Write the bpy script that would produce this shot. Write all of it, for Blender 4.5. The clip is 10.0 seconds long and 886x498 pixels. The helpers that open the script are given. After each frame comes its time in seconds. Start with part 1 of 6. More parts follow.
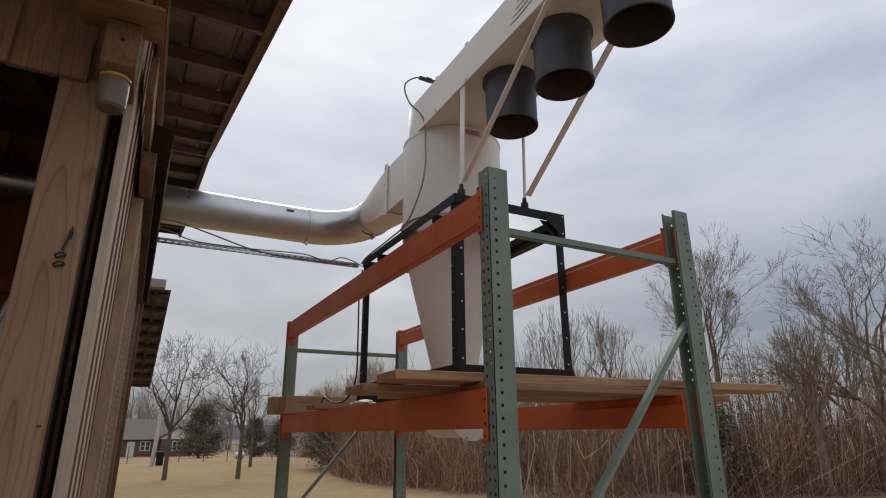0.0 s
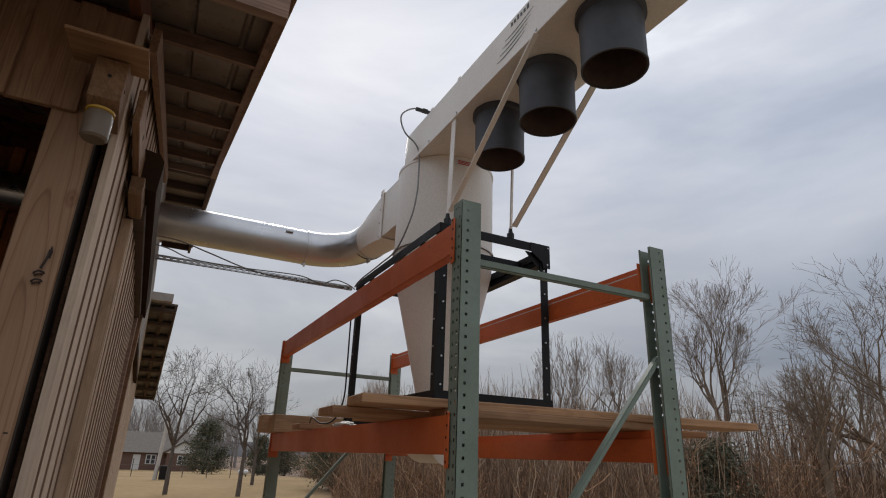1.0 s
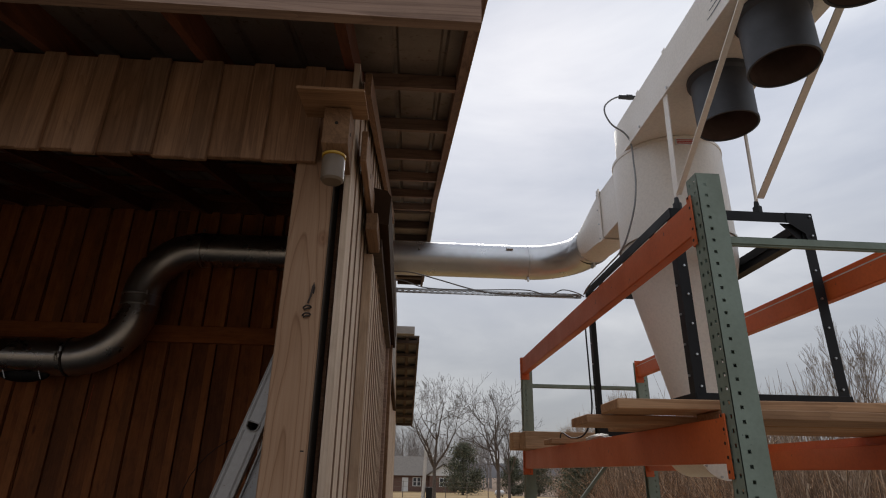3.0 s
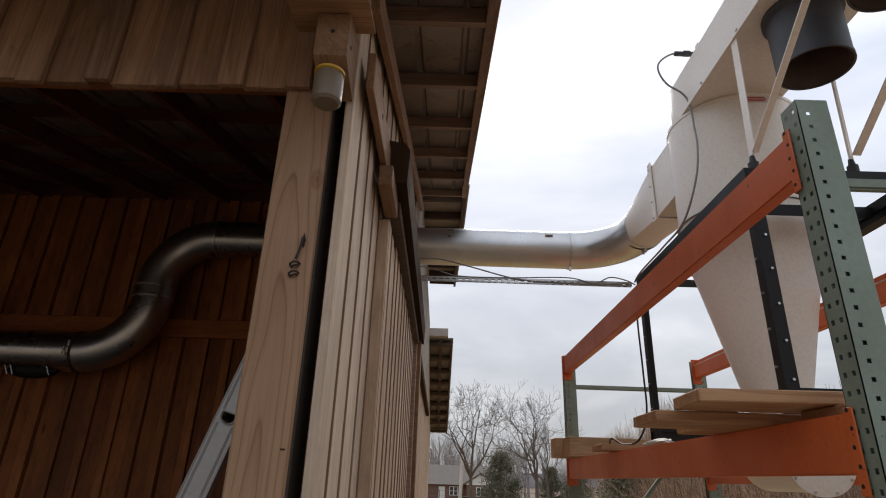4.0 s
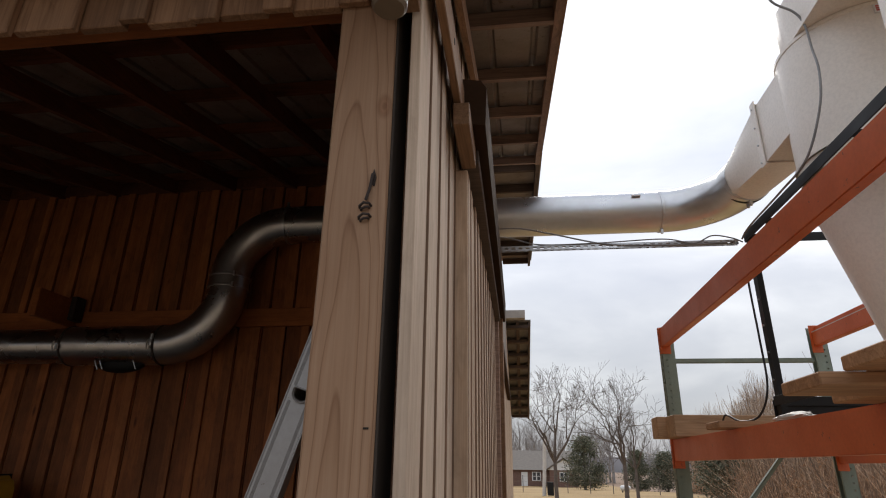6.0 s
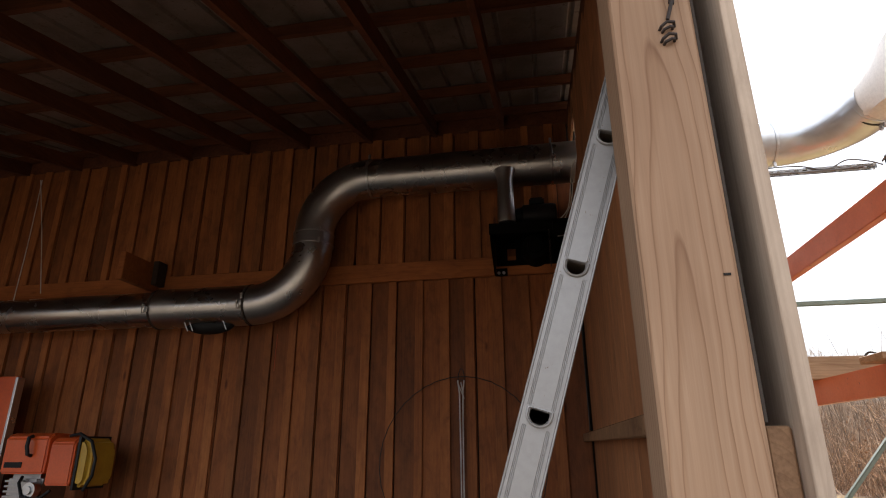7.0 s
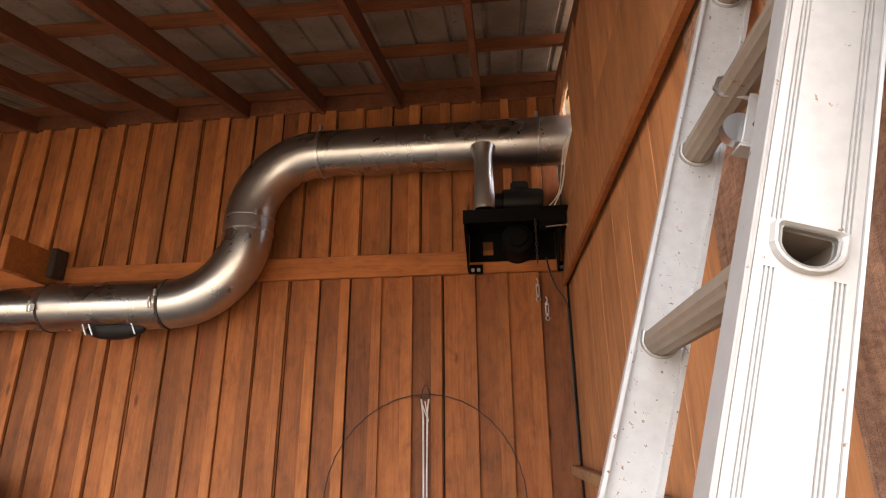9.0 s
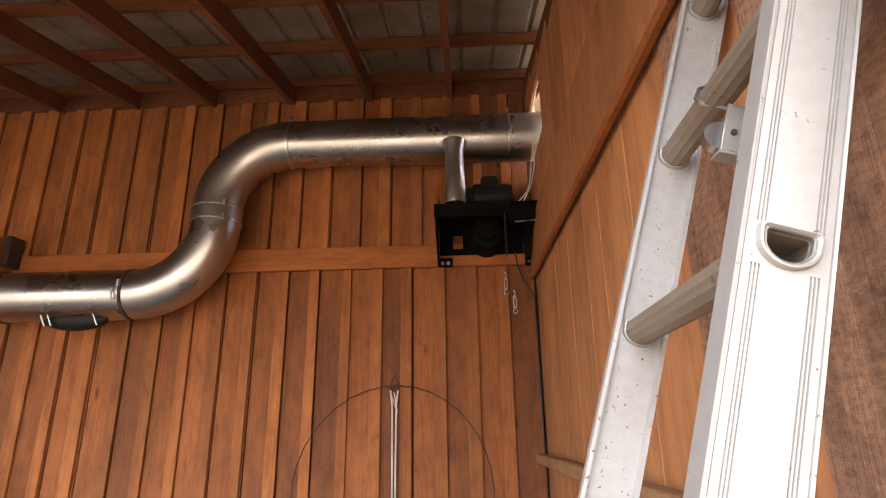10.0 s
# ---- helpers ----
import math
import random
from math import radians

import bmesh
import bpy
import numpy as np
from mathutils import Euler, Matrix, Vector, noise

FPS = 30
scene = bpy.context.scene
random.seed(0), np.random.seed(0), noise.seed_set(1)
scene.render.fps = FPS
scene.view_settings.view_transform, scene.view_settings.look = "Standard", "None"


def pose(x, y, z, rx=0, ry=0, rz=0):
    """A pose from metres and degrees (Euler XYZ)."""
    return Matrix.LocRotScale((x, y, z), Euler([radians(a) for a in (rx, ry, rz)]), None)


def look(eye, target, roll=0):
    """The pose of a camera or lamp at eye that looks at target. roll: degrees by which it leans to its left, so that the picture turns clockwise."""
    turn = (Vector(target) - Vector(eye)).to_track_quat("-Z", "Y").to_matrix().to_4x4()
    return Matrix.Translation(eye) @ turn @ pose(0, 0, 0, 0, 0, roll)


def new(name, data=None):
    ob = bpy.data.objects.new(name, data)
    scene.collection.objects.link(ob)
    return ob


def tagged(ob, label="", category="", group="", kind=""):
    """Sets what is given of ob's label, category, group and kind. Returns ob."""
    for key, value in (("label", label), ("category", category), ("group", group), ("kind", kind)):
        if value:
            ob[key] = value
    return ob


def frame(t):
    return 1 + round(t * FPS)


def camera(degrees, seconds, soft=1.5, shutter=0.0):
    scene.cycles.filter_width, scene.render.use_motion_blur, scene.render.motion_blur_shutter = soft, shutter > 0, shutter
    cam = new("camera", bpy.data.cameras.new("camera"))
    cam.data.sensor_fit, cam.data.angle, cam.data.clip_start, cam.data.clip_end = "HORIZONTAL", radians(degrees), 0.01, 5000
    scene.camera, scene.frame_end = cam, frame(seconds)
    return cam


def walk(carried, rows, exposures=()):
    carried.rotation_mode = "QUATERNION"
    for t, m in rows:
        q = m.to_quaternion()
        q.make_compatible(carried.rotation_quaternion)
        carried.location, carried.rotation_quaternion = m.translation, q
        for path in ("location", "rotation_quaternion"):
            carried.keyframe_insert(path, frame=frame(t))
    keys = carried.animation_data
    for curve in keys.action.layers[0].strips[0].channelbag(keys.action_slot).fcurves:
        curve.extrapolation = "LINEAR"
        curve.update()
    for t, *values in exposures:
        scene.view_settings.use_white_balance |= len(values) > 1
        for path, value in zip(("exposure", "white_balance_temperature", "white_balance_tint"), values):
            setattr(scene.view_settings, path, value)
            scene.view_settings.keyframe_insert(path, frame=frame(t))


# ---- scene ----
cam = camera(75.4, 10.0, soft=1.1)
PATH = [
    (0, (-0.074, -0.351, 1.65), (0.815, 1.333, 2.263), -0.4),
    (0.5, (0.051, -0.511, 1.642), (0.919, 1.164, 2.306), 1.2),
    (1, (0.05, -0.528, 1.648), (0.882, 1.155, 2.337), 2.1),
    (1.5, (0.059, -0.533, 1.64), (0.808, 1.193, 2.32), 3.0),
    (2, (0.05, -0.511, 1.626), (0.646, 1.274, 2.304), 2.4),
    (2.5, (0.041, -0.466, 1.624), (0.42, 1.377, 2.301), 1.6),
    (3, (0.037, -0.402, 1.619), (0.151, 1.458, 2.346), 1.0),
    (3.2, (0.053, -0.332, 1.603), (0.12, 1.525, 2.345), 0.9),
    (4.3, (0.142, 0.247, 1.633), (0.12, 2.1, 2.386), 2.1),
    (4.5, (0.197, 0.304, 1.646), (0.162, 2.155, 2.403), 2.0),
    (5, (0.276, 0.387, 1.663), (0.135, 2.232, 2.422), 1.6),
    (5.2, (0.272, 0.405, 1.66), (0.112, 2.25, 2.416), 1.5),
    (6.3, (-0.177, 0.479, 1.547), (-0.453, 2.337, 2.234), 0.5),
    (6.5, (-0.316, 0.52, 1.488), (-0.612, 2.378, 2.165), 0.2),
    (7, (-0.573, 0.646, 1.424), (-0.907, 2.509, 2.07), -0.3),
    (7.5, (-0.673, 0.982, 1.479), (-0.993, 2.849, 2.12), -0.4),
    (8, (-0.783, 1.228, 1.56), (-1.088, 3.1, 2.193), -0.3),
    (8.5, (-0.753, 1.376, 1.64), (-1.016, 3.254, 2.276), -0.3),
    (9, (-0.719, 1.387, 1.636), (-0.921, 3.272, 2.274), -0.4),
    (9.5, (-0.744, 1.363, 1.629), (-0.89, 3.255, 2.262), -0.6),
    (10, (-0.766, 1.343, 1.624), (-0.84, 3.245, 2.238), -0.9),
]
EXPOSURES = [(0, 0.3, 6500, 10), (0.6, 0.2, 6500, 10), (2.0, 0.2, 6500, 10), (3.0, 0.25, 6500, 10), (4.3, 0.75, 6500, 10), (5.2, 0.8, 6500, 10), (6.3, 0.8, 6500, 10), (6.7, 1.25, 6500, 10), (7.0, 1.95, 6500, 10), (7.5, 3.5, 6700, 11), (8.0, 4.2, 7150, 11), (8.6, 4.42, 7150, 11), (9.0, 4.42, 6900, 10), (10.0, 4.42, 6850, 10)]
walk(cam, [(t, look(eye, target, roll)) for t, eye, target, roll in PATH], EXPOSURES)

# ---------------------------------------------------------------- light
world = bpy.data.worlds.new("overcast")
scene.world = world
world.use_nodes = True
wn, wl = world.node_tree.nodes, world.node_tree.links
wn.clear()
SUN_AZ, SUN_EL = radians(14), radians(40)


def wnode(kind, **inputs):
    n = wn.new(kind)
    for k, v in inputs.items():
        n.inputs[k.replace("_", " ")].default_value = v
    return n


w_out = wn.new("ShaderNodeOutputWorld")
w_bg = wnode("ShaderNodeBackground", Strength=1.0)
w_sky = wn.new("ShaderNodeTexSky")
w_sky.sky_type = "NISHITA"
w_sky.sun_disc = False
w_sky.sun_elevation, w_sky.sun_rotation = SUN_EL, SUN_AZ
w_dim = wn.new("ShaderNodeVectorMath")
w_dim.operation = "SCALE"
w_dim.inputs["Scale"].default_value = 0.1
w_co = wn.new("ShaderNodeTexCoord")
w_map = wn.new("ShaderNodeMapping")
w_map.inputs["Scale"].default_value = (1.0, 1.0, 3.4)
w_n1 = wnode("ShaderNodeTexNoise", Scale=1.5, Detail=7.0, Roughness=0.52, Distortion=0.35)
w_ramp = wn.new("ShaderNodeValToRGB")
for pos, col in ((0.32, (0.34, 0.375, 0.445, 1)), (0.46, (0.455, 0.48, 0.54, 1)), (0.58, (0.55, 0.57, 0.615, 1)), (0.74, (0.80, 0.81, 0.83, 1))):
    e = w_ramp.color_ramp.elements.new(pos)
    e.color = col
while len(w_ramp.color_ramp.elements) > 4:
    w_ramp.color_ramp.elements.remove(w_ramp.color_ramp.elements[0 if w_ramp.color_ramp.elements[0].position < 0.1 else -1])
w_mix = wn.new("ShaderNodeMix")
w_mix.data_type = "RGBA"
w_mix.inputs["Factor"].default_value = 0.9
wl.new(w_co.outputs["Generated"], w_map.inputs["Vector"])
wl.new(w_map.outputs["Vector"], w_n1.inputs["Vector"])
wl.new(w_n1.outputs["Fac"], w_ramp.inputs["Fac"])
wl.new(w_sky.outputs["Color"], w_dim.inputs[0])
wl.new(w_dim.outputs["Vector"], w_mix.inputs[6])
wl.new(w_ramp.outputs["Color"], w_mix.inputs[7])
# the veiled sun brightens the clouds round it
w_dot = wn.new("ShaderNodeVectorMath")
w_dot.operation = "DOT_PRODUCT"
w_dot.inputs[1].default_value = (math.sin(SUN_AZ) * math.cos(SUN_EL), math.cos(SUN_AZ) * math.cos(SUN_EL), math.sin(SUN_EL))
w_unit = wn.new("ShaderNodeVectorMath")
w_unit.operation = "NORMALIZE"
wl.new(w_co.outputs["Generated"], w_unit.inputs[0])
wl.new(w_unit.outputs["Vector"], w_dot.inputs[0])
w_glow = wn.new("ShaderNodeMapRange")
w_glow.interpolation_type = "SMOOTHSTEP"
w_glow.inputs["From Min"].default_value, w_glow.inputs["From Max"].default_value = 0.45, 1.0
w_glow.inputs["To Min"].default_value, w_glow.inputs["To Max"].default_value = 1.0, 1.08
wl.new(w_dot.outputs["Value"], w_glow.inputs["Value"])
w_lit = wn.new("ShaderNodeVectorMath")
w_lit.operation = "SCALE"
wl.new(w_mix.outputs[2], w_lit.inputs[0])
w_sep = wn.new("ShaderNodeSeparateXYZ")
wl.new(w_unit.outputs["Vector"], w_sep.inputs[0])
w_low = wn.new("ShaderNodeMapRange")
w_low.interpolation_type = "SMOOTHSTEP"
w_low.inputs["From Min"].default_value, w_low.inputs["From Max"].default_value = 0.0, 0.62
w_low.inputs["To Min"].default_value, w_low.inputs["To Max"].default_value = 0.50, 1.10
wl.new(w_sep.outputs["Z"], w_low.inputs["Value"])
w_both = wn.new("ShaderNodeMath")
w_both.operation = "MULTIPLY"
# a thinner patch of cloud over the woods
w_dot2 = wn.new("ShaderNodeVectorMath")
w_dot2.operation = "DOT_PRODUCT"
w_dot2.inputs[1].default_value = (0.872, 0.375, 0.315)
wl.new(w_unit.outputs["Vector"], w_dot2.inputs[0])
w_gap = wn.new("ShaderNodeMapRange")
w_gap.interpolation_type = "SMOOTHSTEP"
w_gap.inputs["From Min"].default_value, w_gap.inputs["From Max"].default_value = 0.955, 1.0
w_gap.inputs["To Min"].default_value, w_gap.inputs["To Max"].default_value = 1.0, 1.12
wl.new(w_dot2.outputs["Value"], w_gap.inputs["Value"])
w_thin = wn.new("ShaderNodeMath")
w_thin.operation = "MULTIPLY"
wl.new(w_glow.outputs["Result"], w_thin.inputs[0])
wl.new(w_gap.outputs["Result"], w_thin.inputs[1])
wl.new(w_thin.outputs[0], w_both.inputs[0])
wl.new(w_low.outputs["Result"], w_both.inputs[1])
wl.new(w_both.outputs[0], w_lit.inputs["Scale"])
wl.new(w_lit.outputs["Vector"], w_bg.inputs["Color"])
wl.new(w_bg.outputs["Background"], w_out.inputs["Surface"])

sun_data = bpy.data.lights.new("sun", "SUN")
sun_data.energy, sun_data.angle, sun_data.color = 1.2, radians(25), (1.0, 0.95, 0.88)
sun = new("sun", sun_data)
sun_dir = Vector((math.sin(SUN_AZ) * math.cos(SUN_EL), math.cos(SUN_AZ) * math.cos(SUN_EL), math.sin(SUN_EL)))
sun.matrix_world = look(sun_dir * 50, (0, 0, 0))


# ---------------------------------------------------------------- materials
def material(name):
    m = bpy.data.materials.new(name)
    m.use_nodes = True
    t = m.node_tree
    return m, t.nodes, t.links, t.nodes["Principled BSDF"]


def spread(nodes, links, seed=0.0):
    """Object coordinates, shifted for each object so that alike pieces differ."""
    co = nodes.new("ShaderNodeTexCoord")
    info = nodes.new("ShaderNodeObjectInfo")
    mul = nodes.new("ShaderNodeVectorMath")
    mul.operation = "SCALE"
    mul.inputs[0].default_value = (17.0 + seed, 29.0, 11.0)
    links.new(info.outputs["Random"], mul.inputs["Scale"])
    add = nodes.new("ShaderNodeVectorMath")
    links.new(co.outputs["Object"], add.inputs[0])
    links.new(mul.outputs["Vector"], add.inputs[1])
    return add.outputs["Vector"], info.outputs["Random"]


def ramp(nodes, links, fac, stops):
    r = nodes.new("ShaderNodeValToRGB")
    els = r.color_ramp.elements
    els[0].position, els[0].color = stops[0][0], (*stops[0][1], 1)
    els[1].position, els[1].color = stops[-1][0], (*stops[-1][1], 1)
    for pos, col in stops[1:-1]:
        els.new(pos).color = (*col, 1)
    links.new(fac, r.inputs["Fac"])
    return r.outputs["Color"]


def noise_fac(nodes, links, vec, scale, detail=5.0, rough=0.55, distort=0.0, stretch=None):
    if stretch:
        mp = nodes.new("ShaderNodeMapping")
        mp.inputs["Scale"].default_value = stretch
        links.new(vec, mp.inputs["Vector"])
        vec = mp.outputs["Vector"]
    n = nodes.new("ShaderNodeTexNoise")
    n.inputs["Scale"].default_value, n.inputs["Detail"].default_value = scale, detail
    n.inputs["Roughness"].default_value, n.inputs["Distortion"].default_value = rough, distort
    links.new(vec, n.inputs["Vector"])
    return n.outputs["Fac"]


def mixed(nodes, links, kind, fac, a, b):
    m = nodes.new("ShaderNodeMix")
    m.data_type, m.blend_type = "RGBA", kind
    for sock, v in ((m.inputs["Factor"], fac), (m.inputs[6], a), (m.inputs[7], b)):
        if isinstance(v, (int, float)):
            sock.default_value = v
        elif isinstance(v, tuple):
            sock.default_value = (*v, 1)
        else:
            links.new(v, sock)
    return m.outputs[2]


def bump(nodes, links, bsdf, fac, strength, distance):
    b = nodes.new("ShaderNodeBump")
    b.inputs["Strength"].default_value, b.inputs["Distance"].default_value = strength, distance
    links.new(fac, b.inputs["Height"])
    links.new(b.outputs["Normal"], bsdf.inputs["Normal"])


def wood(name, light, dark, axis="z", rough=0.75, vary=0.35, rings=1.0, stain=0.35, knots=0.5, grain=0.35, flame=0.09, relief=0.003, fibres=0.5, mottle=0.3):
    """Sawn timber with its grain along one axis: growth bands, fibre streaks, stains, knots."""
    m, n, l, b = material(name)
    vec, rnd = spread(n, l)
    long_ = {"x": (0.05, 1, 1), "y": (1, 0.05, 1), "z": (1, 1, 0.05)}[axis]
    band = noise_fac(n, l, vec, 16.0 * rings, 3.0, 0.5, 0.8, long_)
    fibre = noise_fac(n, l, vec, 150.0, 3.0, 0.6, 0.0, tuple(0.3 * c if c < 1 else c for c in long_))
    blot = noise_fac(n, l, vec, 2.3, 4.0, 0.6, 0.2, tuple(0.3 if c < 1 else 1 for c in long_))
    mid = tuple((a + c) / 2 for a, c in zip(light, dark))
    flow = noise_fac(n, l, vec, 5.0 * rings, 1.5, 0.4, 0.6, tuple(flame if c < 1 else 1 for c in long_))
    steps = n.new("ShaderNodeMath")
    steps.operation = "MULTIPLY"
    steps.inputs[1].default_value = 16.0
    l.new(flow, steps.inputs[0])
    saw = n.new("ShaderNodeMath")
    saw.operation = "FRACT"
    l.new(steps.outputs[0], saw.inputs[0])
    col = ramp(n, l, band, ((0.34, light), (0.47, mid), (0.52, dark), (0.56, light), (0.70, mid)))
    col = mixed(n, l, "MULTIPLY", grain, col, ramp(n, l, saw.outputs[0], ((0.0, (0.50, 0.42, 0.36)), (0.10, (0.72, 0.66, 0.6)), (0.28, (1, 1, 1)), (0.97, (1.0, 0.97, 0.94)))))
    col = mixed(n, l, "MULTIPLY", fibres, col, ramp(n, l, fibre, ((0.3, (0.55, 0.5, 0.45)), (0.65, (1, 1, 1)))))
    col = mixed(n, l, "MULTIPLY", stain, col, ramp(n, l, blot, ((0.32, (0.45, 0.40, 0.36)), (0.55, (1, 1, 1)), (0.75, (1.0, 0.93, 0.84)))))
    dust = noise_fac(n, l, vec, 11.0, 6.0, 0.7, 0.4, tuple(0.45 if c < 1 else 1 for c in long_))
    col = mixed(n, l, "MULTIPLY", mottle, col, ramp(n, l, dust, ((0.30, (0.45, 0.42, 0.40)), (0.50, (0.92, 0.92, 0.92)), (0.72, (1.25, 1.25, 1.25)))))
    k = n.new("ShaderNodeTexVoronoi")
    k.inputs["Scale"].default_value = 2.6
    kmap = n.new("ShaderNodeMapping")
    kmap.inputs["Scale"].default_value = tuple(0.45 if c < 1 else 1.6 for c in long_)
    l.new(vec, kmap.inputs["Vector"])
    l.new(kmap.outputs["Vector"], k.inputs["Vector"])
    col = mixed(n, l, "MULTIPLY", knots, col, ramp(n, l, k.outputs["Distance"], ((0.03, (0.30, 0.2, 0.14)), (0.075, (1, 1, 1)))))
    tone = ramp(n, l, rnd, ((0.0, (1 - vary, 1 - vary, 1 - vary)), (0.5, (1 - vary * 0.35, 1 - vary * 0.42, 1 - vary * 0.5)), (1.0, (1, 1, 1))))
    col = mixed(n, l, "MULTIPLY", 1.0, col, tone)
    l.new(col, b.inputs["Base Color"])
    b.inputs["Roughness"].default_value = rough
    both = n.new("ShaderNodeMath")
    both.operation = "ADD"
    l.new(fibre, both.inputs[0])
    l.new(band, both.inputs[1])
    if relief > 0.006:
        pits = n.new("ShaderNodeMath")
        pits.operation = "ADD"
        l.new(both.outputs[0], pits.inputs[0])
        torn = noise_fac(n, l, vec, 55.0, 6.0, 0.75, 0.0, tuple(1.6 if c < 1 else 0.7 for c in long_))
        l.new(torn, pits.inputs[1])
        rag_col = mixed(n, l, "MULTIPLY", 0.8, col, ramp(n, l, torn, ((0.36, (0.55, 0.5, 0.46)), (0.50, (0.95, 0.95, 0.95)), (0.64, (1.3, 1.28, 1.25)))))
        l.new(rag_col, b.inputs["Base Color"])
        both = pits
    bump(n, l, b, both.outputs[0], 0.5, relief)
    return m


def paint(name, col, rough=0.45, chip=None, chips=0.62, dirt=0.25, metallic=0.0, dirt_col=(0.35, 0.28, 0.2), chip_scale=22.0):
    """Painted steel: slight tone changes, dirt, and chips that show another colour."""
    m, n, l, b = material(name)
    vec, rnd = spread(n, l)
    soft = noise_fac(n, l, vec, 3.0, 4.0)
    fine = noise_fac(n, l, vec, 60.0, 4.0, 0.6)
    c = mixed(n, l, "MULTIPLY", dirt, col, ramp(n, l, soft, ((0.35, dirt_col), (0.62, (1, 1, 1)))))
    c = mixed(n, l, "MULTIPLY", 0.25, c, ramp(n, l, fine, ((0.3, (0.6, 0.6, 0.6)), (0.6, (1, 1, 1)))))
    if chip:
        worn = noise_fac(n, l, vec, chip_scale, 6.0, 0.7)
        c = mixed(n, l, "MIX", ramp(n, l, worn, ((chips, (0, 0, 0)), (chips + 0.03, (1, 1, 1)))), c, chip)
    l.new(c, b.inputs["Base Color"])
    b.inputs["Metallic"].default_value = metallic
    r = ramp(n, l, soft, ((0.3, (rough + 0.12,) * 3), (0.7, (rough - 0.08,) * 3)))
    l.new(r, b.inputs["Roughness"])
    bump(n, l, b, fine, 0.12, 0.001)
    return m


def galvanized(name, col=(0.55, 0.54, 0.52), rough=0.28, spangle=0.5):
    m, n, l, b = material(name)
    vec, rnd = spread(n, l)
    v = n.new("ShaderNodeTexVoronoi")
    v.inputs["Scale"].default_value = 28.0
    l.new(vec, v.inputs["Vector"])
    soft = noise_fac(n, l, vec, 2.2, 5.0, 0.6, 0.3)
    tone = mixed(n, l, "MIX", 0.12 * spangle, col, v.outputs["Color"])
    hsv = n.new("ShaderNodeHueSaturation")
    hsv.inputs["Saturation"].default_value = 0.35
    l.new(tone, hsv.inputs["Color"])
    c = mixed(n, l, "MULTIPLY", 0.25, hsv.outputs["Color"], ramp(n, l, soft, ((0.35, (0.55, 0.5, 0.45)), (0.6, (1, 1, 1)))))
    l.new(c, b.inputs["Base Color"])
    b.inputs["Metallic"].default_value = 1.0
    l.new(ramp(n, l, soft, ((0.3, (rough + 0.14,) * 3), (0.7, (rough - 0.05,) * 3))), b.inputs["Roughness"])
    bump(n, l, b, soft, 0.025, 0.01)
    return m


def plain(name, col, rough=0.6, metallic=0.0, vary=0.3, scale=12.0):
    m, n, l, b = material(name)
    vec, rnd = spread(n, l)
    f = noise_fac(n, l, vec, scale, 5.0, 0.6)
    lo = tuple(c * (1 - vary) for c in col)
    l.new(ramp(n, l, f, ((0.3, lo), (0.7, col))), b.inputs["Base Color"])
    b.inputs["Roughness"].default_value, b.inputs["Metallic"].default_value = rough, metallic
    bump(n, l, b, f, 0.15, 0.002)
    return m


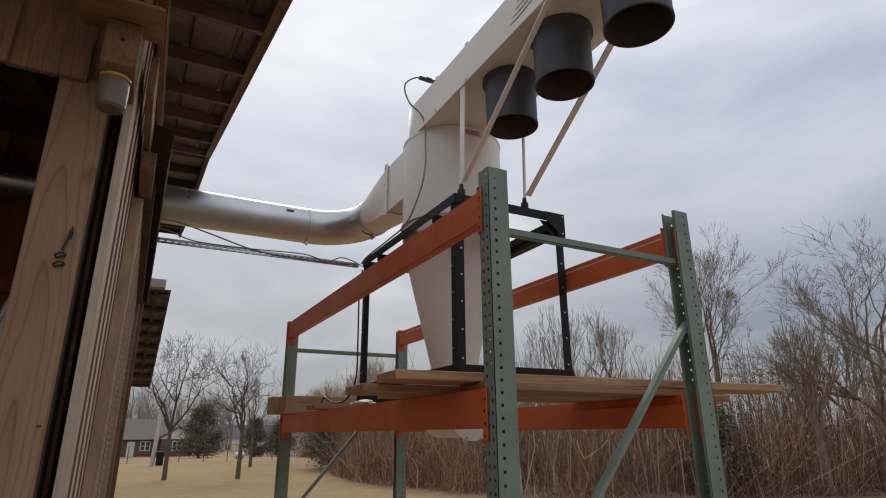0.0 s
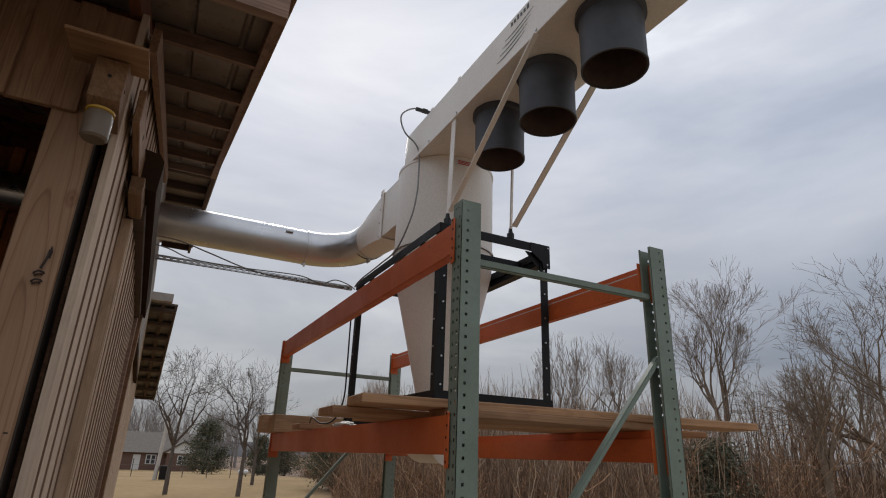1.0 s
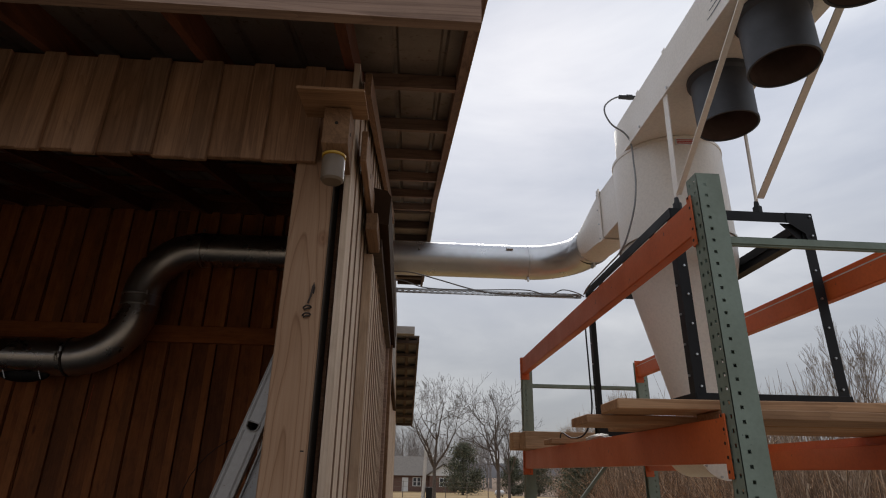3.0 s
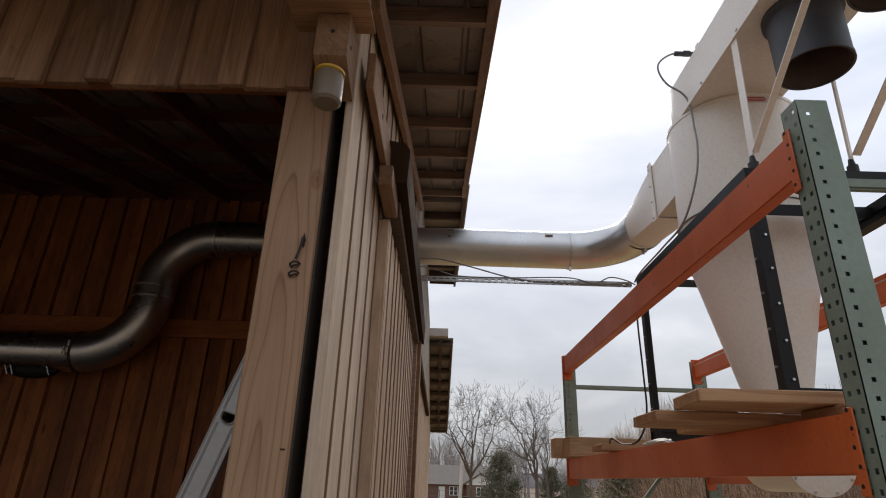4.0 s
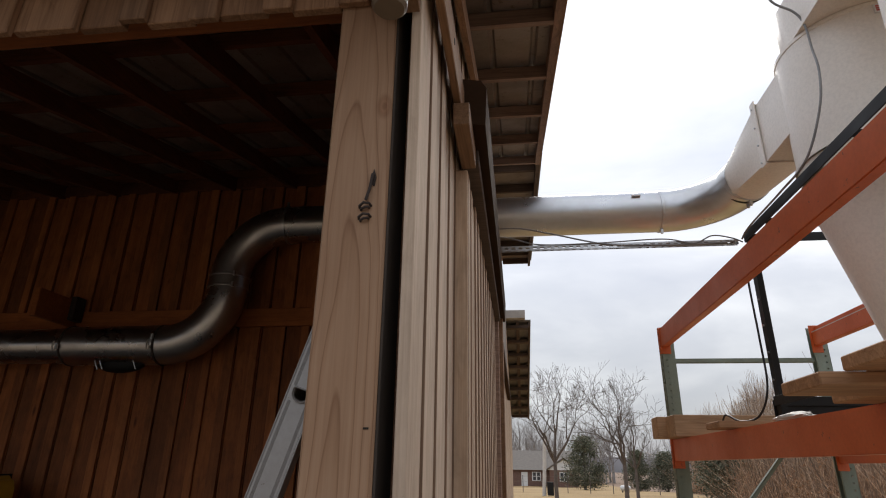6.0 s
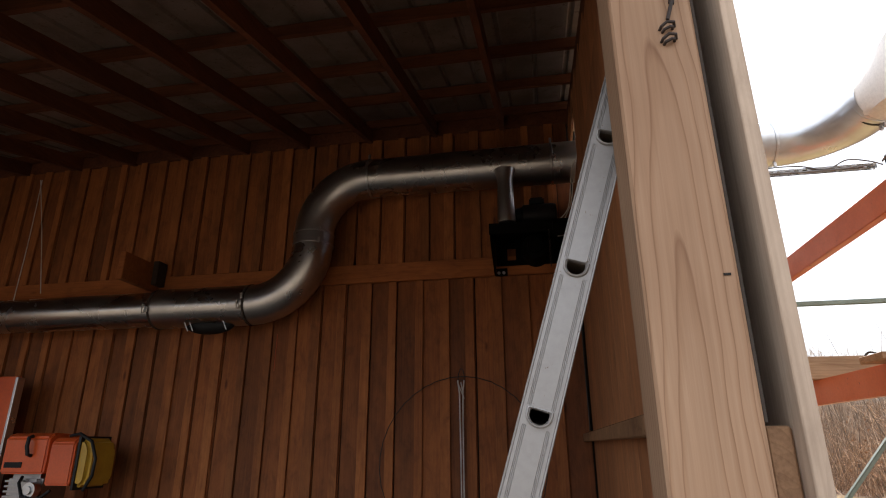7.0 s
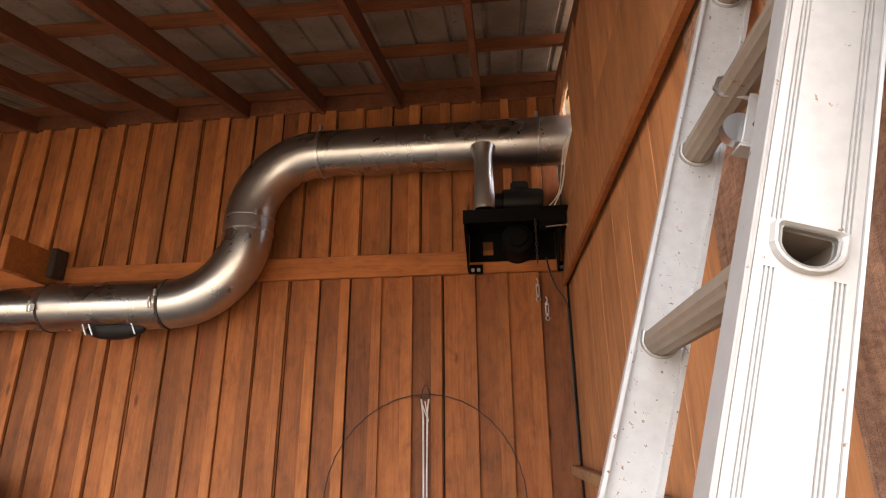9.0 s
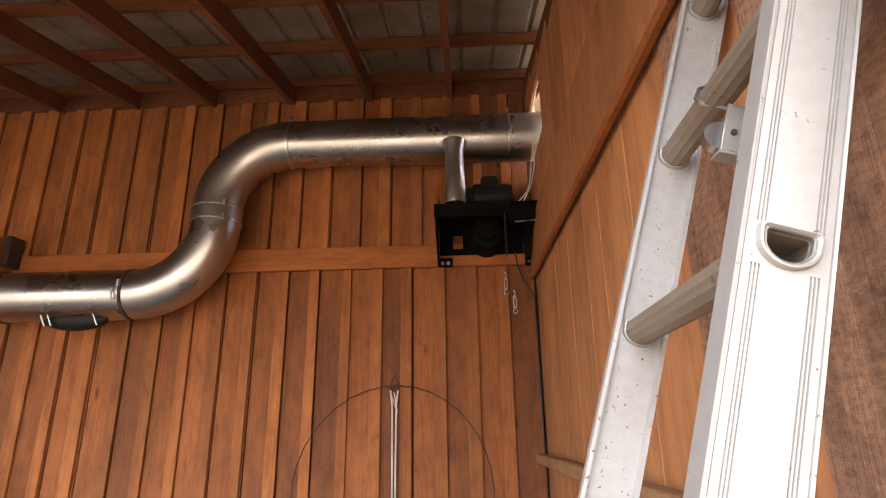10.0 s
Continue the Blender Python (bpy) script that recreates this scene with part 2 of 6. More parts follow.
def post_wood():
    """A boxed-heart timber: growth rings of a slightly tilted stem cut by flat faces, which gives arches and straight lines."""
    m, n, l, b = material("timber_post")
    co = n.new("ShaderNodeTexCoord").outputs["Object"]
    sep = n.new("ShaderNodeSeparateXYZ")
    l.new(co, sep.inputs[0])

    def calc(op, x, y, z=None):
        q = n.new("ShaderNodeMath")
        q.operation = op
        for i, v in enumerate((x, y, z)):
            if v is None:
                continue
            if isinstance(v, (int, float)):
                q.inputs[i].default_value = v
            else:
                l.new(v, q.inputs[i])
        return q.outputs[0]

    wave = noise_fac(n, l, co, 3.0, 2.0, 0.5, 0.0, (1.5, 1.5, 0.8))
    side = calc("ADD", calc("MULTIPLY_ADD", wave, 0.05, -0.013), sep.outputs["X"])
    deep = calc("ADD", calc("MULTIPLY_ADD", sep.outputs["Z"], 0.045, 0.10), sep.outputs["Y"])
    r = calc("SQRT", calc("ADD", calc("MULTIPLY", side, side), calc("MULTIPLY", deep, deep)), 0.0)
    r = calc("MULTIPLY_ADD", noise_fac(n, l, co, 7.0, 3.0, 0.5, 0.0, (1, 1, 0.25)), 0.012, r)
    ring = calc("FRACT", calc("MULTIPLY", r, 62.0), 0.0)
    col = ramp(n, l, ring, ((0.0, (0.368, 0.223, 0.131)), (0.6, (0.389, 0.242, 0.146)), (0.86, (0.343, 0.202, 0.114)), (0.95, (0.251, 0.134, 0.071)), (1.0, (0.360, 0.216, 0.126))))
    fibre = noise_fac(n, l, co, 170.0, 3.0, 0.6, 0.0, (1, 1, 0.02))
    col = mixed(n, l, "MULTIPLY", 0.35, col, ramp(n, l, fibre, ((0.3, (0.62, 0.56, 0.5)), (0.65, (1, 1, 1)))))
    blot = noise_fac(n, l, co, 2.6, 4.0, 0.6, 0.2, (1, 1, 0.4))
    col = mixed(n, l, "MULTIPLY", 0.45, col, ramp(n, l, blot, ((0.34, (0.62, 0.5, 0.4)), (0.55, (1, 1, 1)), (0.75, (1.08, 1.04, 1.0)))))
    knot = n.new("ShaderNodeVectorMath")
    knot.operation = "DISTANCE"
    squash = n.new("ShaderNodeMapping")
    squash.inputs["Scale"].default_value = (1, 1, 0.55)
    l.new(co, squash.inputs["Vector"])
    l.new(squash.outputs["Vector"], knot.inputs[0])
    knot.inputs[1].default_value = (0.055, -0.0725, 0.56)
    col = mixed(n, l, "MULTIPLY", 0.7, col, ramp(n, l, knot.outputs["Value"], ((0.004, (0.5, 0.35, 0.25)), (0.009, (0.85, 0.7, 0.6)), (0.013, (0.55, 0.4, 0.3)), (0.022, (1, 1, 1)))))
    l.new(col, b.inputs["Base Color"])
    b.inputs["Roughness"].default_value = 0.75
    bump(n, l, b, calc("ADD", fibre, ring), 0.4, 0.0012)
    return m


M_POST = post_wood()
M_SIDING = wood("weathered_siding", (0.65, 0.51, 0.39), (0.58, 0.45, 0.34), "z", 0.85, 0.12, 1.0, 0.3, 0.5, 0.12, 0.09, 0.003, 0.3, 0.35)
M_DOORWOOD = wood("cedar_door_boards", (0.60, 0.445, 0.315), (0.52, 0.365, 0.245), "z", 0.8, 0.25, 1.0, 0.4, 0.4, 0.2, 0.09, 0.003, 0.3, 0.4)
M_TRIM = wood("sawn_trim", (0.39, 0.225, 0.12), (0.30, 0.168, 0.088), "y", 0.8, 0.3, 1.0, 0.4)
M_SHAKE = wood("header_siding", (0.46, 0.268, 0.155), (0.33, 0.185, 0.105), "z", 0.8, 0.35, 1.2, 0.55)
M_INNER = wood("interior_boards", (0.408, 0.134, 0.034), (0.332, 0.102, 0.025), "z", 0.75, 0.42, 1.0, 0.6, 0.9, 0.15, 0.09, 0.005, 0.3, 0.7)
M_INNERB = wood("interior_battens", (0.484, 0.168, 0.045), (0.403, 0.132, 0.034), "z", 0.75, 0.42, 1.0, 0.5, 0.8, 0.15, 0.09, 0.005, 0.3, 0.65)
M_GIRT = wood("interior_girt", (0.469, 0.152, 0.036), (0.377, 0.116, 0.027), "x", 0.75, 0.25, 1.0, 0.45, 0.7, 0.15, 0.09, 0.004, 0.3, 0.5)
# rafter and purlin wood: the ceiling's dimness is put into these dark tones
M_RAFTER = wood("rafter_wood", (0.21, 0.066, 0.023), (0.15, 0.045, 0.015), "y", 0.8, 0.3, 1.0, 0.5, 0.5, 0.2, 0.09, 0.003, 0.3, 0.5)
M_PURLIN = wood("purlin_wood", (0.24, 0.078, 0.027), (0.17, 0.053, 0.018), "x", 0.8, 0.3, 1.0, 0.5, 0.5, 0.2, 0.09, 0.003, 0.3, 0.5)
# the purlins' outer ends: weathered grey, and lightened to paint in daylight
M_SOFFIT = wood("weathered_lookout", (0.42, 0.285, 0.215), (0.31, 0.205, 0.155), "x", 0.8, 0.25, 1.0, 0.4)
M_DARKWOOD = wood("dark_stained_wood", (0.13, 0.085, 0.062), (0.09, 0.058, 0.042), "x", 0.8, 0.25, 1.0, 0.4)
# thin strips along the battens' near edges, browner than the boards
M_EDGEBROWN = wood("brown_board_edge", (0.36, 0.235, 0.155), (0.29, 0.185, 0.12), "z", 0.85, 0.2)
M_RAKE = wood("weathered_rake_board", (0.40, 0.26, 0.19), (0.29, 0.185, 0.135), "y", 0.8, 0.15, 1.0, 0.4)
M_PLANK = wood("plank_wood", (0.60, 0.35, 0.185), (0.46, 0.25, 0.125), "x", 0.7, 0.35, 0.9, 0.45)
M_PINE = wood("pale_pine_plank", (0.72, 0.47, 0.27), (0.60, 0.37, 0.20), "x", 0.7, 0.2, 0.9, 0.35)
M_PLY = wood("plywood", (0.58, 0.255, 0.108), (0.50, 0.212, 0.086), "z", 0.75, 0.22, 0.5, 0.55, 0.5, 0.15, 0.06, 0.002, 0.2, 0.55)
M_ROUGH = wood("rough_sawn_boards", (0.47, 0.255, 0.165), (0.36, 0.19, 0.12), "z", 0.95, 0.25, 1.0, 0.6, 0.2, 0.1, 0.2, 0.03, 0.15, 0.8)
M_GREEN = paint("green_rack_paint", (0.24, 0.298, 0.242), 0.5, (0.06, 0.07, 0.06), 0.68, 0.3)
M_ORANGE = paint("orange_rack_paint", (0.66, 0.135, 0.030), 0.42, (0.18, 0.055, 0.028), 0.65, 0.25, 0.0, (0.5, 0.36, 0.3))
M_CREAM = paint("cream_powder_coat", (0.90, 0.835, 0.75), 0.42, None, 0.6, 0.10, 0.0, (0.76, 0.70, 0.62))
M_BLACK = paint("black_steel", (0.010, 0.010, 0.011), 0.5, (0.13, 0.11, 0.09), 0.71, 0.2)
M_BLACK.node_tree.nodes["Principled BSDF"].inputs["Specular IOR Level"].default_value = 0.3
M_SOOT = paint("dull_black_steel", (0.0022, 0.0018, 0.0016), 0.8, (0.02, 0.012, 0.008), 0.70, 0.2)
M_SOOT.node_tree.nodes["Principled BSDF"].inputs["Specular IOR Level"].default_value = 0.15
M_DRUM = plain("dark_rubber_drum", (0.062, 0.064, 0.072), 0.55, 0.0, 0.35, 9.0)
# brown pipe inside, lightened so the light in it is painted on
M_DRUMIN = plain("brown_lit_drum_inside", (0.16, 0.105, 0.09), 0.8, 0.0, 0.4, 9.0)
M_GALV = galvanized("galvanized_duct", (0.64, 0.65, 0.67), 0.29, 0.25)
M_DULL = galvanized("dull_grey_pipe", (0.42, 0.39, 0.37), 0.32, 0.3)
M_GALVIN = galvanized("dull_galvanized_duct", (0.54, 0.495, 0.48), 0.27, 0.3)
M_GALVSTRAIGHT = galvanized("smooth_galvanized_pipe", (0.49, 0.445, 0.41), 0.24, 0.2)
M_ALU = paint("aluminium_ladder", (0.365, 0.348, 0.332), 0.42, (0.14, 0.08, 0.045), 0.66, 0.3, 0.3, (0.7, 0.64, 0.58), 75.0)
M_ALUDIRTY = paint("dirty_aluminium", (0.42, 0.412, 0.405), 0.45, (0.17, 0.09, 0.045), 0.62, 0.4, 0.25, (0.6, 0.48, 0.38), 120.0)
M_RUNG = paint("aluminium_rung", (0.275, 0.22, 0.172), 0.45, (0.16, 0.09, 0.05), 0.64, 0.35, 0.3)
M_ROOFMETAL = paint("roof_sheet", (0.27, 0.222, 0.19), 0.55, (0.15, 0.10, 0.065), 0.60, 0.5, 0.1)
M_WHITEMETAL = paint("pale_metal_siding", (0.47, 0.43, 0.395), 0.6, None, 0.6, 0.3)
M_TRACK = paint("dark_brown_metal", (0.056, 0.033, 0.021), 0.85, (0.14, 0.10, 0.07), 0.7, 0.3)
M_TRACK.node_tree.nodes["Principled BSDF"].inputs["Specular IOR Level"].default_value = 0.02
M_CABLE = plain("grey_cable", (0.28, 0.275, 0.27), 0.5)
M_BLACKCABLE = plain("black_cable", (0.015, 0.015, 0.015), 0.5)
M_WHITECABLE = plain("white_cable", (0.7, 0.66, 0.6), 0.5)
M_STEEL = galvanized("bright_steel", (0.6, 0.6, 0.6), 0.3, 0.2)
M_RUST = plain("rusty_iron", (0.05, 0.034, 0.027), 0.75, 0.0, 0.5, 40.0)
M_JAR = plain("frosted_plastic_jar", (0.20, 0.15, 0.105), 0.4, 0.0, 0.2)
M_YELLOW = plain("yellow_plastic", (0.55, 0.32, 0.03), 0.4, 0.0, 0.2)
M_ORANGEBOX = paint("orange_machine_paint", (0.72, 0.11, 0.02), 0.35, None, 0.6, 0.25)
# unseen floor, kept dark to cut the light bounced onto the ceiling
M_FLOOR = plain("dark_unseen_floor", (0.10, 0.082, 0.063), 0.9, 0.0, 0.3, 4.0)
M_DARK = plain("dark_gap", (0.02, 0.016, 0.012), 0.9)
# dark colour for the shade between post and siding
M_GAPSHADE = plain("painted_gap_shade", (0.065, 0.05, 0.039), 0.95)
M_BARK = plain("grey_bark", (0.17, 0.14, 0.12), 0.95, 0.0, 0.45, 14.0)
M_BARK2 = plain("pale_twigs", (0.30, 0.258, 0.222), 0.95, 0.0, 0.4, 14.0)
M_BARK3 = plain("dark_grey_bark", (0.305, 0.234, 0.173), 0.95, 0.0, 0.4, 14.0)
M_POLE = plain("pale_weathered_pole", (0.62, 0.59, 0.55), 0.9, 0.0, 0.2, 6.0)
def stems_material(name, stops):
    m, n, l, b = material(name)
    geo = n.new("ShaderNodeNewGeometry")
    l.new(ramp(n, l, geo.outputs["Random Per Island"], stops), b.inputs["Base Color"])
    b.inputs["Roughness"].default_value = 0.95
    return m


M_BRUSH = stems_material("brown_brush", ((0.0, (0.138, 0.084, 0.051)), (0.45, (0.307, 0.188, 0.114)), (0.8, (0.506, 0.320, 0.192)), (1.0, (0.844, 0.612, 0.418))))
M_WOODS = stems_material("grey_brown_stems", ((0.0, (0.221, 0.158, 0.113)), (0.5, (0.377, 0.276, 0.200)), (0.85, (0.520, 0.402, 0.299)), (1.0, (0.715, 0.588, 0.452))))
M_GREYSHEET = paint("grey_weathered_sheet", (0.22, 0.20, 0.185), 0.6, (0.15, 0.11, 0.08), 0.62, 0.4)
M_SAPLING = stems_material("dark_sapling_stems", ((0.0, (0.116, 0.077, 0.051)), (0.5, (0.215, 0.146, 0.098)), (0.85, (0.322, 0.230, 0.156)), (1.0, (0.644, 0.501, 0.359))))
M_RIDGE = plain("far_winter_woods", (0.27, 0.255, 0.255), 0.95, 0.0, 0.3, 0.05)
# aerial haze is mixed into this stem colour
M_FARTREE = plain("haze_toned_stems", (0.33, 0.305, 0.29), 0.95, 0.0, 0.3, 6.0)
M_DEADLEAF = stems_material("dead_oak_leaves", ((0.0, (0.16, 0.08, 0.045)), (0.5, (0.36, 0.175, 0.085)), (1.0, (0.55, 0.32, 0.18))))
M_CEDAR = stems_material("cedar_green", ((0.0, (0.065, 0.072, 0.046)), (0.6, (0.15, 0.158, 0.105)), (1.0, (0.26, 0.245, 0.17))))
M_BRICK = plain("red_brick", (0.20, 0.118, 0.092), 0.9, 0.0, 0.3, 6.0)
M_SHINGLE = plain("grey_shingles", (0.235, 0.205, 0.175), 0.9, 0.0, 0.3, 4.0)
M_WHITE = plain("white_trim", (0.75, 0.75, 0.74), 0.5, 0.0, 0.08)
M_GLASSDARK = plain("dark_window_glass", (0.06, 0.065, 0.075), 0.12, 0.0, 0.2)
M_LOGO = plain("dark_lettering", (0.09, 0.09, 0.095), 0.5)
M_REDLABEL = plain("red_label", (0.55, 0.06, 0.04), 0.5, 0.0, 0.1)


def grass_material():
    m, n, l, b = material("winter_grass")
    co = n.new("ShaderNodeTexCoord").outputs["Object"]
    big = noise_fac(n, l, co, 0.09, 5.0, 0.6)
    small = noise_fac(n, l, co, 2.5, 6.0, 0.7)
    c = ramp(n, l, big, ((0.3, (0.27, 0.175, 0.070)), (0.5, (0.37, 0.245, 0.10)), (0.7, (0.43, 0.30, 0.14))))
    c = mixed(n, l, "MULTIPLY", 0.55, c, ramp(n, l, small, ((0.3, (0.5, 0.45, 0.38)), (0.65, (1, 1, 1)))))
    # leaf litter under the woods, with a ragged edge
    xyz = n.new("ShaderNodeSeparateXYZ")
    l.new(co, xyz.inputs[0])
    span = n.new("ShaderNodeMapRange")
    span.inputs["From Min"].default_value, span.inputs["From Max"].default_value = -8.0, 66.0
    l.new(xyz.outputs["Y"], span.inputs["Value"])
    line = n.new("ShaderNodeValToRGB")
    for py, px in ((5, 22.0), (8.6, 17.6), (10.4, 14.2), (11.7, 11.6), (12.5, 10.0), (14.2, 8.8), (17.6, 7.8), (21, 7.4), (29, 8.9), (44, 13.0)):
        line.color_ramp.elements.new((py + 8) / 74).color = (px / 30, px / 30, px / 30, 1)
    line.color_ramp.elements[0].color, line.color_ramp.elements[-1].color = (1, 1, 1, 1), (0.53, 0.53, 0.53, 1)
    l.new(span.outputs["Result"], line.inputs["Fac"])
    past = n.new("ShaderNodeMath")
    past.operation = "MULTIPLY_ADD"
    past.inputs[1].default_value = -30.0
    l.new(line.outputs["Color"], past.inputs[0])
    l.new(xyz.outputs["X"], past.inputs[2])
    edge = n.new("ShaderNodeMath")
    edge.operation = "MULTIPLY_ADD"
    edge.inputs[1].default_value = 3.0
    l.new(noise_fac(n, l, co, 0.5, 4.0), edge.inputs[0])
    l.new(past.outputs[0], edge.inputs[2])
    litter = ramp(n, l, small, ((0.3, (0.11, 0.07, 0.046)), (0.7, (0.30, 0.19, 0.12))))
    inside = n.new("ShaderNodeMapRange")
    inside.inputs["From Min"].default_value, inside.inputs["From Max"].default_value = 0.6, 2.0
    l.new(edge.outputs[0], inside.inputs["Value"])
    c = mixed(n, l, "MIX", inside.outputs["Result"], c, litter)
    # unseen ground before the barn, added to tone the light it bounces
    yard = n.new("ShaderNodeMath")
    yard.operation = "MULTIPLY_ADD"
    yard.inputs[1].default_value = 3.0
    l.new(noise_fac(n, l, co, 0.5, 4.0), yard.inputs[0])
    l.new(xyz.outputs["Y"], yard.inputs[2])
    near = n.new("ShaderNodeMapRange")
    near.inputs["From Min"].default_value, near.inputs["From Max"].default_value = 9.0, 7.0
    l.new(yard.outputs[0], near.inputs["Value"])
    bounce_tone = ramp(n, l, noise_fac(n, l, co, 30.0, 4.0, 0.7), ((0.3, (0.14, 0.105, 0.07)), (0.7, (0.32, 0.245, 0.165))))
    c = mixed(n, l, "MIX", near.outputs["Result"], c, bounce_tone)
    l.new(c, b.inputs["Base Color"])
    b.inputs["Roughness"].default_value = 0.95
    bump(n, l, b, small, 0.8, 0.06)
    return m


M_GRASS = grass_material()


# ---------------------------------------------------------------- mesh helpers
def thing(name, at, label, category, group="", kind=""):
    ob = new(name)
    ob.location = at
    ob.empty_display_size = 0.1
    return tagged(ob, label, category, group, kind)


def link_mesh(name, mesh, mat, parent=None, label="", at=(0, 0, 0), turn=None):
    ob = new(name, mesh)
    if mat and not mesh.materials:
        mesh.materials.append(mat)
    m = Matrix.Translation(at) @ (turn.to_4x4() if turn else Matrix())
    if parent:
        ob.parent = parent
        p, off = parent, Vector((0, 0, 0))
        while p:
            off += p.location
            p = p.parent
        m = Matrix.Translation(-off) @ m
    ob.matrix_basis = m
    if label:
        tagged(ob, label)
    return ob


def finish(bm, name, smooth=40):
    mesh = bpy.data.meshes.new(name)
    bmesh.ops.recalc_face_normals(bm, faces=bm.faces)
    bm.to_mesh(mesh)
    bm.free()
    if smooth:
        mesh.polygons.foreach_set("use_smooth", [True] * len(mesh.polygons))
        mesh.set_sharp_from_angle(angle=radians(smooth))
    return mesh


def part(name, bm, mat, parent, label="", smooth=40):
    """Links a bmesh given in world places as one mesh object under its parent, its origin at its middle."""
    lo = Vector([min(v.co[i] for v in bm.verts) for i in range(3)])
    hi = Vector([max(v.co[i] for v in bm.verts) for i in range(3)])
    mid = (lo + hi) / 2
    bmesh.ops.translate(bm, verts=bm.verts, vec=-mid)
    return link_mesh(name, finish(bm, name, smooth), mat, parent, label, mid)


BLOCKS = {}


def block_mesh(sx, sy, sz, bevel):
    key = (round(sx, 4), round(sy, 4), round(sz, 4), bevel)
    if key not in BLOCKS:
        bm = bmesh.new()
        bmesh.ops.create_cube(bm, size=1.0, matrix=Matrix.Diagonal((sx, sy, sz, 1)))
        if bevel:
            bmesh.ops.bevel(bm, geom=bm.edges[:], offset=min(bevel, 0.3 * min(sx, sy, sz)), segments=1, affect="EDGES")
        BLOCKS[key] = bm
    return BLOCKS[key]


MESHES = {}


def block(name, lo, hi, mat, parent=None, label="", bevel=0.003, turn=None):
    """A squared timber, board or bar between two corners; equal ones of one material share their mesh."""
    s = [abs(b - a) for a, b in zip(lo, hi)]
    key = (*[round(v, 4) for v in s], bevel, mat.name)
    if key not in MESHES:
        mesh = bpy.data.meshes.new(name)
        block_mesh(*s, bevel).to_mesh(mesh)
        mesh.materials.append(mat)
        MESHES[key] = mesh
    mid = [(a + b) / 2 for a, b in zip(lo, hi)]
    return link_mesh(name, MESHES[key], None, parent, label, mid, turn)


def add_box(bm, lo, hi, m=None):
    mid = Vector([(a + b) / 2 for a, b in zip(lo, hi)])
    s = [abs(b - a) for a, b in zip(lo, hi)]
    mat = Matrix.Translation(mid) @ Matrix.Diagonal((*s, 1))
    bmesh.ops.create_cube(bm, size=1.0, matrix=(m @ mat) if m else mat)


def add_bar(bm, a, b, w, h, roll=0.0):
    """A rectangular bar from a to b."""
    a, b = Vector(a), Vector(b)
    d = b - a
    q = d.to_track_quat("Z", "Y").to_matrix().to_4x4()
    m = Matrix.Translation((a + b) / 2) @ q @ Matrix.Rotation(roll, 4, "Z") @ Matrix.Diagonal((w, h, d.length, 1))
    bmesh.ops.create_cube(bm, size=1.0, matrix=m)


def add_rod(bm, a, b, r, seg=12, r2=None):
    a, b = Vector(a), Vector(b)
    d = b - a
    m = Matrix.Translation((a + b) / 2) @ d.to_track_quat("Z", "Y").to_matrix().to_4x4()
    bmesh.ops.create_cone(bm, cap_ends=True, segments=seg, radius1=r, radius2=r if r2 is None else r2, depth=d.length, matrix=m)


def add_tube(bm, pts, r, seg=24, caps=False, wall=0.0):
    """A round tube along a line of points; r may be one radius or one for each point."""
    pts = [Vector(p) for p in pts]
    rs = r if isinstance(r, (list, tuple)) else [r] * len(pts)
    rings, up = [], None
    for i, p in enumerate(pts):
        d = (pts[min(i + 1, len(pts) - 1)] - pts[max(i - 1, 0)]).normalized()
        if up is None:
            up = d.orthogonal().normalized()
        up = (up - d * up.dot(d)).normalized()
        side = d.cross(up)
        rings.append([bm.verts.new(p + rs[i] * (math.cos(t) * up + math.sin(t) * side)) for t in [2 * math.pi * k / seg for k in range(seg)]])
    for a, b in zip(rings, rings[1:]):
        for k in range(seg):
            bm.faces.new((a[k], a[(k + 1) % seg], b[(k + 1) % seg], b[k]))
    if caps:
        bm.faces.new(rings[0][::-1])
        bm.faces.new(rings[-1])
    return rings


def add_lathe(bm, profile, at, seg=48, axis="z"):
    """A turned shape from (radius, height) pairs, open at the ends unless the radius is 0 there."""
    at = Vector(at)
    rings = []
    for r, h in profile:
        ring = []
        for k in range(seg):
            t = 2 * math.pi * k / seg
            c, s = r * math.cos(t), r * math.sin(t)
            ring.append(bm.verts.new(at + Vector({"z": (c, s, h), "y": (c, h, s), "x": (h, c, s)}[axis])))
        rings.append(ring)
    for a, b in zip(rings, rings[1:]):
        for k in range(seg):
            bm.faces.new((a[k], a[(k + 1) % seg], b[(k + 1) % seg], b[k]))
    bmesh.ops.remove_doubles(bm, verts=bm.verts, dist=1e-5)


def add_prism(bm, outline, axis, a, b):
    """Extrudes a flat outline (pairs in the other two axes, in order) from a to b along an axis."""
    def put(p, v):
        return {"x": (v, p[0], p[1]), "y": (p[0], v, p[1]), "z": (p[0], p[1], v)}[axis]
    lo = [bm.verts.new(put(p, a)) for p in outline]
    hi = [bm.verts.new(put(p, b)) for p in outline]
    bm.faces.new(lo)
    bm.faces.new(hi[::-1])
    for i in range(len(outline)):
        j = (i + 1) % len(outline)
        bm.faces.new((lo[i], hi[i], hi[j], lo[j]))


def arc(c, a0, a1, r, n, plane="xz", off=0.0):
    out = []
    for i in range(n + 1):
        t = radians(a0 + (a1 - a0) * i / n)
        u, v = c[0] + r * math.cos(t), c[1] + r * math.sin(t)
        out.append({"xz": (u, off, v), "xy": (u, v, off), "yz": (off, u, v)}[plane])
    return out


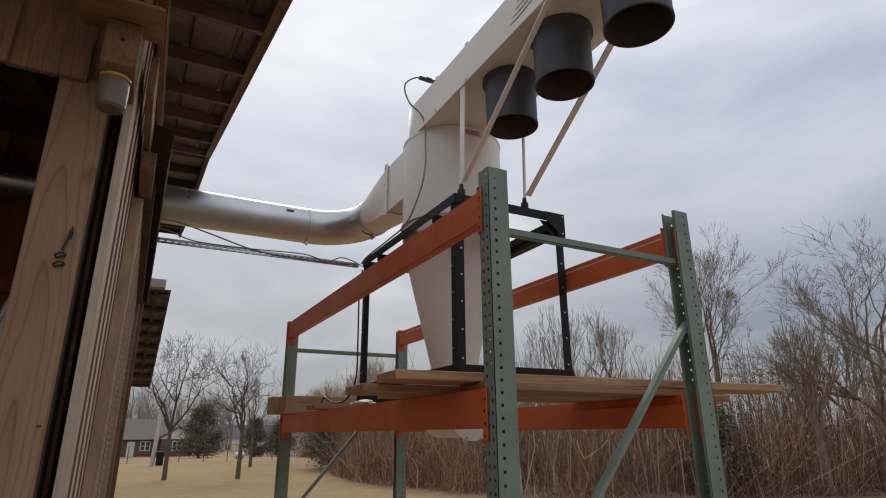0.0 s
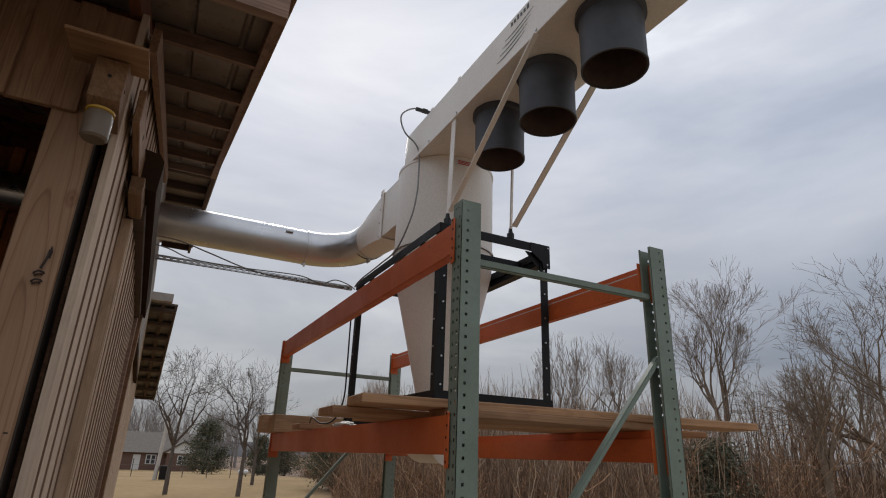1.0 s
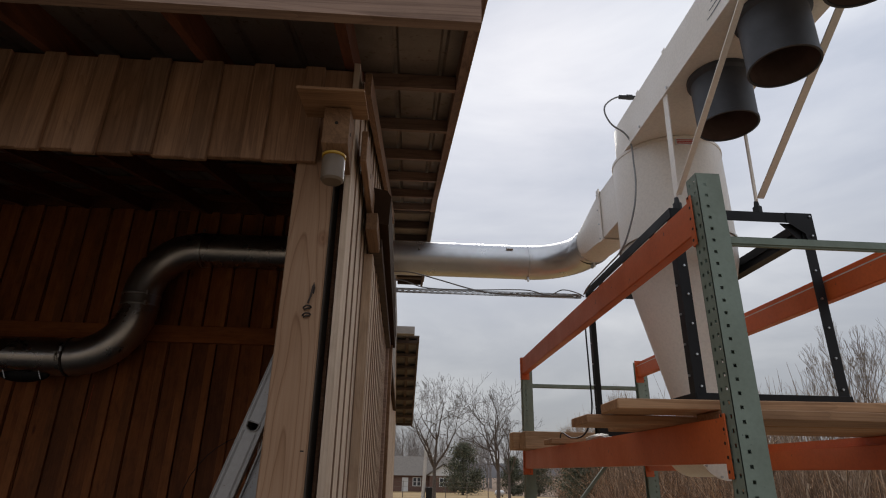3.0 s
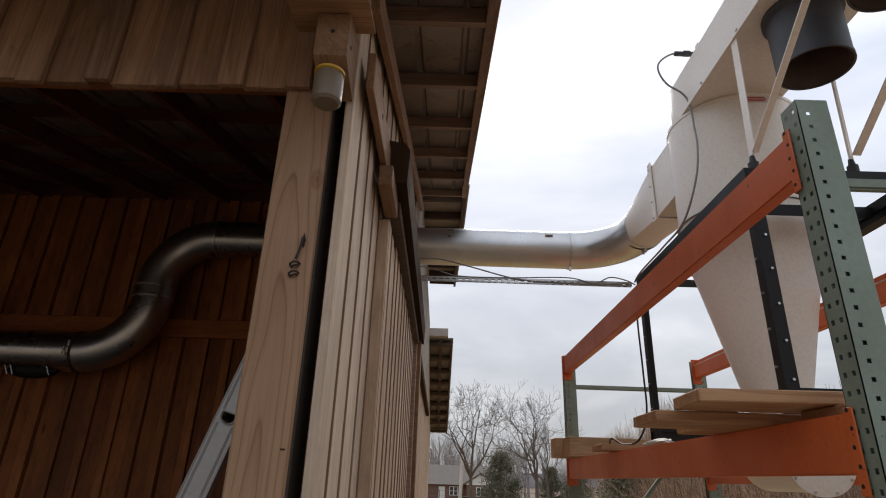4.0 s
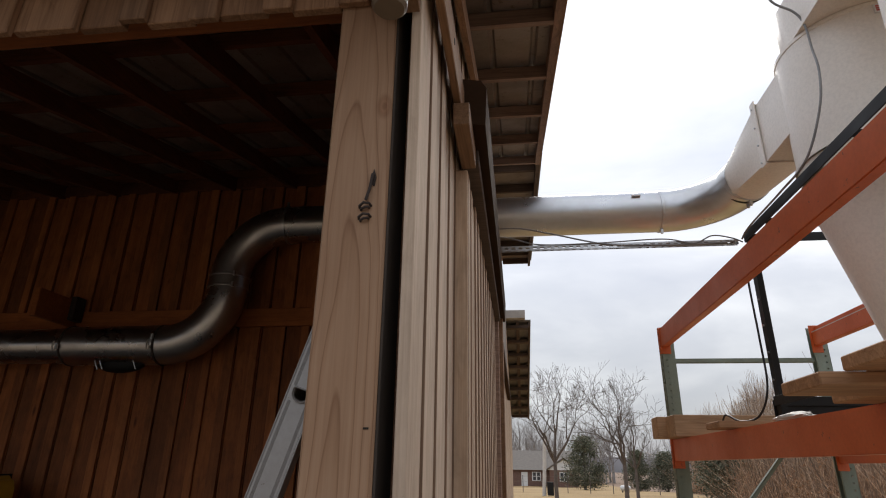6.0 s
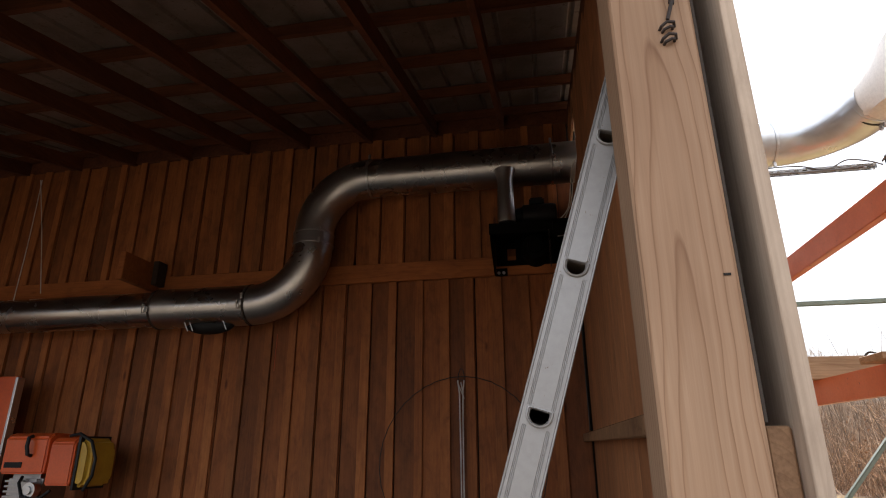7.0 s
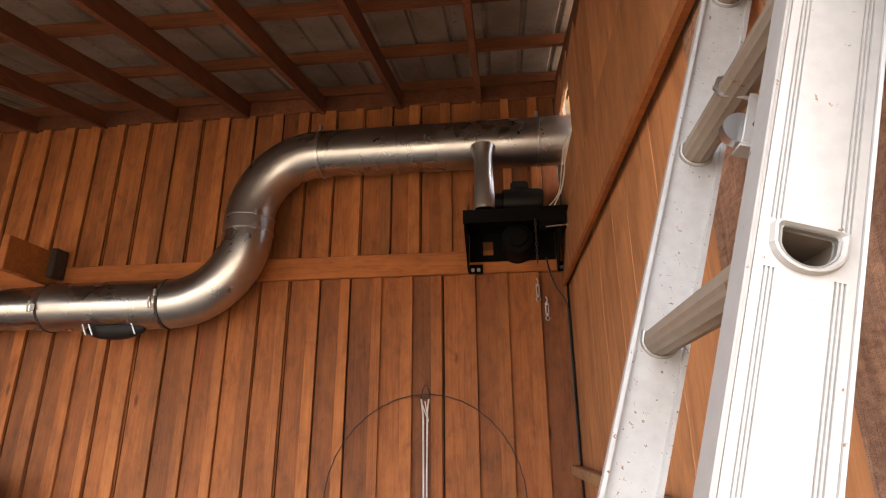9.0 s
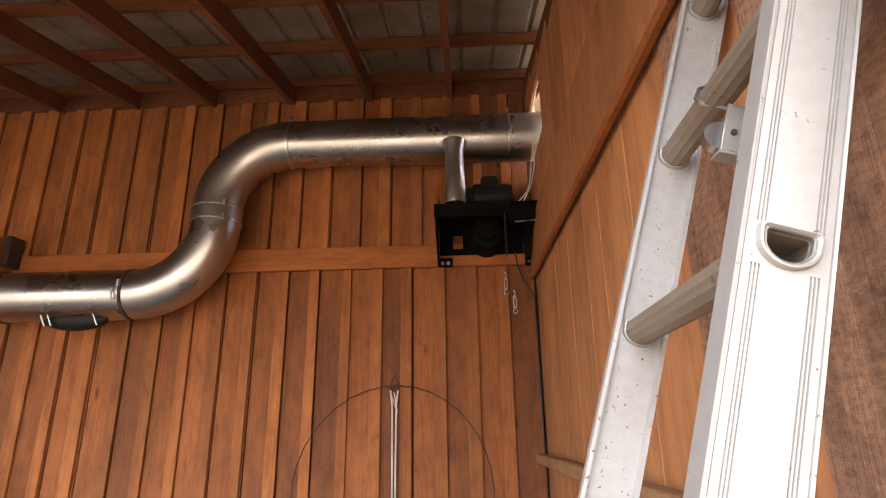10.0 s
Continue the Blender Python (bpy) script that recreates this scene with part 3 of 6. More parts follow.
def cable(name, pts, r, mat, label, category="cable", parent=None):
    """A smooth bent wire through points."""
    p = [Vector(q) for q in pts]
    fine = []
    for i in range(len(p) - 1):
        p0, p1, p2, p3 = p[max(i - 1, 0)], p[i], p[i + 1], p[min(i + 2, len(p) - 1)]
        for k in range(8):
            t = k / 8
            fine.append(0.5 * ((2 * p1) + (p2 - p0) * t + (2 * p0 - 5 * p1 + 4 * p2 - p3) * t * t + (3 * p1 - p0 - 3 * p2 + p3) * t ** 3))
    fine.append(p[-1])
    bm = bmesh.new()
    add_tube(bm, fine, r, 8, True)
    ob = part(name, bm, mat, parent, label)
    return ob if parent else tagged(ob, label, category)


BOLTS = {}


def bolt(parent, at, axis="y", r=0.007, mat=None):
    """One bolt head; all of a size share their mesh."""
    mat = mat or M_STEEL
    key = (axis, r, mat.name)
    if key not in BOLTS:
        bm = bmesh.new()
        d = {"x": (0.006, 0, 0), "y": (0, 0.006, 0), "z": (0, 0, 0.006)}[axis]
        add_rod(bm, [-v for v in d], d, r, 6)
        BOLTS[key] = finish(bm, "bolt", 30)
        BOLTS[key].materials.append(mat)
    return link_mesh("bolt", BOLTS[key], None, parent, "", at)


# ---------------------------------------------------------------- ground
def ground_height(x, y):
    d = max(0.0, min(1.0, (y - 32) / 68))
    return -1.3 * d * d * (3 - 2 * d) + 0.03 * noise.noise((x * 0.15, y * 0.15, 0))


def build_ground():
    bm = bmesh.new()
    xs = [-900, -300, -100, -50, -30] + [-20 + 2 * i for i in range(26)] + [40, 60, 100, 300, 900]
    ys = [-600, -200, -60, -30] + [-20 + 2.5 * i for i in range(60)] + [160, 220, 400, 900]
    rows = [[bm.verts.new((x, y, ground_height(x, y) - (0.06 if -8.5 < x < 1 and 0 < y < 18 else 0))) for x in xs] for y in ys]
    for a, b in zip(rows, rows[1:]):
        for i in range(len(xs) - 1):
            bm.faces.new((a[i], a[i + 1], b[i + 1], b[i]))
    tagged(link_mesh("ground", finish(bm, "ground"), M_GRASS), "dry winter lawn of tan grass, with unseen bounce ground by the barn", "ground", kind="structure")


build_ground()

# ---------------------------------------------------------------- the barn
SLOPE = 0.2527


def rafter_z(y):
    """Height of the rafters' lower edge."""
    return 3.054 + SLOPE * (y - 1.05)


X_IN, X_BOARD, X_FACE = -0.27, -0.225, -0.20
Y_FRONT, Y_WALL = 1.58, 5.25
X_LEFT = -8.0

floor = block("floor", (X_LEFT, 1.3, -0.12), (-0.2, 5.4, 0.0), M_FLOOR, None, "", 0.0)
tagged(floor, "dark slab floor of the open bay, out of view", "floor", kind="structure")

# roof: sheet with ribs, rafters, purlins that run out as lookouts
roof = thing("roof", (-4, 3, 3.6), "lean-to roof of ribbed metal sheet on brown rafters and purlins", "roof", kind="structure")


def sloped(bm, x0, x1, y0, y1, h0, h1):
    """A timber that follows the roof's slope; h0 and h1 are heights over the rafters' lower edge."""
    pts = [(y0, rafter_z(y0) + h0), (y1, rafter_z(y1) + h0), (y1, rafter_z(y1) + h1), (y0, rafter_z(y0) + h1)]
    add_prism(bm, pts, "x", x0, x1)


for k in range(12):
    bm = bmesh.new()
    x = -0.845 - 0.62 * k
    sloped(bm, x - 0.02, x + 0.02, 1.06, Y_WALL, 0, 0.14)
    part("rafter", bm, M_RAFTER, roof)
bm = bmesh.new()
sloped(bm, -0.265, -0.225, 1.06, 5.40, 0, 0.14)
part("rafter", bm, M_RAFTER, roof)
bm = bmesh.new()
sloped(bm, 0.236, 0.280, 1.02, 5.247, 0.138, 0.228)
part("rake_board", bm, M_RAKE, roof, "weathered brown rake board along the roof edge")
bm = bmesh.new()
sloped(bm, 0.276, 0.2835, 1.02, 5.247, 0.134, 0.146)
part("rake_edge", bm, M_TRIM, roof, "thin tan strip along the rake board's lower edge")
bm = bmesh.new()
add_box(bm, (X_LEFT, 1.02, 2.950), (0.234, 1.06, 3.225))
part("fascia", bm, M_SOFFIT, roof, "dark wooden fascia under the eave")
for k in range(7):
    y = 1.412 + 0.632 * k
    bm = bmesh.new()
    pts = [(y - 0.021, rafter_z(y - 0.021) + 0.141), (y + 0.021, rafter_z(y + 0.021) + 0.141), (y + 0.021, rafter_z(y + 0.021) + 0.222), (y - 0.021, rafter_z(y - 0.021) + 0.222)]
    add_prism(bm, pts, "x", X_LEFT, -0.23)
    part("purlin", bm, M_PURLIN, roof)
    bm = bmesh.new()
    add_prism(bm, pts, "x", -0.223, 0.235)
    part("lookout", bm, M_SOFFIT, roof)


def ribbed_roof(name, x0, x1, y0, y1, zf, mat, parent):
    """Metal roof sheet with raised ribs that run up the slope."""
    bm = bmesh.new()
    outline, x = [], x0
    while x < x1:
        for dx, dz in ((0, 0), (0.185, 0), (0.197, 0.018), (0.213, 0.018), (0.225, 0)):
            if x + dx <= x1:
                outline.append((x + dx, dz))
        x += 0.2286
    outline.append((x1, 0))
    lines = []
    for dz0 in (0, 0.003):
        lines.append([[bm.verts.new((px, y, zf(y) + pz + dz0)) for px, pz in outline] for y in (y0, y1)])
    for (a, b) in lines:
        for i in range(len(outline) - 1):
            bm.faces.new((a[i], a[i + 1], b[i + 1], b[i]))
    return part(name, bm, mat, parent, "", 30)


ribbed_roof("sheet", X_LEFT - 0.05, 0.292, 0.96, 5.40, lambda y: rafter_z(y) + 0.230, M_ROOFMETAL, roof)

# header above the opening: short boards and battens
header = thing("wall_header", (-4, Y_FRONT, 2.73), "wall band of short brown boards over the bay's opening", "wall", kind="structure")
block("header_beam", (X_LEFT, Y_FRONT + 0.03, 2.80), (-0.42, Y_FRONT + 0.13, 3.02), M_GIRT, header)
k, x = 0, -0.215
rs = random.Random(3)
while x > X_LEFT + 0.2:
    block("board", (x - 0.135, Y_FRONT, 2.732 + rs.uniform(0, 0.012)), (x, Y_FRONT + 0.028, 3.175), M_SHAKE, header)
    block("board", (x - 0.205, Y_FRONT - 0.024, 2.712 + rs.uniform(0, 0.024)), (x - 0.125, Y_FRONT - 0.001, 3.17), M_SHAKE, header)
    x -= 0.207

# corner post
post = thing("timber_post", (-0.34, 1.65, 0), "square tan timber corner post with an iron hook", "post")
post_body = block("post", (-0.415, Y_FRONT, 0.0), (-0.268, 1.725, 2.798), M_POST, post, "", 0.005)

# back wall
wall_back = thing("wall_back", (-4, Y_WALL, 0), "inner wall of brown vertical boards and battens", "wall", kind="structure")
block("sheathing", (X_LEFT, Y_WALL + 0.02, 0), (X_IN, Y_WALL + 0.06, 4.40), M_DARK, wall_back, "", 0.0)
rs = random.Random(5)
for z0, z1, edge, pitch in ((0.0, 2.744, -0.470, 0.2212), (2.910, 4.16, -0.402, 0.2228)):
    x = edge
    while x > -6.3:
        block("board", (x - pitch + 0.006, Y_WALL, z0), (x - 0.002, Y_WALL + 0.02, z1), M_INNER, wall_back, "", 0.002)
        j, w = rs.uniform(-0.010, 0.010), rs.uniform(0.062, 0.088)
        block("batten", (x - w + j, Y_WALL - 0.024, z0 + 0.001), (x + j, Y_WALL - 0.001, z1 - 0.001), M_INNERB, wall_back, "", 0.002)
        x -= pitch
block("board", (-0.399, Y_WALL, 2.910), (-0.285, Y_WALL + 0.02, 4.16), M_INNER, wall_back, "", 0.002)
block("board", (-0.467, Y_WALL, 0.0), (-0.285, Y_WALL + 0.02, 2.744), M_INNER, wall_back, "", 0.002)
bm = bmesh.new()
add_bar(bm, (-2.845, Y_WALL - 0.0255, 2.33), (-2.850, Y_WALL - 0.0255, 2.02), 0.008, 0.002)
part("chalk_mark", bm, M_ORANGEBOX, wall_back, "orange chalk line on a batten")
block("girt", (-6.4, Y_WALL - 0.04, 2.746), (-0.285, Y_WALL + 0.019, 2.908), M_GIRT, wall_back, "", 0.004)
# blocking takes the dark rafter colour, painting the shade at the wall's top
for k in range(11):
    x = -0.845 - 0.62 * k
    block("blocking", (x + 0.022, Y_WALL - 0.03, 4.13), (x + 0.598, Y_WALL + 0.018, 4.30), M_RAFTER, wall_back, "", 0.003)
block("wall_left", (X_LEFT - 0.1, Y_FRONT, 0), (X_LEFT, Y_WALL, 4.2), M_INNER, None, "", 0.0)
tagged(bpy.data.objects["wall_left"], "plain brown board wall closing the bay", "wall", kind="structure")
far_wall = block("wall_far", (X_LEFT, Y_WALL + 0.01, 0), (-6.3, Y_WALL + 0.019, 4.15), M_INNER, None, "", 0.0)
tagged(far_wall, "plain brown board wall in the bay's dark end", "wall", kind="structure")

# side wall: inner boards, outer boards with battens, opening for the duct
DUCT_Y, DUCT_Z, DUCT_R = 4.97, 3.605, 0.170
wall_side = thing("wall_side", (-0.23, 3.4, 0), "side wall of weathered vertical boards and battens", "wall", kind="structure")


def wall_piece(name, x0, x1, y0, y1, z0, mat, top=None):
    """A board of the side wall; its top follows the roof, and it leaves a hole for the duct."""
    t = top or (rafter_z((y0 + y1) / 2) + 0.0)
    hole = (4.74, 5.22, 3.40, 3.84) if x0 < -0.24 else (4.74, 5.25, 3.40, 4.04)
    if y1 > hole[0] and y0 < hole[1] and t > hole[2]:
        block(name, (x0, y0, z0), (x1, y1, hole[2]), mat, wall_side, "", 0.002)
        if t > hole[3]:
            block(name, (x0, y0, hole[3]), (x1, y1, t), mat, wall_side, "", 0.002)
    else:
        block(name, (x0, y0, z0), (x1, y1, t), mat, wall_side, "", 0.002)


rs = random.Random(8)
EDGES = [1.725, 1.928, 2.155, 2.345] + [2.57 + 0.215 * k for k in range(12)]
for k, y in enumerate(EDGES):
    y0 = 1.565 if k == 0 else EDGES[k - 1] + 0.02
    wall_piece("board", X_BOARD, X_FACE, y0, y - 0.0025, 0.0, M_SIDING)
    wall_piece("batten", X_FACE - 0.012, X_FACE + 0.006, y + 0.0015, min(y + rs.uniform(0.085, 0.10), 5.25), 0.0, M_SIDING)
    wall_piece("sawn_edge", X_FACE - 0.013, X_FACE + 0.0055, y, y + 0.0012, 0.0, M_EDGEBROWN)
wall_piece("board", X_BOARD, X_FACE, EDGES[-1] + 0.02, 5.25, 0.0, M_SIDING)
# added strip on the post's side that paints the gap's shade
block("gap_seal", (-0.2675, 1.586, 1.452), (-0.262, 1.725, 2.79), M_GAPSHADE, wall_side, "added dark strip painting the shade beside the post", 0.001)
bm = bmesh.new()
add_prism(bm, [(1.73, 2.517), (5.21, 2.668), (5.21, 2.985), (1.73, 2.985)], "x", X_IN - 0.035, X_IN - 0.023)
part("inner_band", bm, M_PLY, wall_side, "wide board nailed along the wall")
bm = bmesh.new()
add_prism(bm, [(1.73, 2.480), (5.21, 2.632), (5.21, 2.665), (1.73, 2.514)], "x", X_IN - 0.042, X_IN - 0.023)
part("band_edge", bm, M_GIRT, wall_side, "dark stained batten along the band's lower edge")
y = 1.75
while y < 5.2:
    wall_piece("inner_board", X_IN, X_IN + 0.02, y, min(y + 0.385, 5.245), 2.992, M_PLY)
    y += 0.39
for y0, y1, proud, mat in ((1.727, 2.176, 0.022, M_ROUGH), (2.178, 2.298, 0.004, M_PLY), (2.30, 2.553, 0.010, M_ROUGH), (2.555, 2.94, 0.0, M_PLY), (2.945, 3.33, 0.0, M_PLY), (3.335, 3.60, 0.0, M_PLY), (3.605, 3.99, 0.0, M_PLY), (3.995, 4.38, 0.0, M_PLY), (4.385, 4.77, 0.0, M_PLY), (4.775, 5.245, 0.0, M_PLY)):
    block("inner_board", (X_IN - proud, y0, 0.0), (X_IN + 0.02, y1, 2.988), mat, wall_side, "", 0.003)
block("ledge", (X_IN - 0.075, 1.727, 1.44), (X_IN - 0.024, 5.24, 1.495), M_PLANK, wall_side, "rough horizontal girt on the inner wall", 0.004)

block("girt_end", (X_IN + 0.005, 1.60, 0.9), (X_BOARD - 0.002, 1.72, 1.448), M_TRIM, wall_side, "weathered end grain block in the gap", 0.004)

# trim, track cover and sliding door on the outer face
block("trim", (-0.175, 1.60, 2.76), (-0.150, 2.22, 2.90), M_TRIM, wall_side, "sawn trim board", 0.003)
block("trim", (-0.174, 2.05, 2.66), (-0.120, 2.355, 2.745), M_TRIM, wall_side, "sawn bracket board", 0.003)
bm = bmesh.new()
add_prism(bm, [(1.56, 3.045), (5.26, 4.10), (5.26, 4.21), (1.56, 3.15)], "x", -0.175, -0.148)
part("frieze_board", bm, M_TRIM, wall_side, "brown board along the wall's top under the roof")
bm = bmesh.new()
add_rod(bm, (-0.1505, 1.86, 2.835), (-0.1485, 1.86, 2.835), 0.011, 14)
part("knot_hole", bm, M_DARK, wall_side, "dark knot hole in the trim")
block("track_board", (-0.173, 2.36, 2.692), (-0.110, 4.95, 2.742), M_DARKWOOD, wall_side, "dark stained board under the door track", 0.003)
track = thing("door_track", (-0.1, 4.3, 2.9), "dark brown metal cover over a sliding door's track", "track", kind="structure")
bm = bmesh.new()
add_prism(bm, [(-0.172, 2.765), (-0.075, 2.748), (-0.068, 2.905), (-0.090, 2.94), (-0.172, 2.955)], "y", 2.20, 5.21)
part("cover", bm, M_TRACK, track)
bm = bmesh.new()
add_prism(bm, [(-0.172, 2.73), (-0.120, 2.725), (-0.117, 2.80), (-0.172, 2.82)], "y", 5.23, 11.2)
part("cover", bm, M_TRACK, track)
door = thing("sliding_door", (-0.15, 3.6, 0.1), "sliding barn door of tan vertical cedar boards", "door")
DOOR_EDGES = [2.372, 2.515, 2.75, 2.93, 3.14, 3.38, 3.60, 3.835, 4.06, 4.28, 4.50, 4.72]
block("stile", (-0.198, 2.346, 0.08), (-0.151, 2.371, 2.652), M_DOORWOOD, door, "", 0.003)
for y, y1 in zip(DOOR_EDGES, DOOR_EDGES[1:] + [4.90]):
    block("board", (-0.172, y + 0.012, 0.08), (-0.156, y1 - 0.0025, 2.655 if y < 2.7 else 2.688), M_DOORWOOD, door, "", 0.002)
    block("batten", (-0.1555, y + 0.0015, 0.081), (-0.150, y + 0.085, 2.650 if y < 2.7 else 2.686), M_DOORWOOD, door, "", 0.001)
    block("sawn_edge", (-0.170, y, 0.081), (-0.1502, y + 0.0012, 2.650 if y < 2.7 else 2.686), M_EDGEBROWN, door, "", 0.0)
block("door_jamb", (-0.174, 4.98, 0.0), (-0.125, 5.08, 2.775), M_SOFFIT, wall_side, "dark stained jamb", 0.004)
block("corner_board", (-0.173, 5.085, 0.0), (-0.095, 5.26, 2.775), M_TRIM, wall_side, "tan corner board", 0.004)

# the taller block behind, and the lean-to beyond it
tall = thing("wall_tall_block", (-0.2, 7.5, 0), "taller barn wall, boards below and pale ribbed metal above", "wall", kind="structure")
y = 5.27
n = 0
while y < 11.5:
    block("board", (X_BOARD, y, 0.0), (X_FACE, y + 0.203, 3.0), M_SIDING, tall, "", 0.002)
    block("batten", (X_FACE + 0.001, y + 0.18, 0.0), (X_FACE + 0.024, y + 0.235, 2.99), M_SIDING, tall, "", 0.002)
    y += 0.207
bm = bmesh.new()
pts, y = [], 5.27
while y < 11.6:
    pts += [(y, -0.21), (y + 0.075, -0.21), (y + 0.085, -0.178), (y + 0.115, -0.178), (y + 0.125, -0.21)]
    y += 0.19
for a, b in zip(pts, pts[1:]):
    vs = [bm.verts.new((a[1], a[0], 3.0)), bm.verts.new((b[1], b[0], 3.0)), bm.verts.new((b[1], b[0], 4.62)), bm.verts.new((a[1], a[0], 4.62))]
    bm.faces.new(vs)
bmesh.ops.remove_doubles(bm, verts=bm.verts, dist=1e-4)
part("metal_siding", bm, M_WHITEMETAL, tall, "pale ribbed metal siding")
block("inner_shell", (X_LEFT, 5.42, 0), (-0.23, 11.6, 4.62), M_INNER, tall, "", 0.0)

tall_roof = thing("roof_tall_block", (-4, 7.5, 4.7), "roof of the taller barn block with dark open soffit", "roof", kind="structure")


def z2(y):
    return 4.44 + 0.118 * (y - 5.6)


bm = bmesh.new()
add_prism(bm, [(5.56, z2(5.56) + 0.12), (10.4, z2(10.4) + 0.12), (10.4, z2(10.4) + 0.145), (5.56, z2(5.56) + 0.145)], "x", X_LEFT, 0.33)
part("sheet", bm, M_ROOFMETAL, tall_roof)
bm = bmesh.new()
add_prism(bm, [(5.58, z2(5.58)), (10.35, z2(10.35)), (10.35, z2(10.35) + 0.118), (5.58, z2(5.58) + 0.118)], "x", 0.262, 0.300)
part("rake_board", bm, M_DARKWOOD, tall_roof)
for i in range(8):
    y = 5.8 + 0.63 * i
    block("lookout", (-0.184, y - 0.02, z2(y) + 0.02), (0.260, y + 0.02, z2(y) + 0.115), M_DARKWOOD, tall_roof)


def z3(y):
    return 4.30 - 0.267 * (y - 11.79)


far_roof = thing("roof_far_lean_to", (-4, 13, 3.5), "falling lean-to roof at the barn's far end, open soffit", "roof", kind="structure")
bm = bmesh.new()
add_prism(bm, [(11.75, z3(11.75) + 0.01), (17.0, z3(17.0) + 0.01), (17.0, z3(17.0) + 0.04), (11.75, z3(11.75) + 0.04)], "x", X_LEFT, 0.31)
part("sheet", bm, M_GREYSHEET, far_roof)
bm = bmesh.new()
add_prism(bm, [(11.77, z3(11.77) - 0.09), (16.95, z3(16.95) - 0.09), (16.95, z3(16.95)), (11.77, z3(11.77))], "x", 0.262, 0.300)
part("rake_board", bm, M_DARKWOOD, far_roof)
bm = bmesh.new()
add_prism(bm, [(11.77, z3(11.77) - 0.06), (16.95, z3(16.95) - 0.06), (16.95, z3(16.95)), (11.77, z3(11.77))], "x", 0.020, 0.085)
part("stringer", bm, M_DARKWOOD, far_roof)
for i in range(9):
    y = 11.85 + 0.62 * i
    block("lookout", (-0.17, y - 0.08, z3(y) - 0.10), (0.260, y + 0.08, z3(y) - 0.03), M_DARKWOOD, far_roof)
block("ridge_cap", (X_LEFT, 11.55, 4.34), (0.20, 11.95, 4.50), M_WHITEMETAL, far_roof)
far_side = thing("wall_far_lean_to", (-0.2, 14, 0), "far stretch of the barn's wooden side wall", "wall", kind="structure")
y = 11.6
while y < 16.6:
    block("board", (X_BOARD, y, -0.1), (X_FACE, y + 0.203, z3(y + 0.2) - 0.13), M_SIDING, far_side, "", 0.002)
    block("batten", (X_FACE + 0.001, y + 0.18, -0.1), (X_FACE + 0.024, y + 0.235, z3(y + 0.2) - 0.13), M_SIDING, far_side, "", 0.002)
    y += 0.207
block("inner_shell", (X_LEFT, 11.62, -0.1), (-0.23, 16.6, 2.85), M_INNER, far_side, "", 0.0)

# ---------------------------------------------------------------- pallet rack
RX0, RX1, RY0, RY1, RTOP = 1.235, 2.555, 1.68, 5.575, 2.827


def punched_sheet(bm, origin, u, v, w, h, cols, hole, pitch, first):
    """A steel face with rows of square holes, from origin along u (w wide) and v (h high)."""
    origin, u, v = Vector(origin), Vector(u), Vector(v)
    us = [0.0]
    for c in cols:
        us += [c - hole / 2, c + hole / 2]
    us.append(w)
    vs, z = [0.0], first
    while z + hole < h:
        vs += [z - hole / 2, z + hole / 2]
        z += pitch
    vs.append(h)
    grid = [[bm.verts.new(origin + a * u + b * v) for a in us] for b in vs]
    for j in range(len(vs) - 1):
        for i in range(len(us) - 1):
            if i % 2 and j % 2:
                continue
            bm.faces.new((grid[j][i], grid[j][i + 1], grid[j + 1][i + 1], grid[j + 1][i]))


def column_mesh(top, lip, w=0.085, d=0.105):
    """A roll-formed rack column: punched web and sides, open towards its partner, with lips."""
    bm = bmesh.new()
    punched_sheet(bm, (0, w, 0), (0, -1, 0), (0, 0, 1), w, top, [0.024, 0.061], 0.015, 0.0508, 0.05)
    punched_sheet(bm, (0, 0, 0), (1, 0, 0), (0, 0, 1), d, top, [0.034], 0.013, 0.0508, 0.03)
    punched_sheet(bm, (d, w, 0), (-1, 0, 0), (0, 0, 1), d, top, [0.071], 0.0125, 0.0508, 0.055)
    for y0, y1 in ((0, lip), (w - lip, w)):
        bm.faces.new([bm.verts.new(q) for q in ((d, y0, 0), (d, y1, 0), (d, y1, top), (d, y0, top))])
    bmesh.ops.remove_doubles(bm, verts=bm.verts, dist=1e-4)
    return finish(bm, "column", 0)


rack = thing("pallet_rack", (1.9, 3.6, 0), "tall pallet rack with green punched columns and orange beams", "rack")
COL, COL_FAR, COL_OPEN, COL_FAR_OPEN = column_mesh(RTOP, 0.037), column_mesh(2.742, 0.037), column_mesh(RTOP, 0.015), column_mesh(2.742, 0.015)
for mesh in (COL, COL_FAR, COL_OPEN, COL_FAR_OPEN):
    mesh.materials.append(M_GREEN)
for x, y, flip in ((RX0, RY0, 0), (RX1, RY0 + 0.085, 1), (RX0, RY1 - 0.085, 0), (RX1, RY1, 1)):
    ob = link_mesh("column", (COL_OPEN if flip else COL) if y < 3 else (COL_FAR_OPEN if flip else COL_FAR), None, rack, "", (x, y, 0), Matrix.Rotation(math.pi, 3, "Z") if flip else None)
    sol = ob.modifiers.new("thickness", "SOLIDIFY")
    sol.thickness = 0.0028


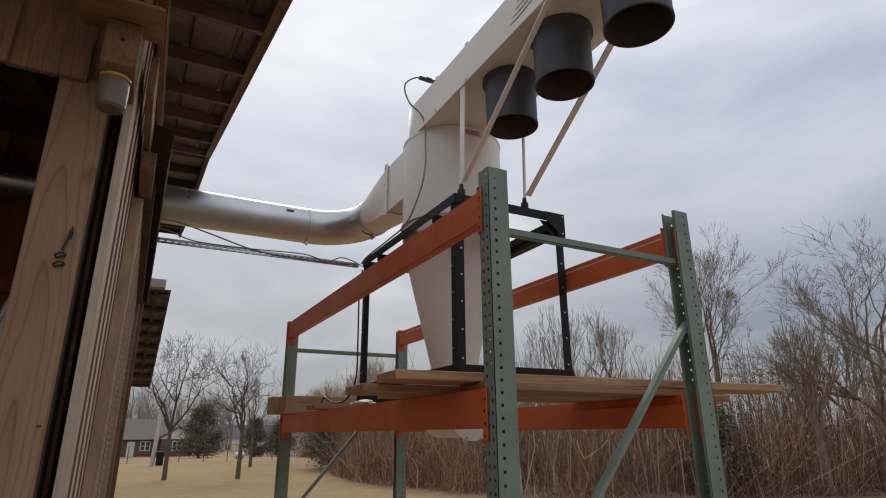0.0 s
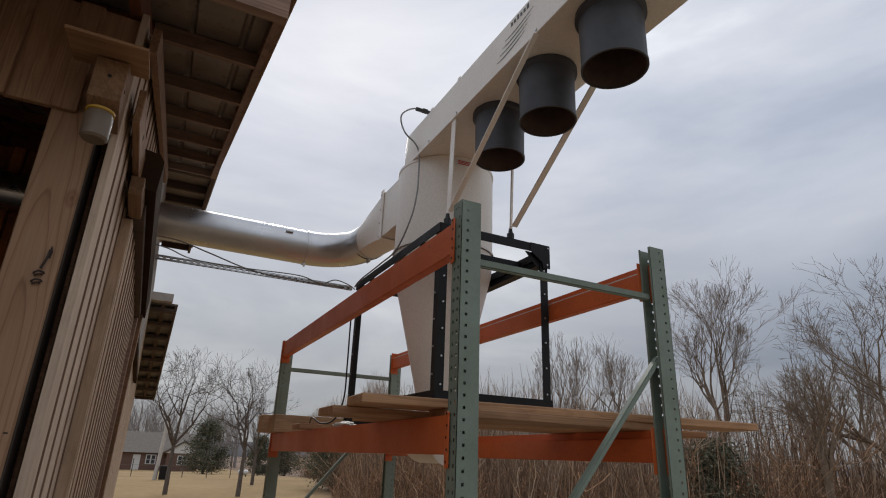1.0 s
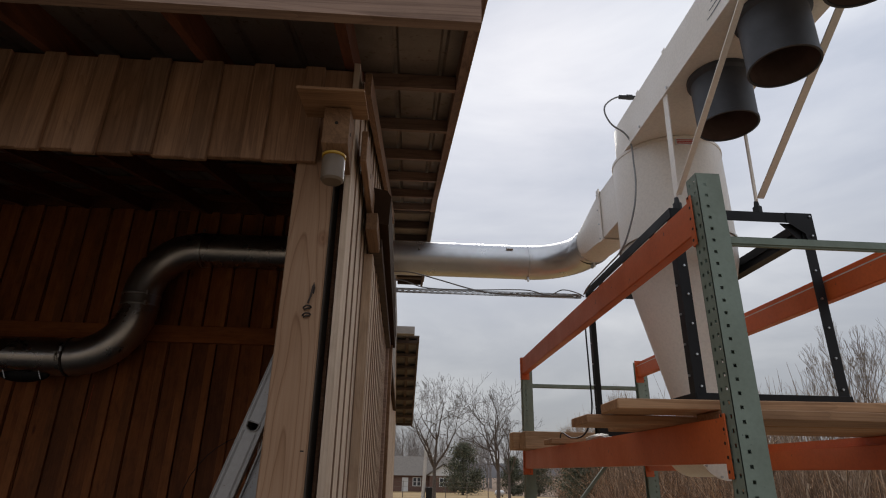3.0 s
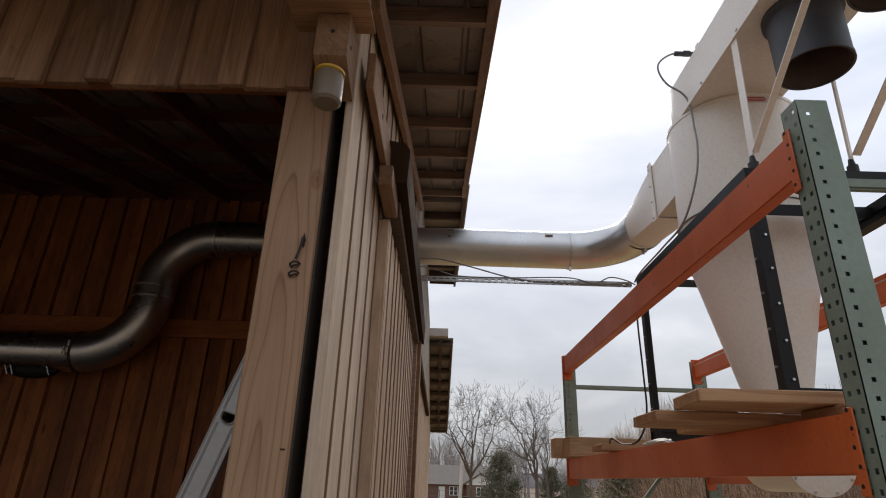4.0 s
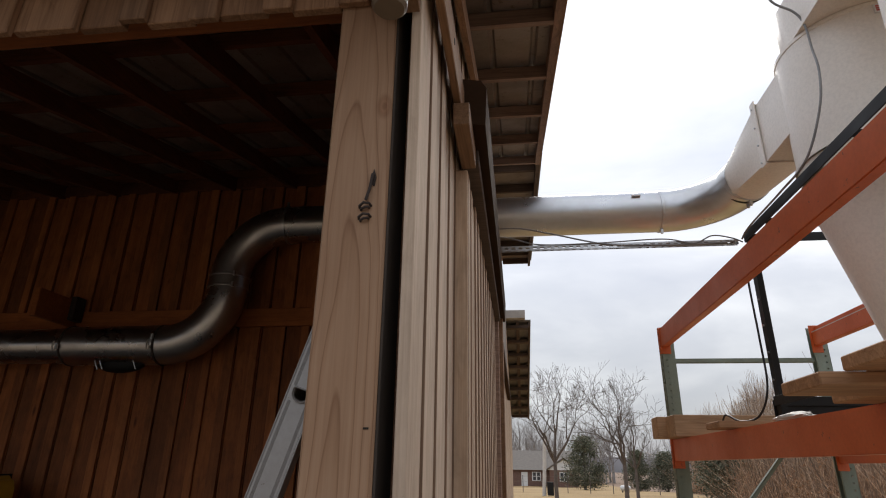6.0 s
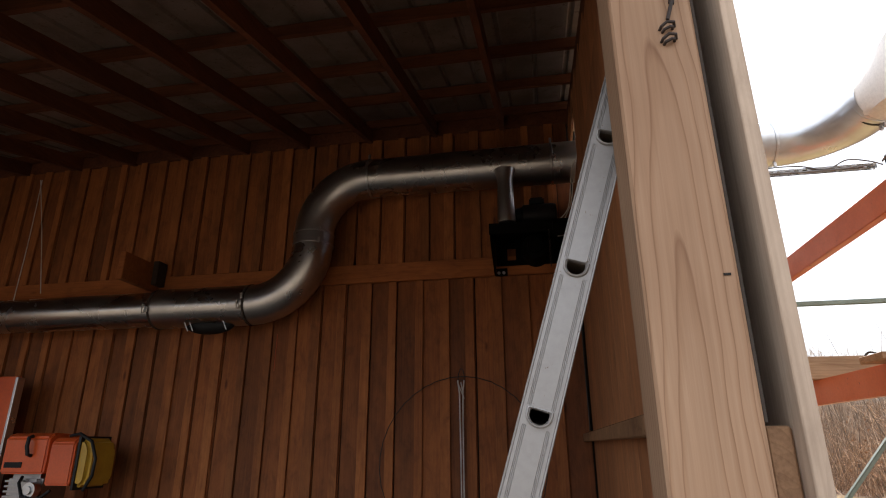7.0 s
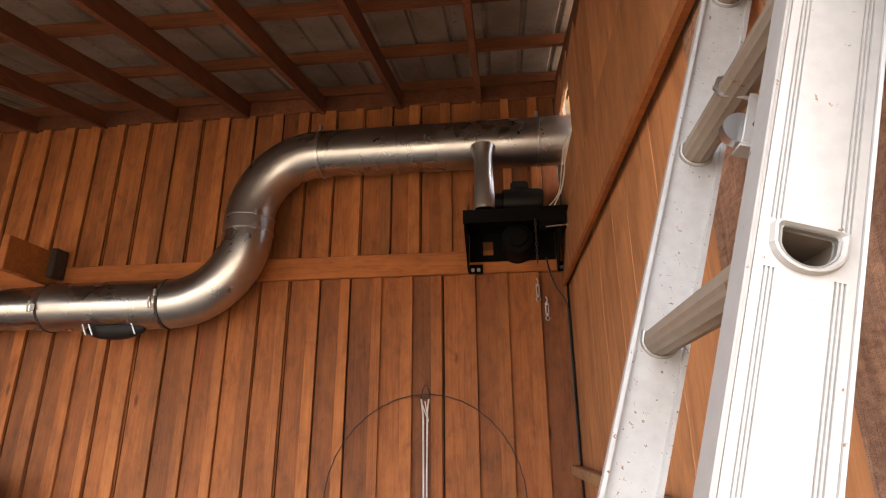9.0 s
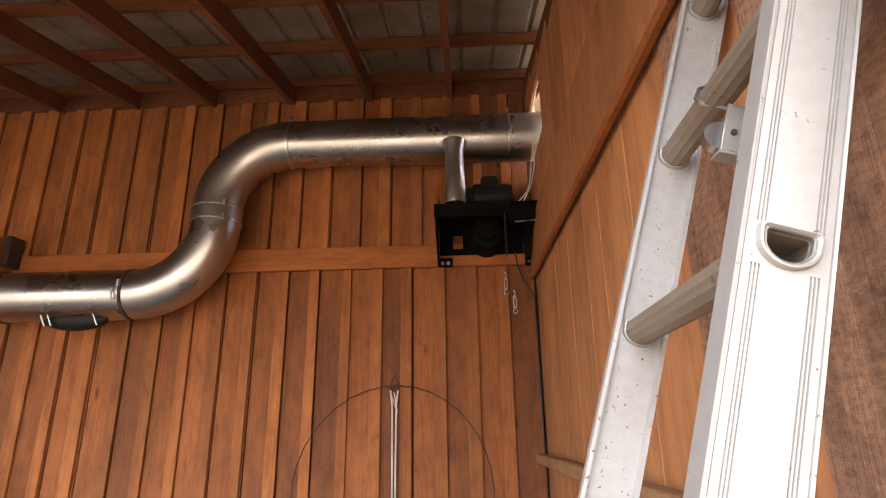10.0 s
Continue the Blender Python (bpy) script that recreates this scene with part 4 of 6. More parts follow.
def rack_beam(x, z0, z1, inner):
    """A box beam with a step along its inner top edge and a riveted connector at each end."""
    bm = bmesh.new()
    o, s = x, inner
    pts = [(o, z0), (o + s * 0.056, z0), (o + s * 0.056, z1 - 0.042), (o + s * 0.030, z1 - 0.042), (o + s * 0.030, z1), (o, z1)]
    add_prism(bm, pts, "y", RY0 + 0.088, RY1 - 0.088)
    bmesh.ops.bevel(bm, geom=bm.edges[:], offset=0.004, segments=2, affect="EDGES")
    beam = part("beam", bm, M_ORANGE, rack)
    for y0, y1 in ((RY0 + 0.050, RY0 + 0.086), (RY1 - 0.086, RY1 - 0.050)):
        bm = bmesh.new()
        a = min(x - s * 0.012, x - s * 0.016)
        add_box(bm, (min(x - s * 0.006, x - s * 0.012), y0, z0 - 0.055), (max(x - s * 0.006, x - s * 0.012), y1, z1 + 0.012))
        ye = y1 if y0 < 3 else y0
        add_box(bm, (min(x - s * 0.006, x + s * 0.075), ye - 0.0, z0 - 0.055), (max(x - s * 0.006, x + s * 0.075), ye + (0.005 if y0 < 3 else -0.005), z1 + 0.012))
        bmesh.ops.bevel(bm, geom=bm.edges[:], offset=0.002, segments=1, affect="EDGES")
        part("connector", bm, M_ORANGE, beam)
        for k in range(5):
            zz = z0 - 0.03 + k * (z1 - z0 + 0.035) / 4
            yy = (y0 + y1) / 2 + 0.003 * (-1) ** k
            bm = bmesh.new()
            add_rod(bm, (x - s * 0.0122, yy, zz), (x - s * 0.0128, yy, zz), 0.0065, 10)
            part("hole", bm, M_DARK, beam)
    if z0 < 2:
        return beam
    # pale strip: the step edge's highlight and wear, put in as colour
    bm = bmesh.new()
    add_box(bm, (min(o + s * 0.0562, o + s * 0.0570), RY0 + 0.09, z1 - 0.049), (max(o + s * 0.0562, o + s * 0.0570), RY1 - 0.09, z1 - 0.042))
    part("worn_edge", bm, M_WHITECABLE, beam, "pale strip painting the highlight on the step's worn edge")
    return beam


for x, s in ((RX0, 1), (RX1 - 0.05, -1)):
    rack_beam(x, 2.575, 2.735, s)
    rack_beam(x, 1.668, 1.830, s)
for y, high in ((RY0 + 0.045, 2.535), (RY1 - 0.045, 2.465)):
    for z in (high, 0.25):
        bm = bmesh.new()
        add_bar(bm, (RX0 + 0.10, y, z), (RX1 - 0.10, y, z), 0.030, 0.040)
        bmesh.ops.bevel(bm, geom=bm.edges[:], offset=0.007, segments=2, affect="EDGES")
        part("brace", bm, M_GREEN, rack)
    bm = bmesh.new()
    add_bar(bm, (RX1 - 0.075, y, 2.20), (RX0 + 0.05, y, 0.83), 0.045, 0.028)
    bmesh.ops.bevel(bm, geom=bm.edges[:], offset=0.006, segments=2, affect="EDGES")
    part("diagonal_brace", bm, M_GREEN, rack)
for x in (RX0 - 0.01, RX1 - 0.12):
    for y in (RY0 - 0.01, RY1 - 0.105):
        block("foot_plate", (x, y, 0.0), (x + 0.13, y + 0.115, 0.008), M_GREEN, rack)


# planks lying on the rack
def plank(x0, x1, y0, y1, z0, z1, yaw, label, mat=M_PLANK):
    ob = block("plank", (x0, y0, z0), (x1, y1, z1), mat, None, "", 0.004, Matrix.Rotation(radians(yaw), 3, "Z"))
    return tagged(ob, label, "plank", "planks on the rack")


PL = "reddish brown sawn plank lying across the rack's lower beams"
plank(0.90, 3.34, 1.86, 2.11, 1.871, 1.912, -3.0, PL)
plank(0.84, 3.28, 2.14, 2.40, 1.831, 1.870, -1.0, PL)
plank(1.10, 2.75, 2.42, 2.66, 1.831, 1.870, 0.5, PL)
plank(1.13, 2.70, 3.98, 4.22, 1.831, 1.870, 0.0, PL)
plank(1.14, 2.30, 5.02, 5.24, 1.831, 1.985, 2.0, "pale sawn pine plank lying across the rack's far end", M_PINE)
plank(1.08, 2.70, 5.26, 5.46, 1.831, 1.990, 0.0, "short thick pale pine plank on the rack's far end", M_PINE)
plank(1.30, 2.72, 1.84, 2.10, 1.831, 1.870, 1.0, PL)

rag = bmesh.new()
bmesh.ops.create_icosphere(rag, subdivisions=4, radius=1.0)
for v in rag.verts:
    k = 1 + 0.30 * noise.noise(v.co * 1.7) + 0.12 * noise.noise(v.co * 5.0)
    v.co = Vector((v.co.x * 0.06 * k + 1.31, v.co.y * 0.17 * k + 3.45, max(v.co.z, -0.3) * 0.03 * k + 1.840))
tagged(part("rag", rag, M_WHITECABLE, None), "crumpled off-white rag lying on the rack's beam", "rag")

# ---------------------------------------------------------------- cyclone stand
SX0, SX1, SY0, SY1, SZ0, SZ1 = 1.575, 2.43, 2.605, 4.27, 1.95, 3.11
stand = thing("cyclone_stand", (2.0, 3.45, SZ0), "black bolted steel angle stand under the dust cyclone", "stand")


def angle_bar(bm, a, b, w, sx, sy):
    """An L-shaped upright from a to b, its legs towards sx and sy."""
    x, y, t = a[0], a[1], 0.006
    pts = [(x, y), (x + sx * w, y), (x + sx * w, y + sy * t), (x + sx * t, y + sy * t), (x + sx * t, y + sy * w), (x, y + sy * w)]
    add_prism(bm, pts, "z", a[2], b[2])


for x, sx in ((SX0, 1), (SX1, -1)):
    for y, sy in ((SY0, 1), (SY1, -1)):
        bm = bmesh.new()
        angle_bar(bm, (x, y, 1.872), (x, y, SZ1), 0.06, sx, sy)
        leg = part("leg", bm, M_BLACK, stand)
        z = SZ0 + 0.12
        while z < SZ1 - 0.1:
            bolt(leg, (x + sx * 0.035, y - sy * 0.004, z), "y", 0.0065)
            bolt(leg, (x - sx * 0.004, y + sy * 0.035, z + 0.06), "x", 0.0065)
            z += 0.17
for z0, z1 in ((SZ0 + 0.03, SZ0 + 0.085), (SZ1 - 0.06, SZ1)):
    for x in (SX0, SX1 - 0.007):
        block("rail", (x - 0.009 if x < 2 else x + 0.008, SY0 - 0.008, z0), (x - 0.001 if x < 2 else x + 0.016, SY1 + 0.008, z1), M_BLACK, stand, "", 0.001)
    for y in (SY0, SY1 - 0.007):
        block("rail", (SX0, y - 0.009 if y < 3 else y + 0.008, z0), (SX1, y - 0.001 if y < 3 else y + 0.016, z1), M_BLACK, stand, "", 0.001)
block("base_plate", (SX0 - 0.01, SY1 + 0.018, 1.79), (SX1, SY1 + 0.026, SZ0 + 0.066), M_BLACK, stand, "", 0.002)
block("top_flange", (SX0 - 0.008, SY0 - 0.006, SZ1 - 0.003), (SX1 + 0.016, SY0 + 0.06, SZ1 + 0.004), M_BLACK, stand, "", 0.001)
block("top_flange", (SX0 - 0.008, SY0 + 0.061, SZ1 - 0.003), (SX0 + 0.06, SY1, SZ1 + 0.004), M_BLACK, stand, "", 0.001)
for x, s in ((SX0 + 0.01, 1), (SX1 - 0.01, -1)):
    for y, sy in ((SY0 + 0.012, 1), (SY1 - 0.012, -1)):
        bm = bmesh.new()
        add_prism(bm, [(x, SZ1 - 0.06), (x + s * 0.17, SZ1 - 0.06), (x, SZ1 - 0.24)], "y", y - 0.003, y + 0.003)
        part("gusset", bm, M_BLACK, stand)
bm = bmesh.new()
add_prism(bm, [(SX1 + 0.016, SZ1 + 0.003), (SX1 + 0.016, SZ1 - 0.17), (SX1 - 0.045, SZ1 - 0.17), (SX1 - 0.05, SZ1 - 0.13), (SX1 - 0.15, SZ1 - 0.058), (SX1 - 0.15, SZ1 + 0.003)], "y", SY0 - 0.0135, SY0 - 0.0095)
corner = part("corner_plate", bm, M_BLACK, stand, "chamfered black corner plate")
for bx, bz in ((SX1 - 0.005, SZ1 - 0.02), (SX1 - 0.012, SZ1 - 0.145)):
    bolt(corner, (bx, SY0 - 0.0165, bz), "y", 0.0065)
for y in (2.94, 3.96):
    bm = bmesh.new()
    add_prism(bm, [(y, 3.025), (y + 0.006, 3.025), (y + 0.006, 3.085), (y + 0.06, 3.085), (y + 0.06, 3.091), (y, 3.091)], "x", SX0 + 0.008, SX1 - 0.001)
    part("cross_rail", bm, M_BLACK, stand, "black angle rail under the barrel")
bm = bmesh.new()
add_prism(bm, [(SX1 + 0.017, SZ1 - 0.13), (SX1 + 0.024, SZ1 - 0.13), (SX1 + 0.024, SZ1 - 0.002), (SX1 + 0.017, SZ1 - 0.002)], "y", SY0 + 0.03, SY1)
part("side_beam", bm, M_BLACK, stand)
bm = bmesh.new()
add_prism(bm, [(SX1 - 0.045, SZ1 - 0.137), (SX1 + 0.024, SZ1 - 0.137), (SX1 + 0.024, SZ1 - 0.131), (SX1 - 0.045, SZ1 - 0.131)], "y", SY0 + 0.065, SY1 - 0.065)
part("side_flange", bm, M_BLACK, stand)
for x in (1.635, 2.135):
    bm = bmesh.new()
    add_rod(bm, (x, SY0 + 0.02, SZ1 + 0.005), (x, SY0 + 0.02, SZ1 + 0.045), 0.026, 16)
    add_rod(bm, (x, SY0 + 0.02, SZ1 + 0.045), (x, SY0 + 0.02, SZ1 + 0.085), 0.018, 16, 0.012)
    part("rubber_mount", bm, M_BLACKCABLE, stand, "black rubber mount")

# ---------------------------------------------------------------- cyclone
CX, CY, CR = 2.02, 3.45, 0.402
cyclone = thing("dust_cyclone", (CX, CY, 1.6), "cream dust collector cyclone with a long outlet box", "dust collector")
bm = bmesh.new()
add_lathe(bm, [(CR, 3.20), (CR, 3.90), (CR + 0.005, 3.904), (CR + 0.005, 3.925), (0.0, 3.926)], (CX, CY, 0), 64)
part("barrel", bm, M_CREAM, cyclone)
bm = bmesh.new()
add_lathe(bm, [(CR + 0.012, 3.195), (CR + 0.012, 3.212), (CR, 3.213)], (CX, CY, 0), 64)
add_lathe(bm, [(CR, 3.195), (0.395, 3.05), (0.17, 2.10), (0.15, 1.96)], (CX, CY, 0), 64)
part("cone", bm, M_CREAM, cyclone)
bm = bmesh.new()
add_lathe(bm, [(0.0, 3.14), (0.185, 3.14), (0.185, 3.155), (0.165, 3.156), (0.165, 3.62), (0.0, 3.62)], (1.99, 0, 1.785), 48, "y")
add_rod(bm, (1.99, 3.12, 1.785), (1.99, 3.14, 1.785), 0.05, 20)
airlock = part("airlock_valve", bm, M_CREAM, cyclone, "round cream airlock valve with bolted end plate")
for k in range(10):
    t = 2 * math.pi * k / 10
    bolt(airlock, (1.99 + 0.172 * math.cos(t), 3.136, 1.785 + 0.172 * math.sin(t)), "y", 0.007)

# inlet: round collar changing to a tall rectangular throat on the barrel's side
bm = bmesh.new()
N = 32
rings = []
for s in range(7):
    f = s / 6
    c = Vector((1.72 + 0.035 * f, 4.44 - 0.52 * f, 3.605 + 0.055 * f))
    ring = []
    for k in range(N):
        t = 2 * math.pi * k / N
        rx, rz = math.cos(t) * 0.172, math.sin(t) * 0.172
        q = max(abs(math.cos(t)), abs(math.sin(t)))
        bx, bz = math.cos(t) / q * 0.125, math.sin(t) / q * 0.21
        ring.append(bm.verts.new(c + Vector((rx + (bx - rx) * f, 0, rz + (bz - rz) * f))))
    rings.append(ring)
for a, b in zip(rings, rings[1:]):
    for k in range(N):
        bm.faces.new((a[k], a[(k + 1) % N], b[(k + 1) % N], b[k]))
part("inlet_transition", bm, M_CREAM, cyclone, "", 25)
bm = bmesh.new()
add_box(bm, (1.632, 3.40, 3.452), (1.878, 3.919, 3.868))
part("inlet_throat", bm, M_CREAM, cyclone)
bm = bmesh.new()
add_box(bm, (1.618, 3.885, 3.43), (1.626, 3.945, 3.905))
add_box(bm, (1.884, 3.885, 3.43), (1.892, 3.945, 3.905))
add_box(bm, (1.6265, 3.885, 3.874), (1.8835, 3.945, 3.882))
add_box(bm, (1.6265, 3.885, 3.438), (1.8835, 3.945, 3.446))
flange = part("inlet_flange", bm, M_CREAM, cyclone)
for x in (1.616, 1.894):
    for z in (3.46, 3.59, 3.72, 3.86):
        bolt(flange, (x, 3.925, z), "x", 0.007)
bm = bmesh.new()
add_box(bm, (1.872, 3.55, 3.30), (1.880, 3.86, 3.45))
part("inlet_gusset", bm, M_CREAM, cyclone)

# outlet box with a rounded end over the barrel
BX0, BX1, BZ0, BZ1, BY0 = 1.64, 2.185, 3.928, 4.215, 1.02
bm = bmesh.new()
out = [(BX0, BY0), (BX0, 3.36)] + [(p[0], p[1]) for p in arc((1.9125, 3.42), 180, 0, 0.2725, 16, "xy")][0:] + [(BX1, 3.36), (BX1, BY0)]
add_prism(bm, out, "z", BZ0, BZ1)
bmesh.ops.bevel(bm, geom=[e for e in bm.edges if abs(e.verts[0].co.z - e.verts[1].co.z) < 1e-5], offset=0.004, segments=1, affect="EDGES")
outlet = part("outlet_box", bm, M_CREAM, cyclone, "", 30)
for y in (1.6, 2.55, 3.0):
    bolt(outlet, (BX0 - 0.002, y, BZ0 + 0.02), "x", 0.009)
    block("lug", (BX0 + 0.01, y - 0.02, BZ1 - 0.001), (BX0 + 0.016, y + 0.02, BZ1 + 0.035), M_CREAM, outlet, "", 0.001)
# the maker's mark on the box, as plain strokes
bm = bmesh.new()
for i in range(4):
    z0 = 4.155 - 0.036 * i
    for s in range(8):
        f0, f1 = s / 8, (s + 1) / 8
        y0, y1 = 1.62 + 0.03 * i + 0.30 * f0, 1.62 + 0.03 * i + 0.30 * f1
        q0, q1 = z0 - 0.035 * math.sin(math.pi * f0 * 0.6) - 0.02, z0 - 0.035 * math.sin(math.pi * f1 * 0.6) - 0.02
        w = 0.0045 * math.sin(math.pi * (0.1 + 0.8 * f0)) + 0.0005
        vs = [bm.verts.new(p) for p in ((BX0 - 0.0015, y0, q0 - w), (BX0 - 0.0015, y1, q1 - w), (BX0 - 0.0015, y1, q1 + w), (BX0 - 0.0015, y0, q0 + w))]
        bm.faces.new(vs)
mark = part("printed_mark", bm, M_LOGO, outlet, "dark printed mark of curved strokes", 0)
for i in range(6):
    y0 = 1.665 + 0.034 * i
    block("printed_bar", (BX0 - 0.0035, y0, 4.163), (BX0 - 0.0005, y0 + 0.017, 4.186 + 0.008 * (i % 3 == 0)), M_LOGO, mark, "", 0.0)
for y in (2.405, 1.865, 1.295):
    bm = bmesh.new()
    add_lathe(bm, [(0.188, BZ0 - 0.002), (0.188, BZ0 - 0.03), (0.170, BZ0 - 0.045), (0.167, 3.598), (0.171, 3.595), (0.171, 3.575), (0.160, 3.575), (0.158, BZ0 - 0.002)], (1.905, y, 0), 48)
    drum = part("outlet_pipe", bm, M_DRUM, cyclone, "black rubber outlet pipe hanging open")
    bm = bmesh.new()
    add_lathe(bm, [(0.0, BZ0 - 0.06), (0.157, BZ0 - 0.06), (0.157, 3.580)], (1.905, y, 0), 40)
    part("pipe_lining", bm, M_DRUMIN, drum, "brown lining, lightened for the light inside the pipe")

bm = bmesh.new()
add_tube(bm, arc((2.31, 3.945), -60, 240, 0.030, 14, "xz", 3.22), 0.006, 8, True)
part("lifting_eye", bm, M_CREAM, cyclone, "steel lifting eye on the lid")

# struts from the stand to the box
for name, a, b, w, h in (("strut", (1.635, 2.615, 3.20), (1.655, 2.615, 3.935), 0.060, 0.006), ("strut", (1.640, 2.60, 3.205), (1.640, 1.60, 3.925), 0.034, 0.008),
                         ("strut", (2.150, 2.60, 3.205), (2.165, 1.62, 3.925), 0.045, 0.008), ("strut", (2.135, 2.62, 3.19), (2.16, 2.62, 3.93), 0.016, 0.016)):
    bm = bmesh.new()
    add_bar(bm, a, b, w, h)
    bmesh.ops.bevel(bm, geom=bm.edges[:], offset=0.0015, segments=1, affect="EDGES")
    part(name, bm, M_CREAM, cyclone)
label_turn = Matrix.Translation((CX, CY, 3.874)) @ Matrix.Rotation(radians(-4), 4, "Z")
bm = bmesh.new()
add_box(bm, (-0.075, -CR - 0.004, -0.026), (0.075, -CR + 0.012, 0.026), label_turn)
sticker = part("warning_label", bm, M_WHITE, cyclone, "white warning label with red bars")
for k in range(3):
    bm = bmesh.new()
    add_box(bm, (-0.068, -CR - 0.0055, 0.008 - 0.013 * k), (0.050 + 0.008 * (k % 2), -CR - 0.0038, 0.016 - 0.013 * k), label_turn)
    part("printed_bar", bm, M_REDLABEL, sticker, "red bar")

# ---------------------------------------------------------------- ducts
duct = thing("outdoor_duct", (0.5, DUCT_Y, 3.4), "galvanized steel duct from the barn wall to the cyclone", "duct")
bm = bmesh.new()
add_tube(bm, [(-0.45, DUCT_Y, DUCT_Z), (0.2, DUCT_Y, DUCT_Z), (0.7, DUCT_Y, DUCT_Z), (1.215, DUCT_Y, DUCT_Z)], DUCT_R, 48)
part("pipe", bm, M_GALV, duct)


def gore_elbow(pts, r, seg=48):
    bm = bmesh.new()
    add_tube(bm, pts, r, seg)
    return bm


bm = gore_elbow([(p[0], p[1], DUCT_Z) for i, p in enumerate(arc((1.215, DUCT_Y - 0.49), 90, 0, 0.49, 12, "xy"))] + [(1.72, 4.42, 3.605)], DUCT_R + 0.002)
part("elbow", bm, M_GALV, duct)


def band(parent, at, axis, r, mat=M_STEEL, lug=(0, 0, 1)):
    """A clamp band with its lug, round a duct."""
    bm = bmesh.new()
    add_lathe(bm, [(r, -0.011), (r + 0.004, -0.009), (r + 0.0055, 0.0), (r + 0.004, 0.009), (r, 0.011)], (0, 0, 0), 48, axis)
    bmesh.ops.translate(bm, verts=bm.verts, vec=at)
    hoop_ = part("clamp_band", bm, mat, parent)
    l = Vector(at) + Vector(lug).normalized() * (r + 0.020)
    bm = bmesh.new()
    add_box(bm, l - Vector((0.010, 0.010, 0.022)), l + Vector((0.010, 0.010, 0.022)))
    bmesh.ops.bevel(bm, geom=bm.edges[:], offset=0.003, segments=2, affect="EDGES")
    part("clamp_lug", bm, M_STEEL, hoop_)
    return hoop_


band(duct, (1.215, DUCT_Y, DUCT_Z), "x", DUCT_R + 0.001, M_GALV, (0, -0.2, -1))
band(duct, (1.716, 4.47, 3.605), "y", DUCT_R + 0.003, M_BLACKCABLE, (0, 0, -1))
band(duct, (1.720, 4.43, 3.605), "y", DUCT_R + 0.003, M_STEEL, (0, 0, -1))
block("sheet_tab", (0.98, DUCT_Y - 0.172, DUCT_Z + 0.075), (1.05, DUCT_Y - 0.148, DUCT_Z + 0.092), M_STEEL, duct)

inner_duct = thing("indoor_duct", (-2.5, DUCT_Y, 2.5), "dull galvanized duct with two elbows along the inner wall", "duct")
IY, IZ1, IZ0, IVX = 4.97, 3.605, 2.535, -2.467
bm = bmesh.new()
add_tube(bm, [(-0.452, IY, IZ1), (-1.0, IY, IZ1), (-1.40, IY, IZ1)], 0.168, 48)
part("pipe", bm, M_GALVSTRAIGHT, inner_duct)
bm = bmesh.new()
add_tube(bm, [(-1.402, IY, IZ1), (-1.97, IY, IZ1)], 0.166, 48)
part("pipe", bm, M_GALVSTRAIGHT, inner_duct)
bm = gore_elbow(arc((-1.97, IZ1 - 0.497), 90, 180, 0.497, 12, "xz", IY), 0.166)
part("elbow", bm, M_GALVIN, inner_duct)
bm = gore_elbow(arc((-2.964, IZ0 + 0.497), 0, -90, 0.497, 12, "xz", IY), 0.166)
part("elbow", bm, M_GALVIN, inner_duct)
bm = bmesh.new()
add_tube(bm, [(IVX, IY, 3.11), (IVX, IY, 3.03)], 0.168, 48)
part("sleeve", bm, M_GALVIN, inner_duct)
bm = bmesh.new()
add_tube(bm, [(-2.964, IY, IZ0), (-3.82, IY, IZ0)], 0.168, 48)
part("pipe", bm, M_GALVSTRAIGHT, inner_duct)
bm = bmesh.new()
add_tube(bm, [(-3.822, IY, IZ0), (-7.95, IY, IZ0)], 0.150, 48)
part("pipe", bm, M_GALVSTRAIGHT, inner_duct)
band(inner_duct, (-0.44, IY, IZ1), "x", 0.170, M_GALVIN, (0, -0.4, 1))
band(inner_duct, (-1.97, IY, IZ1), "x", 0.168, M_STEEL, (0, -0.5, 1))
band(inner_duct, (IVX, IY, 3.12), "z", 0.168, M_STEEL, (0.6, -0.8, 0))
band(inner_duct, (IVX, IY, 3.02), "z", 0.168, M_STEEL, (0.6, -0.8, 0))
band(inner_duct, (-2.97, IY, IZ0), "x", 0.168, M_RUST, (0, -1, 0.2))
band(inner_duct, (-3.82, IY, IZ0), "x", 0.168, M_RUST, (0, -1, -0.2))
bm = bmesh.new()
bmesh.ops.create_uvsphere(bm, u_segments=28, v_segments=14, radius=1.0)
for v in bm.verts:
    v.co = Vector((-3.315 + 0.215 * v.co.x, IY - 0.02 + 0.065 * v.co.y, IZ0 - 0.165 + 0.072 * min(v.co.z, 0.2)))
gate = part("cleanout_cup", bm, M_BLACK, inner_duct, "black boat-shaped cleanout cup under the pipe")
for x in (-3.475, -3.43, -3.13):
    bm = bmesh.new()
    add_bar(bm, (x, IY - 0.085, IZ0 - 0.215), (x - 0.03, IY - 0.095, IZ0 - 0.145), 0.018, 0.006)
    part("latch", bm, M_STEEL, gate)
for x in (-3.86, -3.01):
    bm = bmesh.new()
    add_tube(bm, [(x, IY - 0.172, IZ0 + 0.01), (x, IY - 0.182, IZ0 - 0.03), (x + 0.006, IY - 0.180, IZ0 - 0.065), (x + 0.022, IY - 0.176, IZ0 - 0.066), (x + 0.024, IY - 0.178, IZ0 - 0.035)], 0.006, 8, True)
    part("band_latch", bm, M_WHITECABLE, inner_duct, "pale wire latch on the band")

